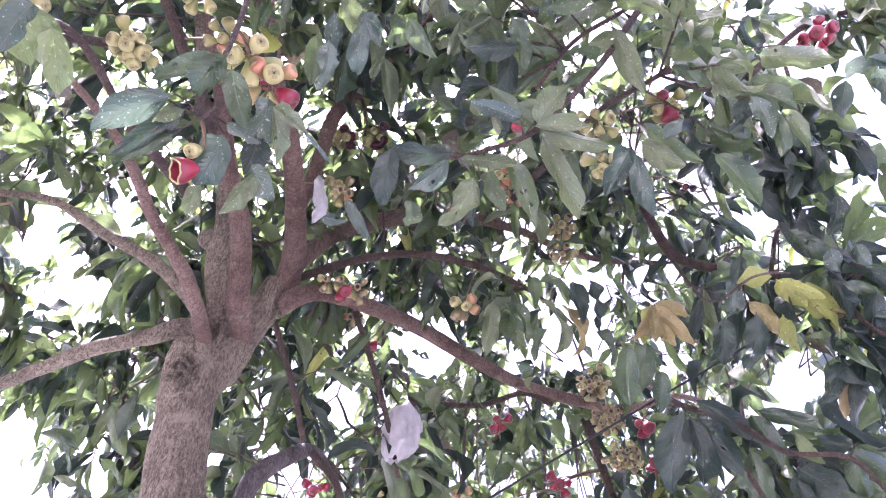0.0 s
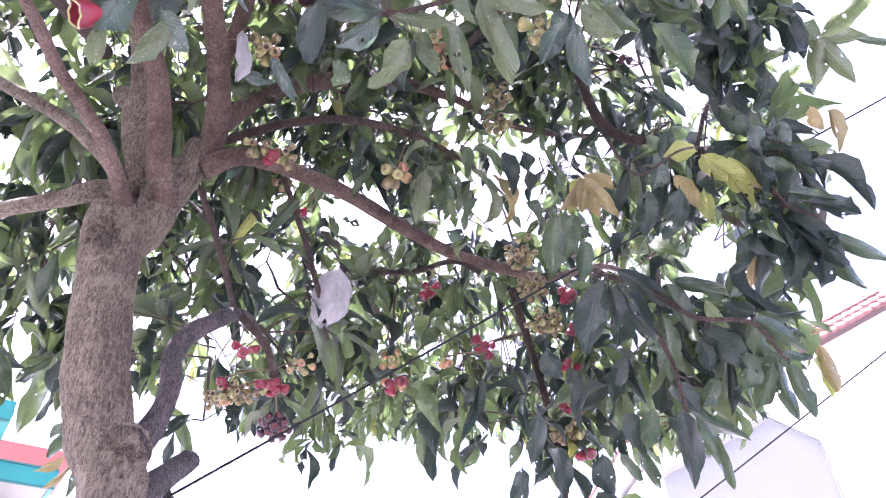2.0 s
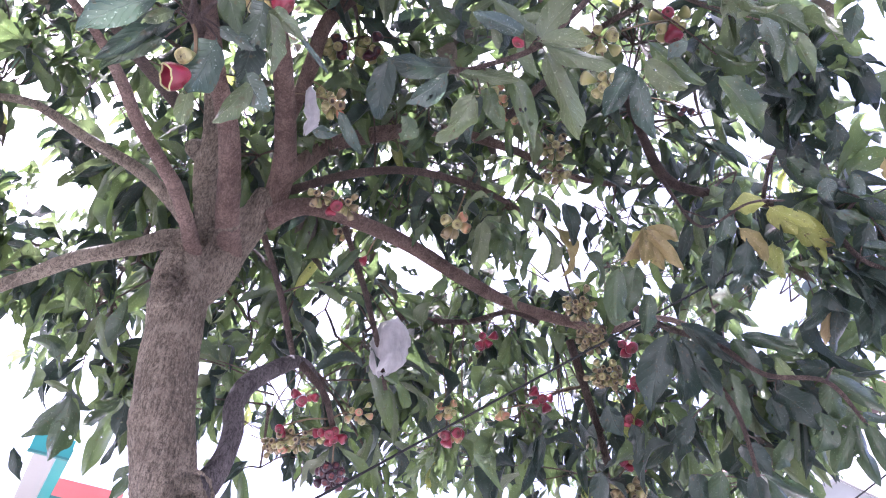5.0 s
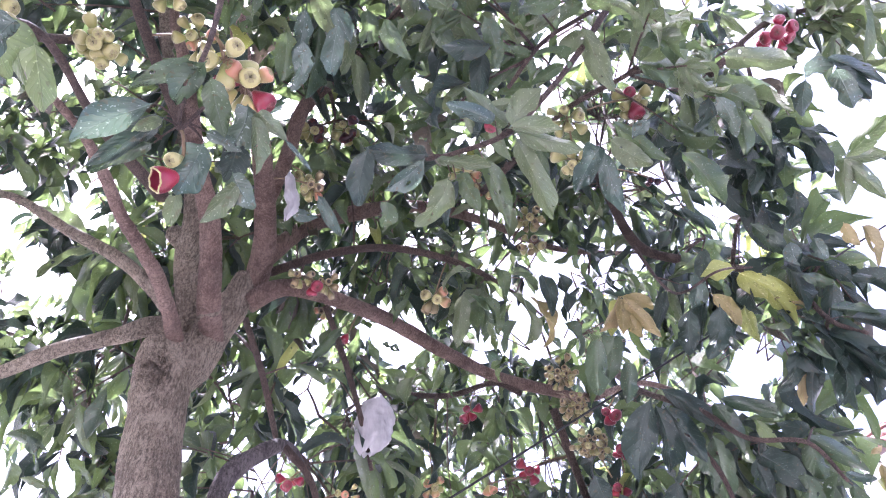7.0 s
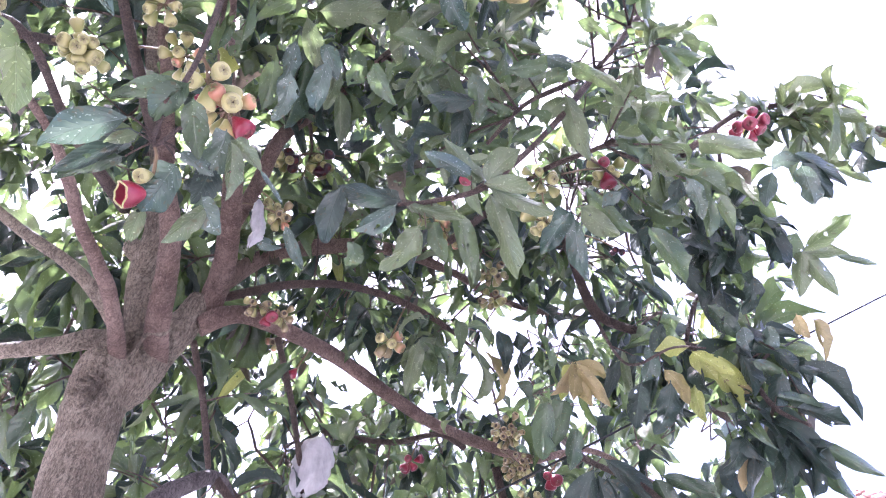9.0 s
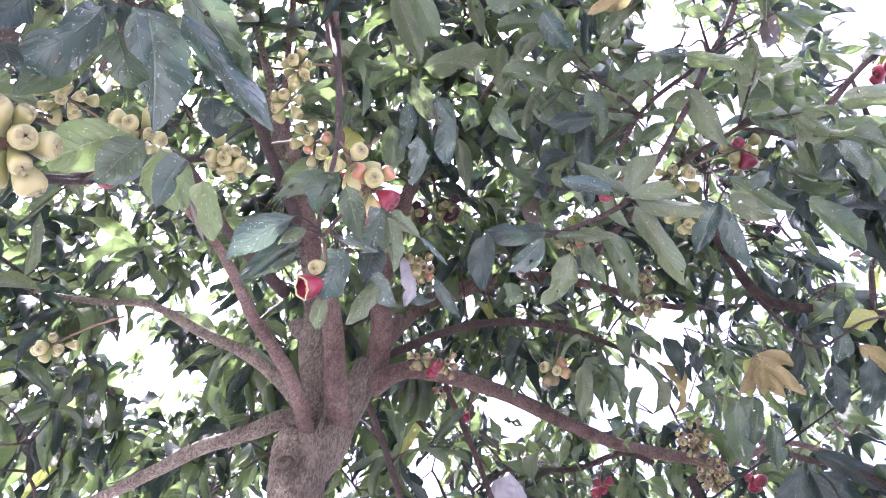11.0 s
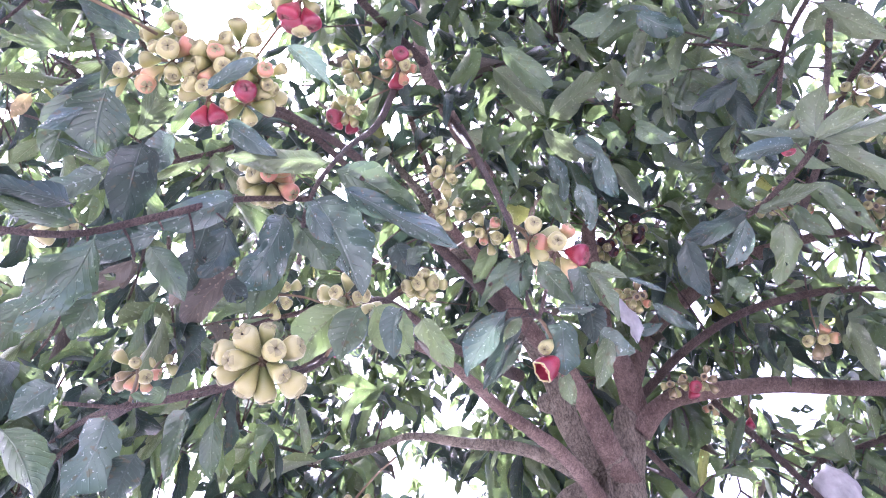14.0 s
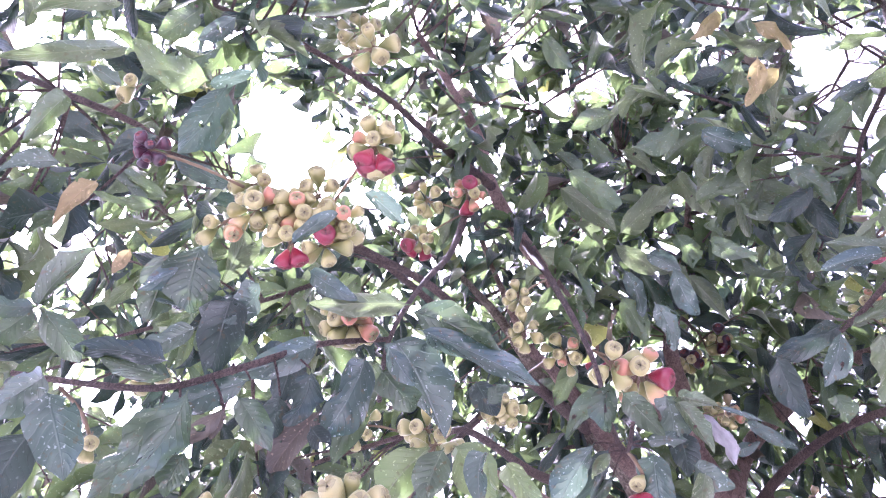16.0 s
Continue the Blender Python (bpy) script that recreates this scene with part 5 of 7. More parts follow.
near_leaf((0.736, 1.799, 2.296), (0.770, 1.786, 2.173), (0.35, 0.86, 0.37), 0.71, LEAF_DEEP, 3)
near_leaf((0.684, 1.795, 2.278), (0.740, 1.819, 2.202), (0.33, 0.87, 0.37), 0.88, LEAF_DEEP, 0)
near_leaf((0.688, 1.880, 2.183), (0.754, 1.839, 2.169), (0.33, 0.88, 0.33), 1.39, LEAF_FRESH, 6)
near_leaf((0.635, 1.789, 2.276), (0.648, 1.804, 2.167), (0.30, 0.88, 0.37), 1.47, LEAF_SHADED, 2)
near_leaf((0.628, 1.877, 2.205), (0.671, 1.859, 2.115), (0.30, 0.90, 0.33), 1.76, LEAF_SHADED, 1)
near_leaf((0.528, 1.841, 2.317), (0.544, 1.926, 2.203), (0.24, 0.90, 0.37), 1.00, LEAF_SHADED, 1)
near_leaf((0.435, 1.883, 2.278), (0.406, 1.924, 2.173), (0.18, 0.91, 0.36), 1.19, LEAF_SHADED, 2)
near_leaf((0.484, 1.801, 2.401), (0.457, 1.873, 2.280), (0.21, 0.88, 0.42), 0.99, LEAF_SHADED, 3)
near_leaf((0.504, 1.712, 2.553), (0.536, 1.727, 2.463), (0.24, 0.83, 0.50), 1.68, LEAF_SHADED, 0)
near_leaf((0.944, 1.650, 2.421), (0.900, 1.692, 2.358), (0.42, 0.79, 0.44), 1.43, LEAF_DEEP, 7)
near_leaf((0.572, 1.751, 2.517), (0.594, 1.837, 2.437), (0.26, 0.84, 0.47), 1.13, LEAF_SHADED, 5)
near_leaf((0.702, 1.644, 2.488), (0.680, 1.685, 2.407), (0.32, 0.82, 0.48), 1.32, LEAF_SHADED, 0)
near_leaf((0.333, 1.801, 2.509), (0.313, 1.839, 2.404), (0.14, 0.87, 0.47), 0.86, LEAF_SHADED, 3)
near_leaf((-0.319, 0.429, 2.301), (-0.395, 0.432, 2.215), (-0.39, 0.47, 0.79), 0.98, LEAF_PALE, 0)
near_leaf((-0.308, 0.448, 2.302), (-0.408, 0.492, 2.253), (-0.37, 0.49, 0.79), 0.65, LEAF_SHADED, 3)
near_leaf((-0.331, 0.484, 2.295), (-0.408, 0.508, 2.259), (-0.38, 0.51, 0.77), 0.83, LEAF_DEEP, 2)
near_leaf((-0.306, 0.443, 2.286), (-0.346, 0.453, 2.272), (-0.35, 0.48, 0.80), 1.05, LEAF_LIGHT, 0)
near_leaf((-0.266, 0.406, 2.351), (-0.359, 0.425, 2.334), (-0.33, 0.43, 0.84), 0.82, LEAF_DEEP, 2)
near_leaf((-0.262, 0.402, 2.363), (-0.297, 0.431, 2.308), (-0.30, 0.44, 0.85), 1.42, LEAF_DEEP, 2)
near_leaf((-0.253, 0.409, 2.339), (-0.245, 0.490, 2.317), (-0.27, 0.48, 0.84), 1.16, LEAF_DEEP, 0)
near_leaf((-0.215, 0.457, 2.349), (-0.247, 0.512, 2.316), (-0.25, 0.50, 0.83), 1.65, LEAF_PALE, 1)
near_leaf((-0.206, 0.464, 2.332), (-0.205, 0.529, 2.287), (-0.22, 0.52, 0.82), 0.84, LEAF_LIGHT, 7)
near_leaf((-0.200, 0.463, 2.338), (-0.168, 0.511, 2.340), (-0.20, 0.51, 0.84), 1.00, LEAF_LIGHT, 7)
near_leaf((-0.164, 0.483, 2.305), (-0.129, 0.522, 2.283), (-0.17, 0.54, 0.82), 0.34, LEAF_PALE, 0)
near_leaf((-0.269, 0.479, 2.315), (-0.223, 0.505, 2.307), (-0.26, 0.51, 0.82), 0.97, LEAF_PALE, 1)
near_leaf((-0.265, 0.481, 2.292), (-0.296, 0.524, 2.235), (-0.30, 0.54, 0.79), 1.60, LEAF_PALE, 1)
near_leaf((-0.232, 0.517, 2.276), (-0.207, 0.565, 2.258), (-0.24, 0.57, 0.78), 1.60, LEAF_PALE, 2)
near_leaf((-0.224, 0.525, 2.261), (-0.271, 0.559, 2.222), (-0.27, 0.58, 0.77), 1.03, LEAF_LIGHT, 7)
near_leaf((-0.299, 0.529, 2.258), (-0.306, 0.555, 2.208), (-0.32, 0.57, 0.75), 1.06, LEAF_LIGHT, 0)
near_leaf((-0.230, 0.498, 2.324), (-0.255, 0.551, 2.300), (-0.26, 0.54, 0.80), 1.66, LEAF_SHADED, 3)
near_leaf((-0.311, 1.104, 2.948), (-0.241, 1.138, 2.969), (-0.16, 0.61, 0.78), 1.08, LEAF_PALE, 0)
near_leaf((-0.234, 1.047, 2.947), (-0.176, 1.132, 2.882), (-0.12, 0.61, 0.78), 0.69, LEAF_PALE, 2)
near_leaf((-0.344, 0.268, 2.126), (-0.341, 0.323, 2.093), (-0.48, 0.37, 0.80), 1.14, LEAF_FRESH, 1)
near_leaf((-0.359, 0.253, 2.138), (-0.399, 0.291, 2.117), (-0.51, 0.33, 0.80), 1.27, LEAF_PALE, 7)
near_leaf((-0.251, 0.655, 3.174), (-0.282, 0.758, 3.100), (-0.16, 0.38, 0.91), 1.04, LEAF_PALE, 5)
near_leaf((-0.179, 0.637, 3.128), (-0.141, 0.723, 3.114), (-0.11, 0.38, 0.92), 1.21, LEAF_PALE, 3)
near_leaf((-0.293, 0.695, 3.134), (-0.313, 0.804, 3.072), (-0.18, 0.41, 0.89), 1.23, LEAF, 3)
near_leaf((-0.100, 0.641, 3.131), (-0.114, 0.718, 3.084), (-0.08, 0.38, 0.92), 1.42, LEAF, 1)
near_leaf((-0.471, 0.731, 3.048), (-0.569, 0.761, 2.991), (-0.31, 0.41, 0.86), 1.13, LEAF, 3)
near_leaf((-0.706, 0.152, 2.111), (-0.754, 0.172, 2.027), (-0.73, 0.28, 0.62), 1.46, LEAF_PALE, 1)
near_leaf((-0.714, 0.090, 2.109), (-0.759, 0.081, 2.075), (-0.74, 0.19, 0.65), 1.50, LEAF_PALE, 2)
near_leaf((-0.705, 0.205, 2.091), (-0.753, 0.227, 2.057), (-0.72, 0.33, 0.61), 1.80, LEAF_SHADED, 0)
near_leaf((-0.730, 0.041, 2.112), (-0.792, 0.077, 2.075), (-0.75, 0.16, 0.64), 1.43, LEAF_SHADED, 7)
near_leaf((-0.755, 0.078, 2.056), (-0.757, 0.149, 2.013), (-0.77, 0.23, 0.59), 1.47, LEAF_DEEP, 7)
near_leaf((-0.664, 0.219, 2.150), (-0.733, 0.265, 2.105), (-0.67, 0.35, 0.66), 0.79, LEAF_DEEP, 3)
near_leaf((-0.630, 0.241, 2.128), (-0.649, 0.275, 2.068), (-0.64, 0.39, 0.66), 0.93, LEAF_DEEP, 0)
near_leaf((-0.648, 0.182, 2.138), (-0.685, 0.158, 2.132), (-0.66, 0.28, 0.69), 1.28, LEAF_DEEP, 5)
near_leaf((-0.691, 0.022, 2.142), (-0.735, 0.016, 2.110), (-0.72, 0.12, 0.69), 1.60, LEAF_DEEP, 7)
near_leaf((-0.588, 0.056, 2.309), (-0.562, 0.094, 2.344), (-0.52, 0.14, 0.84), 1.43, LEAF_SHADED, 1)
near_leaf((-0.543, 0.078, 2.324), (-0.610, 0.119, 2.292), (-0.53, 0.16, 0.83), 1.42, LEAF_SHADED, 3)
near_leaf((-0.590, 0.119, 2.296), (-0.659, 0.139, 2.264), (-0.57, 0.19, 0.80), 1.30, LEAF_BROWN, 1)
near_leaf((-0.483, 0.283, 2.283), (-0.552, 0.292, 2.223), (-0.48, 0.37, 0.80), 1.16, LEAF_FRESH, 0)
near_leaf((-0.456, 0.303, 2.279), (-0.450, 0.388, 2.266), (-0.41, 0.43, 0.81), 1.29, LEAF_FRESH, 3)
near_leaf((-0.458, 0.303, 2.271), (-0.525, 0.303, 2.223), (-0.46, 0.39, 0.80), 0.82, LEAF_PALE, 3)
near_leaf((0.077, 0.417, 2.991), (0.128, 0.489, 2.933), (0.09, 0.37, 0.93), 1.27, LEAF_PALE, 7)
near_leaf((0.057, 0.299, 3.081), (0.101, 0.344, 3.042), (0.08, 0.27, 0.96), 1.65, LEAF_SHADED, 5)
near_leaf((0.049, 0.380, 2.997), (-0.049, 0.368, 3.025), (0.03, 0.31, 0.95), 1.35, LEAF, 1)
near_leaf((-0.033, 0.302, 3.083), (-0.129, 0.264, 3.066), (-0.02, 0.25, 0.97), 1.18, LEAF, 0)
near_leaf((0.190, 0.375, 3.043), (0.116, 0.340, 3.038), (0.12, 0.30, 0.95), 1.38, LEAF_SHADED, 0)
near_leaf((0.245, 0.371, 3.008), (0.172, 0.441, 3.002), (0.16, 0.33, 0.93), 1.09, LEAF_OCHRE, 5)
near_leaf((0.268, 0.422, 3.015), (0.196, 0.435, 3.018), (0.17, 0.34, 0.93), 1.25, LEAF_OCHRE, 3)
near_leaf((0.237, 0.252, 3.023), (0.168, 0.267, 3.048), (0.16, 0.24, 0.96), 1.13, LEAF_OCHRE, 7)
near_leaf((0.275, 0.314, 3.025), (0.292, 0.392, 2.970), (0.21, 0.30, 0.93), 0.93, LEAF_OCHRE, 5)
near_leaf((-0.192, 0.324, 3.058), (-0.155, 0.439, 2.973), (-0.08, 0.32, 0.95), 0.99, LEAF, 2)
near_leaf((-0.021, 0.536, 2.976), (0.095, 0.580, 2.961), (0.05, 0.42, 0.91), 1.06, LEAF, 1)
near_leaf((0.157, 0.582, 2.954), (0.191, 0.690, 2.918), (0.13, 0.47, 0.88), 1.12, LEAF, 5)
near_leaf((0.179, 0.642, 2.939), (0.070, 0.635, 2.916), (0.10, 0.47, 0.88), 1.13, LEAF_SHADED, 7)
near_leaf((0.312, 0.527, 2.925), (0.231, 0.570, 2.960), (0.20, 0.42, 0.89), 1.09, LEAF, 1)
near_leaf((-0.050, 0.070, 3.109), (-0.048, 0.158, 3.064), (-0.00, 0.15, 0.99), 1.13, LEAF, 2)
near_leaf((0.358, 0.450, 2.977), (0.434, 0.471, 2.948), (0.27, 0.36, 0.89), 0.95, LEAF_FRESH, 5)
near_leaf((-0.126, 0.506, 2.735), (-0.142, 0.575, 2.668), (-0.11, 0.42, 0.90), 1.06, LEAF_PALE, 2)
near_leaf((-0.045, 0.490, 2.710), (0.005, 0.565, 2.705), (-0.03, 0.41, 0.91), 0.99, LEAF, 2)
near_leaf((-0.188, 0.523, 2.699), (-0.211, 0.600, 2.649), (-0.16, 0.44, 0.88), 1.25, LEAF_PALE, 5)
near_leaf((0.165, 1.527, 3.084), (0.142, 1.671, 2.976), (0.2, -0.3, 0.9), 0.90, LEAF_LIGHT, 0)
near_leaf((0.173, 1.529, 3.082), (0.216, 1.652, 3.018), (0.3, -0.7, 0.3), 0.80, LEAF, 2)
near_leaf((0.224, 1.570, 3.107), (0.275, 1.641, 3.000), (-0.0, -0.7, 0.6), 1.00, LEAF, 3)
near_leaf((0.238, 1.588, 3.016), (0.260, 1.630, 2.926), (-0.3, -0.7, 0.8), 0.80, LEAF_FRESH, 6)
near_leaf((0.303, 1.516, 3.078), (0.340, 1.624, 2.939), (0.3, -0.8, 0.7), 0.80, LEAF_LIGHT, 2)
near_leaf((0.354, 1.486, 3.027), (0.386, 1.583, 2.894), (0.5, -0.9, 0.8), 0.80, LEAF_OCHRE, 2)
near_leaf((0.333, 1.579, 3.011), (0.294, 1.691, 2.969), (-0.2, -0.2, 0.6), 0.80, LEAF, 3)
near_leaf((0.408, 1.564, 3.010), (0.459, 1.618, 2.918), (0.5, -0.8, 0.9), 0.80, LEAF_DEEP, 6)
near_leaf((0.465, 1.569, 2.990), (0.514, 1.631, 2.903), (-0.1, -0.8, 0.4), 0.90, LEAF_DEEP, 1)
near_leaf((0.432, 1.389, 3.030), (0.463, 1.491, 2.924), (0.3, -0.5, 0.7), 1.00, LEAF_SHADED, 5)
near_leaf((0.395, 1.433, 3.067), (0.422, 1.508, 2.956), (-0.1, -0.7, 0.7), 0.90, LEAF_SHADED, 2)
near_leaf((0.499, 1.378, 3.021), (0.548, 1.465, 2.943), (0.2, -0.9, 0.9), 1.00, LEAF, 0)
near_leaf((0.569, 1.529, 2.998), (0.529, 1.631, 2.988), (-0.1, -0.6, 0.6), 0.80, LEAF, 6)
near_leaf((0.515, 1.505, 2.894), (0.547, 1.578, 2.805), (0.1, -0.9, 0.3), 0.80, LEAF_LIGHT, 2)
near_leaf((0.301, 1.483, 3.108), (0.396, 1.530, 3.082), (0.5, -0.8, 0.4), 0.80, LEAF, 7)
near_leaf((0.186, 1.482, 3.123), (0.102, 1.525, 3.090), (-0.1, -0.5, 0.8), 0.80, LEAF_LIGHT, 1)
near_leaf((-0.011, 1.588, 3.168), (-0.060, 1.689, 3.099), (0.3, -0.6, 0.5), 0.80, LEAF, 6)
near_leaf((-0.003, 1.595, 3.161), (-0.010, 1.712, 3.123), (-0.4, -0.7, 0.7), 0.80, LEAF_DEEP, 2)
near_leaf((0.041, 1.653, 3.176), (0.061, 1.741, 3.087), (0.4, -0.5, 0.5), 0.80, LEAF_SHADED, 5)
near_leaf((0.089, 1.736, 3.091), (0.164, 1.768, 3.049), (0.3, -0.5, 0.7), 0.80, LEAF_SHADED, 4)
near_leaf((-0.187, 1.812, 3.214), (-0.201, 1.951, 3.149), (-0.3, -0.9, 0.9), 0.80, LEAF, 6)
near_leaf((-0.152, 1.846, 3.183), (-0.116, 1.894, 3.092), (0.2, -0.7, 0.5), 0.80, LEAF, 6)
near_leaf((-0.109, 1.863, 3.169), (-0.032, 1.873, 3.137), (0.5, -0.5, 0.8), 0.80, LEAF_DEEP, 5)
near_leaf((0.055, 1.872, 3.165), (0.045, 1.972, 3.120), (-0.4, -0.4, 0.9), 1.20, LEAF, 6)
near_leaf((0.308, 1.868, 2.994), (0.327, 1.814, 3.024), (-0.1, -0.8, 0.8), 1.30, LEAF_FRESH, 4)
near_leaf((0.360, 1.851, 3.006), (0.383, 1.808, 3.024), (0.4, -0.5, 0.4), 0.80, LEAF, 7)
near_leaf((0.100, 1.921, 3.109), (0.067, 2.024, 3.074), (0.2, -0.7, 0.5), 0.80, LEAF_FRESH, 7)
near_leaf((0.167, 1.923, 3.103), (0.154, 1.992, 3.030), (-0.4, -0.6, 0.9), 0.80, LEAF, 2)
near_leaf((0.041, 1.937, 3.091), (-0.012, 2.030, 3.016), (-0.0, -0.7, 0.4), 0.80, LEAF_LIGHT, 4)
near_leaf((0.197, 1.499, 3.174), (0.156, 1.578, 3.128), (0.0, -0.5, 0.3), 0.80, LEAF_DEEP, 5)
near_leaf((0.268, 1.500, 3.165), (0.303, 1.601, 3.111), (0.2, -0.4, 0.5), 0.80, LEAF, 4)
near_leaf((0.421, 1.544, 3.027), (0.396, 1.631, 3.009), (-0.2, -0.2, 0.7), 0.80, LEAF_LIGHT, 5)
near_leaf((-0.266, 0.439, 3.369), (-0.217, 0.617, 3.306), (-0.05, 0.65, 0.93), 1.00, LEAF_LIGHT, 3)
near_leaf((-0.219, 0.630, 3.309), (-0.041, 0.590, 3.277), (-0.07, 0.49, 1.19), 1.00, LEAF_LIGHT, 1)
near_leaf((-0.244, 0.640, 3.302), (-0.175, 0.773, 3.239), (-0.42, 0.41, 1.27), 0.90, LEAF_LIGHT, 0)
near_leaf((-0.251, 0.630, 3.413), (-0.389, 0.707, 3.380), (-0.19, 0.31, 1.15), 0.85, LEAF, 2)
near_leaf((-0.316, 0.564, 3.429), (-0.286, 0.690, 3.407), (0.17, -0.07, 0.52), 0.85, LEAF_LIGHT, 3)
near_leaf((-0.436, 0.547, 3.362), (-0.373, 0.649, 3.353), (0.06, 0.16, 1.01), 1.20, LEAF_LIGHT, 3)
near_leaf((-0.231, 0.392, 3.489), (-0.213, 0.512, 3.460), (0.04, 0.23, 1.11), 0.85, LEAF_DEEP, 7)
near_leaf((-0.013, 0.593, 3.436), (0.161, 0.606, 3.445), (-0.06, 0.38, 1.33), 0.85, LEAF, 1)
near_leaf((0.082, 0.673, 3.562), (0.225, 0.731, 3.560), (-0.10, 0.10, 0.75), 0.85, LEAF_LIGHT, 1)
near_leaf((0.089, 0.582, 3.593), (0.197, 0.679, 3.559), (-0.28, -0.05, 0.76), 0.85, LEAF_DEEP, 1)
near_leaf((0.194, 0.723, 3.532), (0.340, 0.813, 3.551), (0.43, -0.08, 0.66), 0.85, LEAF_LIGHT, 0)
near_leaf((0.053, 0.636, 3.417), (0.115, 0.719, 3.374), (0.49, 0.26, 0.55), 0.85, LEAF_SHADED, 3)
near_leaf((0.138, 0.851, 3.314), (0.184, 0.964, 3.297), (-0.11, 0.09, 0.73), 0.85, LEAF, 6)
near_leaf((0.302, 0.783, 3.490), (0.338, 0.911, 3.469), (-0.18, 0.17, 0.54), 0.85, LEAF_FRESH, 0)
near_leaf((0.174, 0.963, 3.247), (0.226, 1.036, 3.185), (0.10, 0.68, 0.57), 0.85, LEAF, 3)
near_leaf((0.189, 1.019, 3.387), (0.294, 1.121, 3.400), (0.36, 0.43, 0.75), 0.85, LEAF_LIGHT, 6)
near_leaf((0.032, 0.789, 3.353), (0.062, 0.888, 3.287), (-0.21, 0.22, 1.33), 0.85, LEAF, 4)
near_leaf((-0.005, 0.616, 3.374), (0.022, 0.802, 3.380), (-0.40, 0.07, 1.38), 0.90, LEAF_LIGHT, 1)
near_leaf((-0.159, 0.728, 3.271), (-0.171, 0.819, 3.142), (-0.37, 0.37, 0.47), 0.85, LEAF_LIGHT, 5)
near_leaf((-0.144, 0.801, 3.236), (-0.133, 0.965, 3.204), (-0.15, 0.07, 0.63), 0.70, LEAF_LIGHT, 3)
near_leaf((-0.237, 0.752, 3.309), (-0.270, 0.888, 3.145), (-0.21, 0.53, 0.57), 0.80, LEAF_DEEP, 7)
near_leaf((0.006, 0.956, 3.438), (0.084, 1.099, 3.412), (-0.30, 0.37, 0.99), 0.85, LEAF, 4)
near_leaf((0.358, 0.982, 3.378), (0.261, 1.029, 3.447), (0.48, 0.26, 0.57), 0.85, LEAF, 3)
near_leaf((0.434, 0.864, 3.308), (0.344, 0.939, 3.324), (0.14, 0.44, 0.48), 0.85, LEAF, 0)
near_leaf((-0.264, 0.582, 3.694), (-0.394, 0.593, 3.607), (-0.50, 0.71, 0.72), 0.85, LEAF_FRESH, 6)
near_leaf((-0.261, 0.296, 3.507), (-0.272, 0.365, 3.451), (0.19, 0.27, 0.79), 0.85, LEAF, 2)
near_leaf((0.095, 0.798, 3.619), (-0.025, 0.913, 3.649), (0.50, 0.05, 0.90), 0.85, LEAF, 1)
near_leaf((0.195, 0.859, 3.583), (0.212, 0.986, 3.478), (0.49, 0.15, 0.47), 0.85, LEAF_FRESH, 4)
near_leaf((0.142, 0.775, 3.516), (0.157, 0.889, 3.446), (-0.13, -0.02, 0.72), 0.85, LEAF, 2)
near_leaf((-0.122, 0.442, 3.637), (-0.095, 0.543, 3.542), (-0.35, 0.20, 0.82), 0.85, LEAF, 2)
near_leaf((-0.083, 0.543, 3.610), (-0.049, 0.662, 3.586), (0.37, 0.26, 0.83), 0.85, LEAF_LIGHT, 4)
near_leaf((0.008, 0.538, 3.715), (0.043, 0.678, 3.747), (-0.40, 0.40, 0.95), 0.85, LEAF_DEEP, 4)
near_leaf((0.320, 0.742, 3.614), (0.372, 0.827, 3.535), (0.61, -0.02, 0.96), 0.85, LEAF, 0)
near_leaf((0.398, 0.781, 3.471), (0.420, 0.912, 3.476), (0.42, 0.58, 1.16), 0.85, LEAF, 5)
near_leaf((0.333, 0.942, 3.521), (0.233, 0.981, 3.490), (0.34, 0.81, 1.21), 0.85, LEAF_LIGHT, 6)
near_leaf((-0.297, 0.955, 3.539), (-0.235, 1.087, 3.555), (-0.53, 0.45, 0.45), 0.85, LEAF, 6)
near_leaf((-0.033, 0.929, 3.565), (-0.026, 1.050, 3.479), (-0.43, 0.06, 0.53), 0.85, LEAF_DEEP, 1)
near_leaf((0.036, 1.093, 3.473), (0.089, 1.239, 3.471), (0.38, 0.72, 0.76), 0.85, LEAF, 7)
near_leaf((0.123, 1.139, 3.439), (-0.005, 1.186, 3.405), (0.38, 0.16, 1.07), 0.85, LEAF_DEEP, 0)
near_leaf((-0.415, 0.771, 3.497), (-0.406, 0.881, 3.413), (-0.53, -0.04, 1.32), 0.85, LEAF, 1)
near_leaf((0.448, 1.016, 3.336), (0.470, 1.110, 3.269), (0.33, 0.88, 0.61), 0.85, LEAF, 0)
near_leaf((0.417, 1.122, 3.276), (0.319, 1.115, 3.279), (-0.10, 0.65, 0.82), 0.85, LEAF_LIGHT, 5)
near_leaf((-0.997, 1.780, 2.575), (-1.011, 1.828, 2.395), (-0.29, 0.87, 0.45), 1.00, LEAF_DEEP, 3)
near_leaf((-1.004, 1.777, 2.572), (-1.118, 1.833, 2.464), (-0.46, 1.13, 0.22), 1.00, LEAF_DEEP, 3)
near_leaf((-0.993, 1.783, 2.571), (-0.972, 1.885, 2.478), (-0.83, 1.11, 0.41), 0.80, LEAF, 2)
near_leaf((-1.001, 1.776, 2.576), (-1.076, 1.756, 2.599), (-0.66, 0.55, 0.11), 0.85, LEAF_LIGHT, 6)
near_leaf((-0.997, 1.776, 2.580), (-1.001, 1.753, 2.637), (-0.81, 0.63, 0.47), 0.85, LEAF, 1)
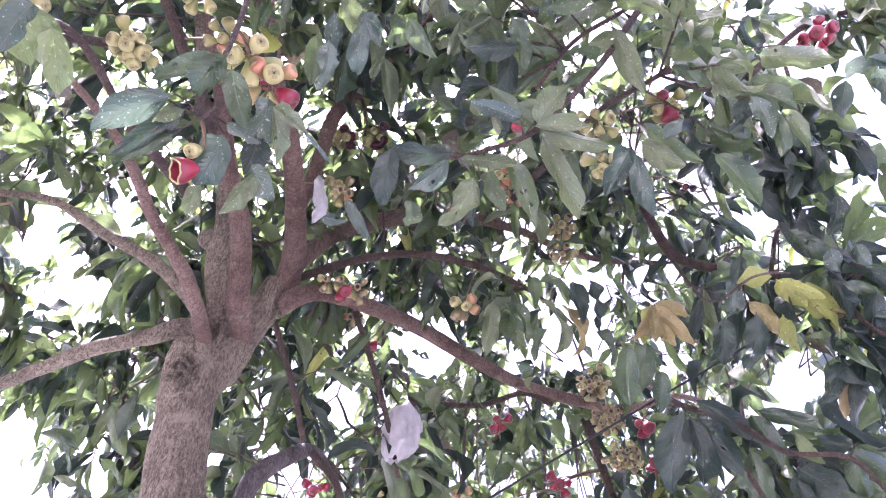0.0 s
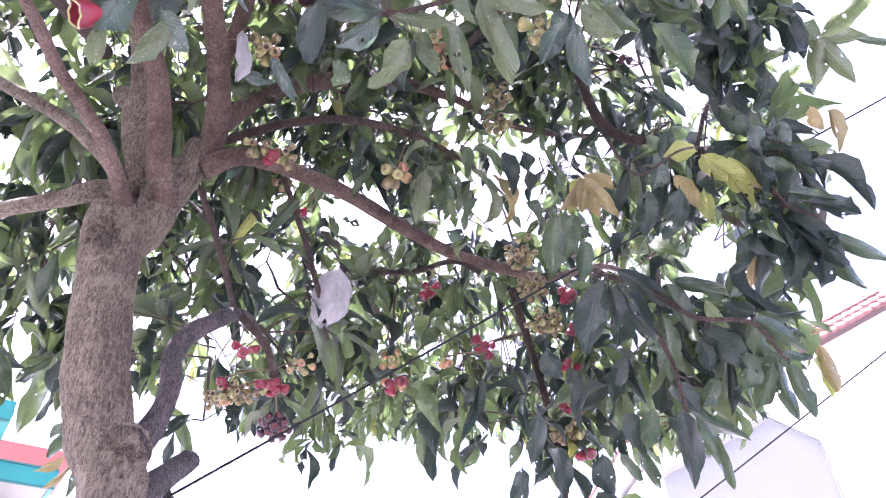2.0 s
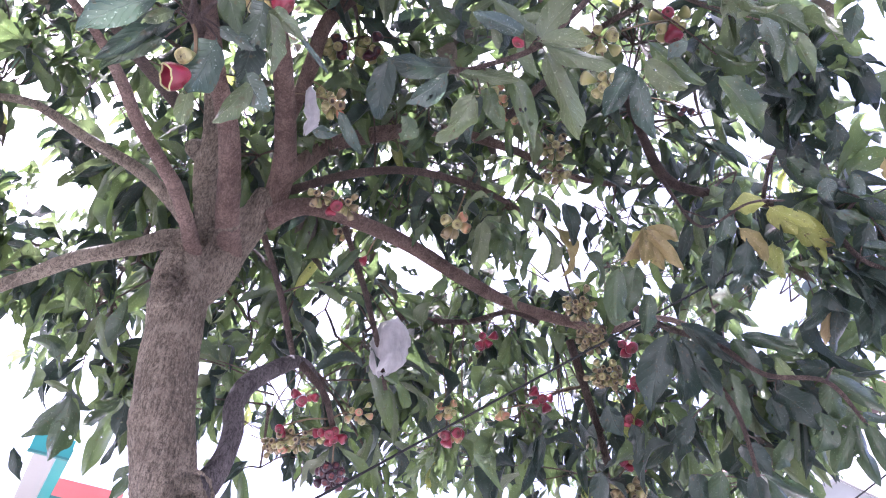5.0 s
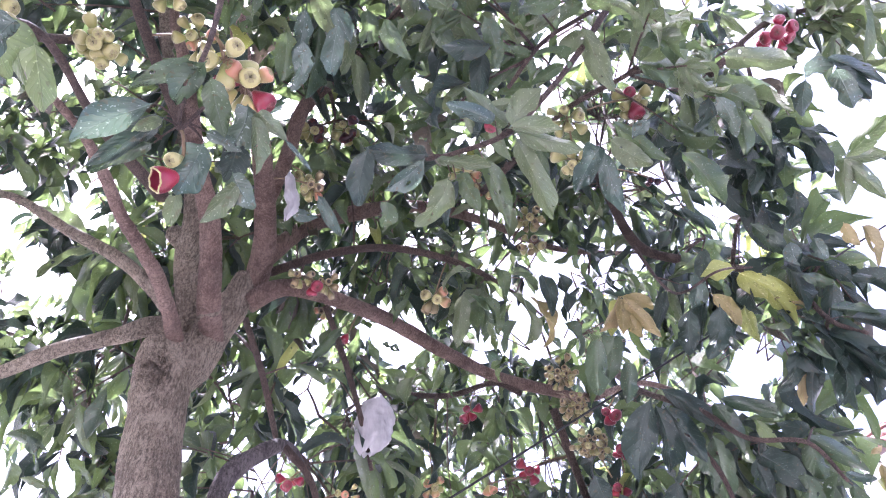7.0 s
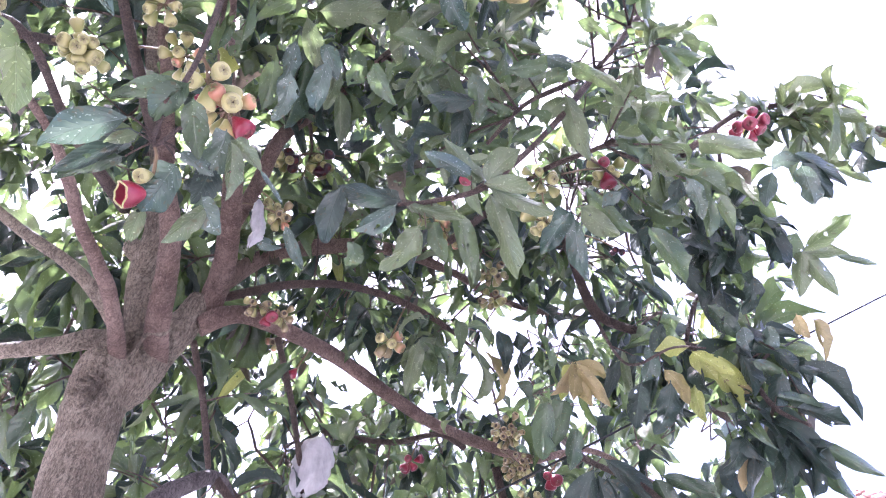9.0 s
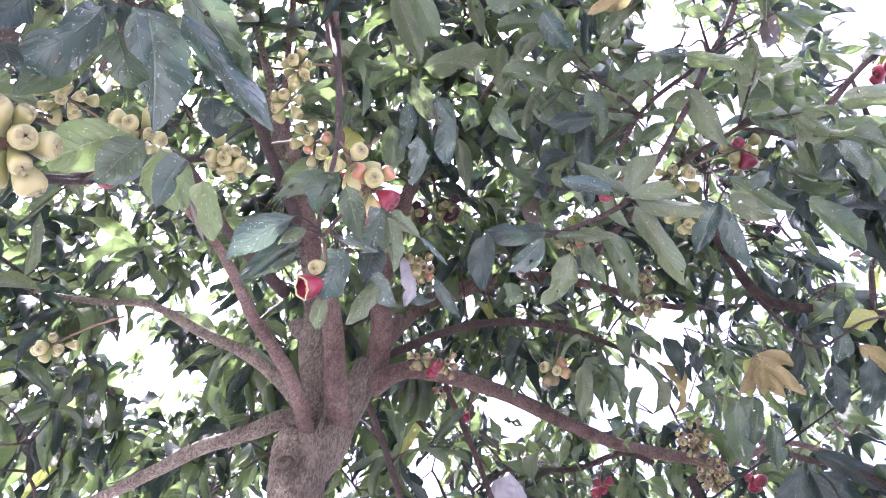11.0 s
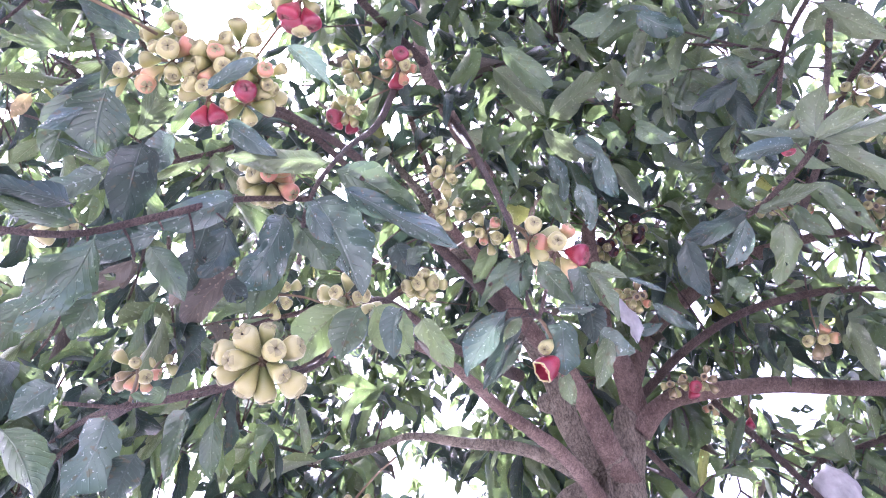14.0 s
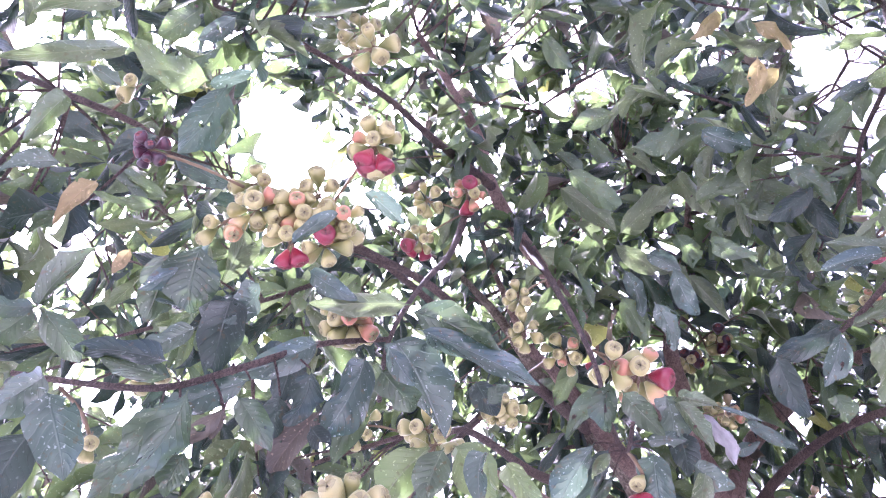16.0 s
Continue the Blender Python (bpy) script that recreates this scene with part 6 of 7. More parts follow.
near_leaf((-0.893, 1.871, 2.621), (-0.970, 1.961, 2.418), (-0.04, 0.41, 0.67), 0.70, LEAF, 1)
near_leaf((-0.871, 1.835, 2.594), (-0.892, 1.878, 2.412), (-0.04, 0.75, 0.52), 0.90, LEAF_SHADED, 5)
near_leaf((-0.865, 1.839, 2.591), (-0.861, 1.904, 2.455), (-0.66, 0.92, 0.45), 0.80, LEAF_LIGHT, 3)
near_leaf((-0.874, 1.829, 2.600), (-0.940, 1.805, 2.491), (-0.63, 0.93, 0.72), 0.80, LEAF_DEEP, 1)
near_leaf((-0.878, 1.824, 2.605), (-0.924, 1.784, 2.552), (-0.41, 1.05, 0.24), 0.85, LEAF, 2)
near_leaf((-0.829, 1.936, 2.445), (-0.884, 1.976, 2.408), (-0.44, 0.72, 0.38), 1.00, LEAF_DEEP, 6)
near_leaf((-0.836, 1.991, 2.448), (-0.882, 1.990, 2.361), (-0.37, 0.65, 0.67), 0.90, LEAF_DEEP, 2)
near_leaf((-0.829, 1.975, 2.362), (-0.904, 1.986, 2.319), (0.03, 0.85, 0.37), 0.80, LEAF_OCHRE, 3)
near_leaf((-0.812, 1.990, 2.344), (-0.872, 2.000, 2.279), (-0.50, 1.24, 0.06), 0.50, LEAF_OCHRE, 2)
near_leaf((-0.801, 1.996, 2.342), (-0.817, 2.036, 2.264), (-0.09, 0.72, 0.58), 0.60, LEAF_DEEP, 4)
near_leaf((-1.103, 1.802, 2.423), (-1.061, 1.836, 2.340), (-0.75, 1.11, 0.14), 0.85, LEAF_SHADED, 6)
near_leaf((-1.157, 1.719, 2.717), (-1.048, 1.784, 2.700), (-0.34, 0.85, 0.83), 0.85, LEAF_DEEP, 3)
near_leaf((-1.108, 1.742, 2.731), (-1.070, 1.812, 2.645), (-0.08, 1.09, 0.59), 0.85, LEAF_DEEP, 5)
near_leaf((-1.040, 1.750, 2.779), (-1.073, 1.807, 2.666), (-0.54, 0.52, 0.84), 0.85, LEAF, 2)
near_leaf((-0.993, 1.733, 2.839), (-0.946, 1.850, 2.725), (-0.47, 0.64, 0.75), 0.85, LEAF, 0)
near_leaf((-0.925, 1.727, 2.893), (-0.971, 1.849, 2.759), (-0.75, 0.52, 0.42), 0.85, LEAF_DEEP, 6)
near_leaf((-1.042, 1.859, 2.816), (-0.938, 1.911, 2.774), (-0.51, 1.03, 0.65), 0.85, LEAF_SHADED, 2)
near_leaf((-1.136, 1.772, 2.661), (-1.175, 1.853, 2.595), (-0.28, 0.71, 0.29), 0.85, LEAF, 7)
near_leaf((-1.007, 1.822, 2.705), (-0.924, 1.853, 2.631), (-0.66, 1.02, 0.74), 0.85, LEAF, 5)
near_leaf((-1.018, 1.824, 2.880), (-1.071, 1.878, 2.784), (-0.47, 0.79, 0.83), 0.85, LEAF_LIGHT, 4)

# ---- fruit ----
def fruit_mesh(name, mat, fat, seed, flared=False):
    """A bell-shaped fruit one unit long, its stalk end at the origin, its open end up +z with a dimple."""
    rows = ((0.0, 0.02), (0.03, 0.10), (0.14, 0.17), (0.31, 0.27), (0.50, 0.39), (0.67, 0.465), (0.82, 0.49), (0.92, 0.44), (0.98, 0.33), (1.0, 0.23), (0.97, 0.15), (0.91, 0.07), (0.89, 0.02))
    if flared:
        rows = ((0.0, 0.02), (0.03, 0.10), (0.16, 0.19), (0.36, 0.31), (0.58, 0.42), (0.74, 0.46), (0.86, 0.43), (0.93, 0.37), (1.0, 0.40), (1.04, 0.38), (1.0, 0.31), (0.90, 0.20), (0.84, 0.02))
    r = random.Random(seed)
    bend = r.uniform(-0.06, 0.06)
    sides = 14
    v, f, uv = [], [], []
    for i, (z, rad) in enumerate(rows):
        for k in range(sides):
            a = 2 * math.pi * k / sides
            rib = 1 + 0.035 * math.cos(4 * a + 0.5) * min(1, z * 1.3)
            v.append((rad * fat * rib * math.cos(a) + bend * z * z, rad * fat * rib * math.sin(a), z))
            uv.append((2.0 if i > 10 else 0.5, min(1.0, z)))
    for i in range(len(rows) - 1):
        for k in range(sides):
            k2 = (k + 1) % sides
            f.append((i * sides + k, i * sides + k2, (i + 1) * sides + k2, (i + 1) * sides + k))
    return mesh_from(name, v, f, mat, uv)


def calyx_mesh(mat):
    """Four curled lobes round the dimple of a fruit."""
    v, f = [], []
    for q in range(4):
        a = math.pi / 2 * q + 0.4
        for t, (rad, z, half) in enumerate(((0.25, 0.975, 0.12), (0.20, 1.03, 0.115), (0.12, 1.035, 0.075), (0.05, 0.985, 0.02))):
            for s in (-1, 0, 1):
                x, y = rad - 0.02 * abs(s), half * s
                v.append((x * math.cos(a) - y * math.sin(a), x * math.sin(a) + y * math.cos(a), z + 0.015 * (1 - abs(s))))
        o = q * 12
        for t in range(3):
            for s in range(2):
                f.append((o + t * 3 + s, o + t * 3 + s + 1, o + t * 3 + s + 4, o + t * 3 + s + 3))
    return mesh_from("calyx", v, f, mat)


FRUITS = {key: [fruit_mesh("fruit", mat, fat, n, key == "T") for n, fat in enumerate(fats)] for key, mat, fats in (("P", FRUIT_PALE, (0.8, 0.88, 0.74)), ("T", FRUIT_TAN, (0.8, 0.88, 0.74)), ("S", FRUIT_PALE, (0.66, 0.72, 0.6)), ("B", FRUIT_BLUSH, (0.8, 0.88, 0.76)), ("R", FRUIT_RED, (1.0, 0.94, 1.06)), ("W", FRUIT_WINE, (1.0, 0.9, 0.95)))}
CALYXES = {"P": calyx_mesh(CALYX), "S": calyx_mesh(CALYX), "T": calyx_mesh(CALYX), "B": calyx_mesh(CALYX), "R": calyx_mesh(CALYX_RED), "W": calyx_mesh(CALYX_RED)}
PEDICEL = mesh_from("pedicel", *tube([(0, 0, -0.45, 0.035), (0.02, 0, -0.2, 0.04), (0, 0, 0.03, 0.07)], 5, 2, 0.0), STALK)
WORDS = {"T": "tan unripe", "S": "slender pale green", "P": "pale yellow-green", "B": "pink-blushed", "R": "ripe red", "W": "dark wine-purple"}


def fruit_cluster(centre, n, spread, mix, size, seed, lean=(0, 0, -0.7), sag=0.45):
    """A bunch of fruit on short stalks that spring from one point."""
    r = random.Random(seed)
    c = Vector(centre)
    CLEAR.append((c, spread + 0.6 * size))
    kinds = "".join(sorted(set(mix), key=mix.index))
    words = " and ".join(WORDS[k] for k in kinds[:2])
    amount = "single" if n < 2 else "pair of" if n == 2 else "small bunch of" if n < 6 else "dense bunch of" if n > 10 else "bunch of"
    thing = tagged(new("fruit_cluster"), f"{amount} {words} wax apples", "fruit cluster", "fruit clusters on the tree")
    thing.matrix_basis = Matrix.Translation(c)
    a, far = nearest(NODE_XYZ, c)
    up = Vector(a) - c
    up = up.normalized() * min(far, 0.16) if far > 0.02 else Vector((0, 0, 0.05))
    sv, sf = tube([(*(c + up), 0.0028), (*(c + up * 0.5 + Vector((0, 0, 0.01))), 0.0026), (*c, 0.003)], 6, 3, 0.1, 60)
    golden, start = 2.39996, r.uniform(0, 6)
    n = n if n < 4 else round(n * 1.35)
    for k in range(n):
        z = 0.75 - 1.5 * (k + 0.5) / n
        z = max(-1.0, min(1.0, z + r.uniform(-0.12, 0.12)))
        if n < 4:
            z = -0.75 + 0.15 * k
        ang = start + golden * k
        h = math.sqrt(max(0, 1 - z * z))
        kind = mix[k % len(mix)]
        ripe = kind in "RW" and len(kinds) > 1
        way = Vector((h * math.cos(ang), h * math.sin(ang), z)) + (Vector(lean) if ripe else Vector((0, 0, -sag)))
        way.normalize()
        foot = c + way * spread * r.uniform(0.05, 0.55)
        long = (0.92 if ripe else 0.78) * size * r.uniform(0.82, 1.14)
        turn = way.to_track_quat("Z", "Y").to_matrix().to_4x4() @ Matrix.Rotation(r.uniform(0, 6), 4, "Z")
        m = Matrix.Translation(foot) @ turn @ Matrix.Scale(long, 4)
        one = base_of(thing, "fruit", r.choice(FRUITS[kind]), m, WORDS[kind] + " fruit" if len(kinds) > 1 else "")
        if kind != "T":
            child("calyx", CALYXES[kind], one)
        child("pedicel", PEDICEL, one)
    base_of(thing, "stalk", mesh_from("stalk", sv, sf, STALK))
    return thing


NODE_XYZ = np.array([tuple(p) for p in nodes] + [tuple(p[:3]) for p in LIMB_POINTS])
fruit_cluster((-0.491, 0.189, 2.085), 11, .022, "S", .048, 1, sag=0.3)
fruit_cluster((-0.353, -0.029, 2.615), 10, .040, "PPBPPPPPPPRRR", .042, 2, (-0.95, 1.21, -1.13))
fruit_cluster((-0.560, -0.078, 2.574), 7, 0.030, "PPBP", 0.044, 3)
fruit_cluster((-0.514, -0.036, 2.581), 9, 0.034, "PPPB", 0.045, 4)
fruit_cluster((-0.545, -0.009, 2.553), 5, 0.030, "PPPPRR", 0.041, 5, (-0.95, 1.21, -1.13))
fruit_cluster((-0.616, -0.099, 2.568), 3, 0.026, "PB", 0.046, 6)
fruit_cluster((-0.465, 0.101, 2.341), 10, .034, "PPBPBPPB", .037, 7)
fruit_cluster((-0.409, 0.240, 3.134), 8, 0.045, "BBPR", 0.040, 8)
fruit_cluster((-0.495, 0.193, 3.122), 7, 0.045, "PPP", 0.040, 9)
fruit_cluster((-0.580, 0.258, 3.136), 8, 0.045, "PPR", 0.040, 10)
fruit_cluster((-0.439, 0.461, 2.954), 6, 0.027, "PPP", 0.040, 11)
fruit_cluster((-0.473, 0.520, 2.920), 7, 0.041, "PPP", 0.040, 12)
fruit_cluster((-0.455, 0.650, 2.977), 9, 0.050, "PPPB", 0.040, 13)
fruit_cluster((-0.291, 0.490, 2.548), 4, .03, "P", .05, 14)
fruit_cluster((-0.266, 0.538, 2.553), 5, .032, "BPBR", .052, 15)
fruit_cluster((-0.599, 0.594, 2.816), 8, 0.036, "P", 0.043, 16)
fruit_cluster((-0.600, 0.382, 2.520), 7, 0.041, "P", 0.043, 17)
fruit_cluster((-0.636, 0.401, 2.452), 2, .02, "R", .045, 18)
fruit_cluster((-0.296, 0.503, 2.290), 1, .004, "P", .038, 19)
fruit_cluster((-0.303, 1.263, 3.278), 9, 0.038, "TPPB", 0.042, 20)
fruit_cluster((-0.330, 1.450, 3.080), 5, 0.030, "TP", 0.040, 21)
fruit_cluster((-0.292, 1.454, 3.057), 2, 0.015, "R", 0.044, 22)
fruit_cluster((-0.253, 1.478, 3.069), 6, 0.030, "TPT", 0.040, 23)
fruit_cluster((-0.562, -0.244, 2.472), 6, .02, "W", .026, 24)
fruit_cluster((-0.875, 0.226, 2.372), 7, .034, "TPB", .035, 25)
fruit_cluster((-0.677, -0.029, 2.284), 3, .026, "P", .04, 26)
fruit_cluster((-0.831, -0.013, 2.277), 3, .024, "P", .033, 27)
fruit_cluster((0.077, 1.587, 3.125), 6, .04, "TPB", .056, 28)
fruit_cluster((-0.319, -0.185, 2.986), 7, 0.045, "P", 0.041, 29)
fruit_cluster((-0.645, -0.369, 2.752), 2, .02, "P", .045, 30)
fruit_cluster((-0.335, 1.259, 3.601), 8, .06, "PPW", .045, 31)
fruit_cluster((-0.224, 1.267, 3.612), 9, .06, "PPW", .045, 32)
fruit_cluster((0.406, 0.912, 3.093), 6, .05, "P", .045, 33)
fruit_cluster((0.421, 0.974, 2.990), 7, .05, "P", .048, 34)
fruit_cluster((0.620, 0.942, 3.250), 6, .035, "PPPR", .048, 35)
fruit_cluster((0.996, 0.764, 3.293), 6, .045, "R", .048, 36)
fruit_cluster((0.432, 1.566, 3.500), 9, .04, "PT", .045, 37)
fruit_cluster((0.438, 1.637, 3.440), 7, .04, "PT", .045, 38)
fruit_cluster((0.240, 1.427, 3.509), 8, .05, "PPB", .045, 39)
fruit_cluster((-0.291, 1.180, 3.177), 2, .05, "PT", .045, 40)
fruit_cluster((0.172, 0.728, 2.774), 2, .02, "R", .03, 41)
fruit_cluster((0.776, 1.282, 3.351), 3, .02, "W", .035, 42)
fruit_cluster((0.528, 1.942, 3.098), 26, .085, "TPT", .036, 43)
fruit_cluster((0.568, 1.964, 2.976), 24, .08, "TPT", .036, 44)
fruit_cluster((0.596, 1.992, 2.841), 26, .085, "TPT", .036, 45)
fruit_cluster((0.669, 1.956, 2.947), 3, .03, "R", .052, 46)
fruit_cluster((0.695, 2.018, 2.849), 3, .03, "R", .05, 47)
fruit_cluster((0.662, 2.074, 2.574), 5, .03, "RRPP", .042, 48)
fruit_cluster((0.642, 2.115, 2.504), 12, .06, "TPT", .042, 49)
fruit_cluster((0.691, 2.128, 2.445), 3, .03, "R", .05, 50)
fruit_cluster((0.630, 2.210, 2.288), 6, .04, "RRP", .042, 51)
fruit_cluster((0.206, 2.099, 3.050), 4, .035, "R", .048, 52)
fruit_cluster((0.411, 2.196, 2.872), 4, .035, "R", .048, 53)
fruit_cluster((0.073, 2.159, 2.793), 5, .035, "BP", .042, 54)
fruit_cluster((0.088, 2.198, 2.726), 5, .04, "RB", .045, 55)
fruit_cluster((0.260, 2.150, 2.789), 2, .02, "B", .045, 56)
fruit_cluster((-0.430, 1.916, 2.515), 13, .055, "PTTBT", .034, 57)
fruit_cluster((-0.369, 1.919, 2.536), 14, .055, "TPT", .034, 58)
fruit_cluster((-0.348, 1.816, 2.617), 4, .035, "R", .036, 59)
fruit_cluster((-0.408, 1.878, 2.550), 2, .02, "R", .036, 60)
fruit_cluster((-0.272, 1.881, 2.534), 8, .045, "RRP", .035, 61)
fruit_cluster((-0.202, 1.902, 2.614), 7, .06, "PB", .032, 62)
fruit_cluster((-0.259, 1.935, 2.435), 16, .055, "W", .036, 63)
fruit_cluster((-0.212, 1.761, 3.128), 1, .008, "R", .042, 64)
fruit_cluster((-0.288, 1.696, 3.182), 5, 0.026, "TB", 0.037, 65)
fruit_cluster((0.191, 1.345, 3.475), 7, .05, "PPB", .047, 66)
fruit_cluster((-0.870, 0.415, 2.802), 8, 0.054, "PPP", 0.040, 67)
fruit_cluster((-0.599, 0.579, 2.813), 4, 0.027, "P", 0.043, 68)
fruit_cluster((-0.456, 0.817, 3.148), 3, .03, "R", .045, 69)
fruit_cluster((-0.330, 1.282, 3.367), 3, .03, "P", .045, 70)
fruit_cluster((0.651, 1.998, 2.692), 3, .03, "R", .047, 71)
fruit_cluster((-1.053, 0.908, 2.650), 6, 0.045, "PP", 0.039, 72)
fruit_cluster((-0.961, 0.289, 2.520), 4, 0.036, "PB", 0.034, 73)
fruit_cluster((-0.480, 0.025, 2.589), 8, 0.034, "PPPB", 0.043, 80)
fruit_cluster((-0.485, -0.027, 2.625), 6, 0.030, "P", 0.043, 81)
fruit_cluster((-0.514, 0.034, 2.562), 4, 0.026, "PPR", 0.042, 82)
fruit_cluster((-0.547, -0.105, 2.625), 4, 0.030, "P", 0.042, 83)
fruit_cluster((-0.277, -0.142, 2.741), 4, 0.030, "P", 0.044, 84)
fruit_cluster((-0.499, 0.312, 2.327), 5, 0.028, "P", 0.034, 87)

def split_fruit(place, way, size):
    """A ripe fruit burst open at its lower end, with a pale rim and seeds inside."""
    thing = tagged(new("split_fruit"), "burst ripe red wax apple with a pale rim", "fruit", "fruit on the tree")
    turn = Vector(way).to_track_quat("Z", "Y").to_matrix().to_4x4()
    thing.matrix_basis = Matrix.Translation(place) @ turn @ Matrix.Scale(size, 4)
    rows = ((0.0, 0.03), (0.04, 0.14), (0.22, 0.3), (0.45, 0.42), (0.7, 0.5), (0.93, 0.5))
    inner = ((0.93, 0.43), (0.7, 0.42), (0.45, 0.34), (0.35, 0.02))
    rim = ((0.93, 0.5), (0.98, 0.485), (0.98, 0.455), (0.93, 0.43))
    for name, prof, mat, label in (("skin", rows, FRUIT_RED, ""), ("flesh", inner, FRUIT_RED, "wet red flesh"), ("rim", rim, FRUIT_PALE, "pale torn rim")):
        v, f, uv = [], [], []
        for z, r in prof:
            for k in range(18):
                a = 2 * math.pi * k / 18
                jag = 0.05 * math.sin(3 * a) + 0.03 * math.sin(7 * a) if z > 0.85 else 0.0
                v.append((r * math.cos(a), r * math.sin(a), z + jag))
                uv.append((k / 18, z))
        for i in range(len(prof) - 1):
            for k in range(18):
                k2 = (k + 1) % 18
                f.append((i * 18 + k, i * 18 + k2, (i + 1) * 18 + k2, (i + 1) * 18 + k))
        child(name, mesh_from(name, v, f, mat, uv), thing, label)
    for x, y in ((0.12, 0.1), (-0.14, -0.06)):
        seed = child("seed", FRUITS["B"][0], thing, "pink seed")
        seed.matrix_basis = Matrix.Translation((x, y, 0.42)) @ Matrix.Scale(0.34, 4)
    return thing


split_fruit((-0.300, 0.524, 2.273), (-0.75, -0.3, -0.6), 0.036)

# ---- the rest of the crown ----
fill(1350, 4.0, 6.6, lambda az, el: True, (5, 9), 0.175, 0.4)
fill(170, 2.9, 4.6, lambda az, el: -35 < az < 36 and el < 50, (6, 9), 0.165, 0.7, (0.5, 0.4, 0.01))
fill(960, 2.2, 4.2, lambda az, el: True, (6, 9), 0.176, 0.6, (0.52, 0.36, 0.015))
fill(100, 1.6, 2.4, lambda az, el: az > 2 and el > 50, (4, 7), 0.135, 1.2, (0.4, 0.18, 0.0))
fill(150, 1.3, 2.3, lambda az, el: az < -58 and el > 40, (4, 7), 0.14, 1.2, (0.52, 0.3, 0.0))

# ---- fuller shoots ----
bunch((1.232, 0.827, 3.561), 0.2, 8, 6, 0.15, (0.3, 0.04, 0.12), hang=0.1)
bunch((1.450, 0.787, 3.563), 0.18, 7, 5, 0.15, (0.3, 0.04, 0.12), hang=0.1)
bunch((0.972, 0.974, 3.133), 0.2, 7, 6, 0.17, (0.3, 0.66, 0.02))
bunch((1.075, 1.184, 2.839), 0.14, 5, 6, 0.16, (0.3, 0.66, 0.02))
bunch((1.025, 1.250, 2.651), 0.1, 4, 6, 0.15, (0.2, 0.76, 0.02), 0.8)
bunch((0.895, 1.770, 2.622), 0.2, 6, 6, 0.17, (0.45, 0.5, 0.03), 0.8)
bunch((0.760, 2.120, 2.753), 0.2, 6, 6, 0.16, (0.6, 0.36, 0.03), 0.8)
bunch((0.593, 2.223, 2.546), 0.16, 5, 6, 0.15, (0.3, 0.66, 0.02), 1.0)
bunch((0.352, 2.313, 2.890), 0.22, 5, 6, 0.16, (0.6, 0.36, 0.02), 0.9)
bunch((0.079, 2.437, 2.813), 0.16, 4, 6, 0.14, (0.95, 0.03, 0.02), 0.7)
bunch((-0.108, 2.231, 2.859), 0.2, 4, 6, 0.16, (0.5, 0.46, 0.02), 0.9)
bunch((-0.146, 2.453, 2.659), 0.14, 4, 6, 0.13, (0.8, 0.18, 0.01), 0.7)
bunch((-0.532, 2.204, 2.579), 0.16, 4, 6, 0.14, (0.7, 0.28, 0.01), 0.9)
bunch((-0.371, 2.024, 3.103), 0.2, 4, 6, 0.17, (0.5, 0.46, 0.02), 0.8)
bunch((-0.629, 2.009, 3.034), 0.18, 4, 6, 0.17, (0.5, 0.46, 0.02), 0.8)
bunch((-1.095, 2.053, 2.869), 0.2, 4, 6, 0.17, (0.55, 0.42, 0.01), 0.9)
bunch((-1.129, 1.931, 3.008), 0.22, 5, 6, 0.17, (0.55, 0.42, 0.01), 0.9)

# ---- thicker roof of leaves over the long limb ----
for c in ((-0.149, 2.133, 3.755), (0.089, 2.079, 3.943), (0.333, 2.116, 3.759), (0.446, 1.773, 3.893), (0.081, 1.787, 4.040), (-0.299, 2.058, 4.067), (-0.110, 1.811, 4.141), (0.577, 1.609, 3.857), (0.515, 2.128, 3.575), (0.715, 1.959, 3.541), (0.265, 1.720, 4.075), (-0.348, 2.350, 3.656)):
    bunch(c, 0.26, 5, 6, 0.145, (0.5, 0.4, 0.01), 0.6)

# ---- leaves that break the rising limb ----
for c in ((-0.394, 0.377, 3.155), (-0.349, 0.172, 3.263), (-0.401, 0.565, 3.084), (-0.396, 0.633, 3.015)):
    bunch(c, 0.09, 2, 5, 0.14, (0.6, 0.2, 0.02), 0.4)

# ---- denser leaves overhead ----
fill(70, 2.3, 4.0, lambda az, el: az > -20 and el > 52, (5, 8), 0.17, 0.5, (0.5, 0.42, 0.01))

fill(40, 2.4, 3.6, lambda az, el: -28 < az < 14 and 46 < el < 67, (6, 9), 0.16, 0.6, (0.6, 0.3, 0.0))
fill(50, 2.5, 3.8, lambda az, el: -46 < az < -14 and 30 < el < 46, (6, 9), 0.16, 0.6, (0.5, 0.42, 0.0))
fill(30, 2.0, 3.0, lambda az, el: -36 < az < -8 and 54 < el < 70, (6, 9), 0.16, 0.6, (0.45, 0.5, 0.0))

# ---- low leaves beside the near shoots ----
for c, wide, n in (((-1.160, 0.251, 2.386), 0.12, 3), ((-1.295, 0.304, 2.680), 0.14, 3), ((-1.433, 0.614, 2.777), 0.18, 4), ((-1.581, 1.032, 3.141), 0.22, 6), ((-1.505, 1.348, 3.275), 0.22, 6), ((-1.318, 0.309, 2.409), 0.14, 3), ((-1.521, 0.689, 3.100), 0.2, 5)):
    bunch(c, wide, n, 6, 0.15, (0.4, 0.54, 0.0), 0.9)
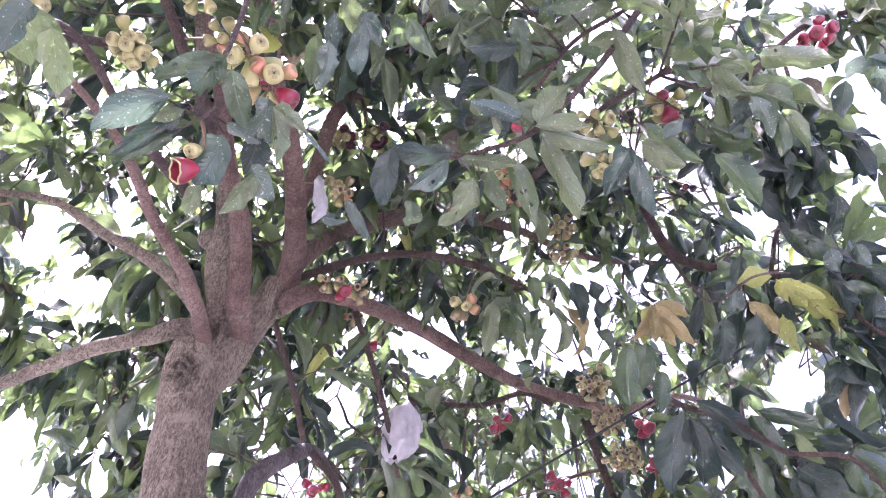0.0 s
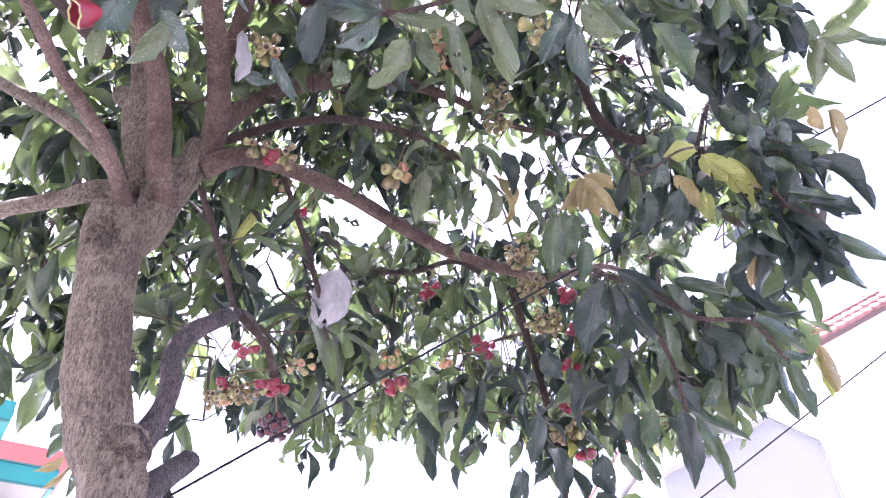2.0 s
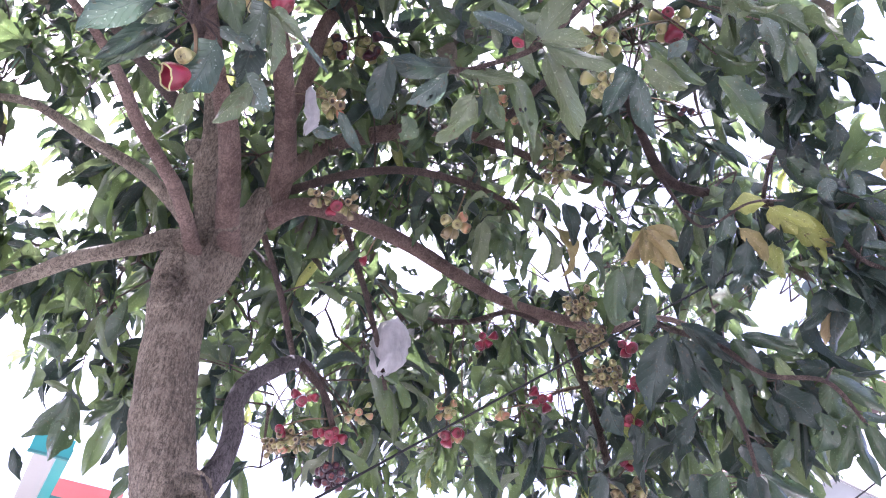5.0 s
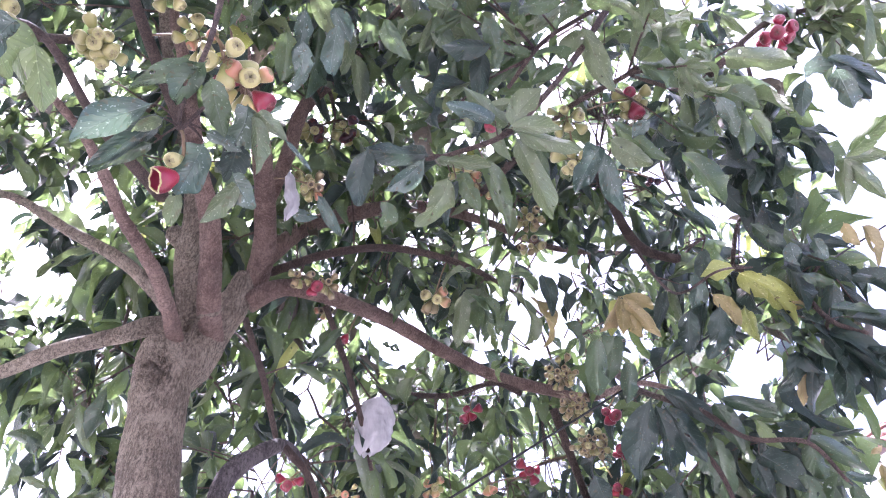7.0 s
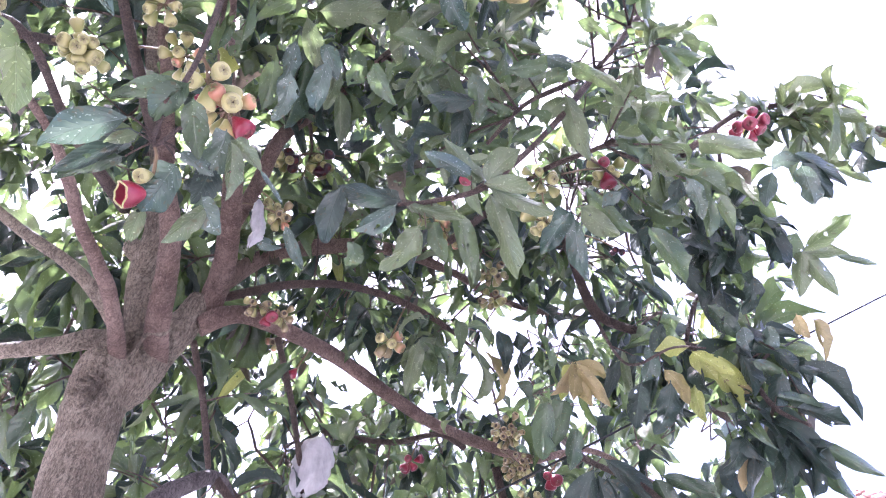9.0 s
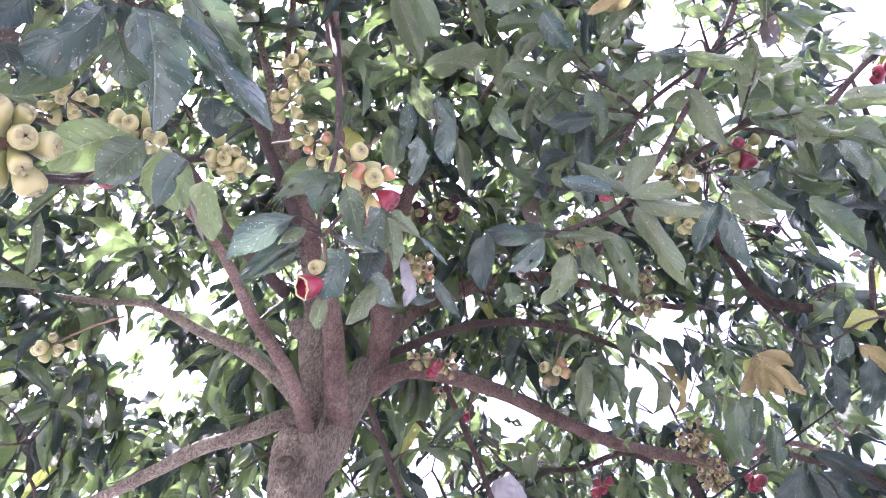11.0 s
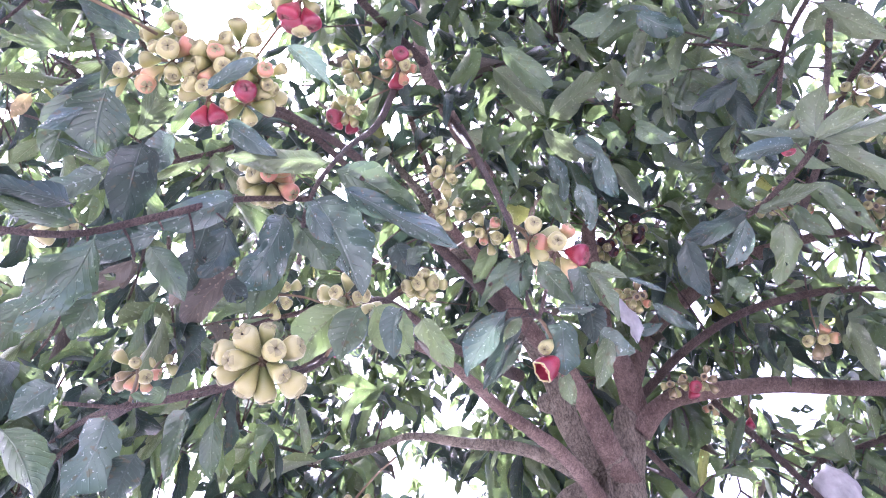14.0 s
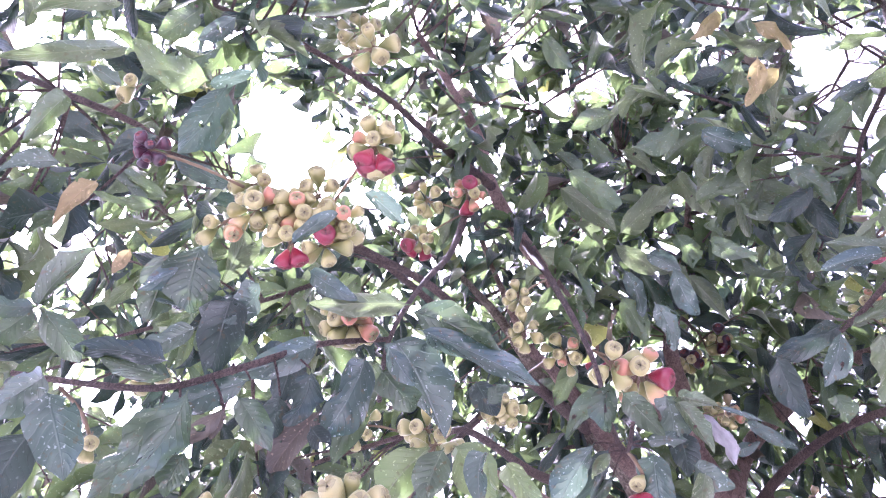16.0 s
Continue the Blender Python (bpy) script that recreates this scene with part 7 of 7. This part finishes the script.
for c in ((-0.209, 0.356, 3.860), (-0.264, 0.550, 3.702), (-0.018, 0.537, 4.132), (-0.422, 0.386, 4.138), (-0.056, 0.772, 3.956), (-0.032, 0.282, 4.082), (-0.048, 1.049, 3.836)):
    bunch(c, 0.16, 4, 6, 0.145, (0.6, 0.3, 0.01), 0.5)

# ---- leaves at the open side of the crown ----
for c, n in (((0.848, 1.467, 3.547), 4), ((0.998, 1.496, 3.310), 4), ((0.741, 1.473, 3.841), 4), ((-1.639, 1.777, 3.104), 4), ((-1.418, 1.915, 3.143), 4), ((-1.612, 1.260, 3.404), 4), ((-1.714, 1.546, 3.268), 3)):
    bunch(c, 0.22, n, 6, 0.14, (0.55, 0.38, 0.01), 0.6)

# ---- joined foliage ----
for name, what, mat, label in (("foliage", green, LEAF, "glossy green leaves"), ("foliage", dark, LEAF_SHADED, "dark shaded leaves"), ("foliage", light, LEAF_LIGHT, "pale olive leaves"), ("foliage", young, LEAF_YOUNG, "yellow-green young leaves"), ("foliage", brown, LEAF_BROWN, "withered brown leaves")):
    if what.count:
        tagged(base_of(tree, name, what.mesh(name, mat), label=label), kind="stuff")
tagged(base_of(tree, "branching", mesh_from("branching", twig_v, twig_f, BARK_TWIG), label="thin dark twigs"), kind="stuff")

# ---- overhead cable ----
def cable(a, b, sag, r, label):
    a, b = Vector(a), Vector(b)
    rows = []
    for k in range(9):
        t = k / 8
        p = a.lerp(b, t)
        rows.append((p.x, p.y, p.z - sag * 4 * t * (1 - t), r))
    v, f = tube(rows, 8, 4, 0.0)
    return tagged(new("overhead_cable", mesh_from("overhead_cable", v, f, CABLE)), label, "cable", "overhead cables")


# ---- houses ----
u, w = Vector((0.862, 0.506, 0)), Vector((-0.506, 0.862, 0))


def block(parent, name, mat, corner, along, deep, high, label=""):
    """A box from its near right upper corner: back along -u, away along w, and down."""
    m = Matrix((u, w, Vector((0, 0, 1)))).transposed().to_4x4()
    c = Vector(corner) - u * (along / 2) + w * (deep / 2) - Vector((0, 0, high))
    return base_of(parent, name, box_mesh(name, mat, Matrix.Translation(c) @ m, along, deep, high), label=label)


villa = tagged(new("house"), "white house with turquoise fascia boards and a coral band", "house", "houses")
villa.matrix_basis = pose(-5.5, 12.0, 0)
# ---- plastic bag tied to a shoot ----
def bag_mesh(name, top, wide, high, profile, crumple, seed):
    """A limp crumpled bag that hangs from its gathered top."""
    rows, sides = 30, 40
    v, f = [], []
    for i in range(rows + 1):
        t = i / rows
        half = 0.5 * np.interp(t, [p[0] for p in profile], [p[1] for p in profile])
        slide = np.interp(t, [p[0] for p in profile], [p[2] for p in profile])
        for k in range(sides):
            a = 2 * math.pi * k / sides
            q = Vector((half * math.cos(a), 0.5 * half * math.sin(a), -t))
            n1 = noise.noise(q * 3.5 + Vector((seed, 0, 0)))
            n2 = 0.5 - abs(noise.noise(Vector((q.x * 9, q.y * 9, q.z * 5 + seed))))
            n3 = 0.5 - abs(noise.noise(Vector((q.x * 17, q.y * 17, q.z * 13 + seed))))
            fat = 1 + crumple * (0.5 * n1 + 0.9 * n2 + 0.7 * n3)
            drop = 0.10 * noise.noise(Vector((math.cos(a) * 1.6, math.sin(a) * 1.6, seed))) * t
            v.append(Vector(top) + Vector(((q.x * fat + slide) * wide, q.y * fat * wide, (q.z + drop) * high)))
    for i in range(rows):
        for k in range(sides):
            k2 = (k + 1) % sides
            f.append((i * sides + k, (i + 1) * sides + k, (i + 1) * sides + k2, i * sides + k2))
    return mesh_from(name, v, f, BAG)


BAG_SHAPE = ((0.0, 0.10, 0.15), (0.06, 0.22, 0.12), (0.16, 0.62, 0.02), (0.3, 0.92, 0.0), (0.5, 1.02, 0.02), (0.72, 1.0, 0.0), (0.88, 0.78, -0.05), (0.97, 0.5, -0.14), (1.0, 0.3, -0.18))
STRIP_SHAPE = ((0.0, 0.12, 0.0), (0.12, 0.5, 0.1), (0.3, 0.6, 0.3), (0.5, 0.85, 0.55), (0.68, 0.6, 0.75), (0.8, 0.75, 0.7), (0.92, 0.35, 0.5), (1.0, 0.08, 0.45))
tagged(new("plastic_bag", bag_mesh("plastic_bag", (-0.113, 1.774, 2.883), 0.096, 0.215, BAG_SHAPE, 0.42, 3.0)), "crumpled translucent white plastic bag hung on a shoot", "bag")
tagged(new("plastic_strip", bag_mesh("plastic_strip", (-0.318, 1.059, 3.060), 0.034, 0.20, STRIP_SHAPE, 0.75, 8.0)), "thin torn white plastic strip hung by the fork", "plastic strip")

# ---- cables ----
cable((-1.128, 1.645, 1.663), (6.379, 1.055, 6.160), 0.0, 0.003, "thin black cable strung through the tree crown")
cable((0.161, 4.601, 1.960), (4.731, 3.179, 4.693), 0.02, 0.005, "thin dark cable in front of the gabled house")

# ---- white house with turquoise edges: a flat eave that steps forward ----
corner = Vector((-4.427, 10.030, 5.730))
inner = corner - u * 0.88
upper = inner - w * 1.85
frame_end = Vector((-5.176, 9.520, 5.200))
drop = Vector((0, 0, 1))
for name, mat, at, along, deep, high, label in (
        ("fascia", TEAL, corner, 0.876, 0.06, 0.23, "turquoise fascia board"),
        ("fascia", TEAL, corner + w * 0.063, 0.06, 1.5, 0.23, "turquoise fascia board"),
        ("fascia", TEAL, upper + w * 0.063, 0.13, 1.78, 0.23, "turquoise fascia board"),
        ("fascia", TEAL, upper, 0.45, 0.06, 0.23, "turquoise fascia board"),
        ("fascia", WHITE, upper - u * 0.39 + w * 0.063, 0.06, 3.4, 0.23, "white fascia board"),
        ("trim", TEAL_SHADED, corner - drop * 0.233 - w * 0.012, 0.88, 0.04, 0.028, "thin turquoise edge trim coloured as if shaded"),
        ("trim", TEAL_SHADED, upper - drop * 0.233 - w * 0.012, 0.46, 0.04, 0.028, "thin turquoise edge trim coloured as if shaded"),
        ("trim", TEAL_SHADED, upper - drop * 0.1 + u * 0.014 + w * 0.02, 0.012, 1.8, 0.03, "thin turquoise edge trim coloured as if shaded"),
        ("trim", TEAL_SHADED, corner + drop * 0.03 - w * 0.012, 0.88, 0.05, 0.028, "thin turquoise edge trim coloured as if shaded"),
        ("soffit", SOFFIT, upper - u * 0.133 + w * 0.063 - drop * 0.19, 0.254, 1.84, 0.03, "white soffit board"),
        ("soffit", SOFFIT, corner - u * 0.063 + w * 0.063 - drop * 0.19, 1.3, 1.5, 0.03, "white soffit board"),
        ("beam", TEAL, corner - u * 0.07 + w * 1.5 - drop * 0.224, 0.9, 0.07, 0.12, "turquoise beam under the soffit"),
        ("band", CORAL, corner + u * 0.14 + w * 0.64 + drop * 0.56, 1.26, 0.8, 0.16, "coral painted band"),
        ("band", CORAL, corner + u * 0.16 + w * 0.61 + drop * 0.397, 1.28, 0.9, 0.2, "coral painted band"),
        ("wall", WHITE, corner - u * 0.5 + w * 1.75 - drop * 0.23, 4.0, 3.0, 5.5, "white plastered wall"),
        ("shutter_box", GLASS_DARK, corner - u * 0.36 + w * 0.85 - drop * 0.23, 0.9, 0.5, 0.9, "dark shutter box"),
        ("window_frame", WHITE, frame_end, 0.5, 0.05, 0.05, "white window frame"),
        ("window_frame", WHITE, frame_end - drop * 0.053, 0.05, 0.05, 0.7, "white window frame")):
    block(villa, name, mat, at, along, deep, high, label)

# ---- gabled house ----
gabled = tagged(new("house"), "white gabled house with red tiled roof edges", "house", "houses")
gabled.matrix_basis = pose(6.6, 9.5, 0)


def prism(outline, y0, y1):
    """A solid with an outline of (x, z) rows, from y0 to y1."""
    n = len(outline)
    v = [(x, y0, z) for x, z in outline] + [(x, y1, z) for x, z in outline]
    f = [tuple(range(n)), tuple(range(2 * n - 1, n - 1, -1))] + [(i, i + n, (i + 1) % n + n, (i + 1) % n) for i in range(n)]
    return v, f


APEX, LEFT, RIGHT = (6.27, 6.42), (2.6, 4.56), (10.6, 3.75)
v, f = prism([(LEFT[0] + 0.5, 0), (RIGHT[0] - 0.5, 0), (RIGHT[0] - 0.5, 4.0), APEX, (LEFT[0] + 0.5, 4.74)], 6.7, 12.0)
base_of(gabled, "wall", mesh_from("wall", v, f, WHITE, smooth=False), label="white plastered gable wall")
v, f = prism([(2.75, 0), (4.46, 0), (4.46, 4.46), (3.97, 4.74), (2.75, 4.16)], 6.45, 6.69)
base_of(gabled, "porch_wall", mesh_from("porch_wall", v, f, SHADED_WALL, smooth=False), label="white porch gable")
for (x0, z0), (x1, z1), lower in (((3.97, 4.74), (4.46, 4.46), 0.0), ((4.46, 4.46), (4.47, 2.6), 0.0), ((2.75, 4.16), (3.97, 4.74), 0.05)):
    run = Vector((x1 - x0, 0, z1 - z0))
    turn = Matrix.Translation(((x0 + x1) / 2, 6.43, (z0 + z1) / 2 - lower)) @ Matrix.Rotation(-math.atan2(run.z, run.x), 4, "Y")
    base_of(gabled, "trim", box_mesh("trim", SOFFIT, turn, run.length, 0.02, 0.012, False), label="thin grey edge trim")
for a, b in ((APEX, LEFT), (APEX, RIGHT)):
    d = Vector((b[0] - a[0], 0, b[1] - a[1]))
    long = d.length
    d.normalize()
    side = Vector((0, 1, 0))
    up = d.cross(side) if d.x < 0 else side.cross(d)
    up = up if up.z > 0 else -up
    m = Matrix((d, side, up)).transposed().to_4x4()
    m.translation = Vector((a[0], 9.4, a[1])) + d * long / 2 + up * 0.06
    base_of(gabled, "roof", box_mesh("roof", TILE, m, long, 5.2, 0.03), label="red tiled roof slope")
    under = m.copy()
    under.translation = m.translation - up * 0.034
    base_of(gabled, "soffit", box_mesh("soffit", WHITE, under, long, 5.19, 0.03), label="white boards under the roof")
    m2 = m.copy()
    skirt = (side * -0.5 - up * 0.87) * 0.088
    rows = 3 if b is LEFT else 1
    m2.translation = Vector((a[0], 6.64, a[1])) + d * long / 2 + up * (0.09 if rows > 1 else 0.05) + skirt * (rows - 0.4)
    base_of(gabled, "verge_board", box_mesh("verge_board", WOOD_DARK, m2, long, 0.04, 0.06), label="dark wooden verge board")
    # barrel tiles laid along the verge, each lapping the next
    tv, tf = [], []
    for i in range(5):
        for k in range(7):
            ang = math.pi * k / 6
            tv.append((0.27 * (i / 4 - 0.5), 0.08 * math.cos(ang) * (1 + 0.1 * i / 4), 0.06 * math.sin(ang) * (1 + 0.12 * i / 4) + 0.02 * (i / 4)))
    for i in range(4):
        for k in range(6):
            tf.append((i * 7 + k, i * 7 + k + 1, (i + 1) * 7 + k + 1, (i + 1) * 7 + k))
    tile_mesh = mesh_from("roof_tile", tv, tf, TILE)
    steps = int(long / 0.155)
    face = (up * 0.5 - side * 0.87).normalized()
    mf = Matrix((d, face.cross(d), face)).transposed().to_4x4()
    for row in range(rows):
        for i in range(steps):
            mt = mf.copy() if row else m.copy()
            mt.translation = Vector((a[0], 6.64, a[1])) + d * (0.1 + i * 0.155 + 0.04 * (row % 2)) + up * (0.13 if rows > 1 else 0.08) + skirt * row
            mt = mt @ Matrix.Scale(0.7, 4)
            base_of(gabled, "roof_tile", tile_mesh, mt)
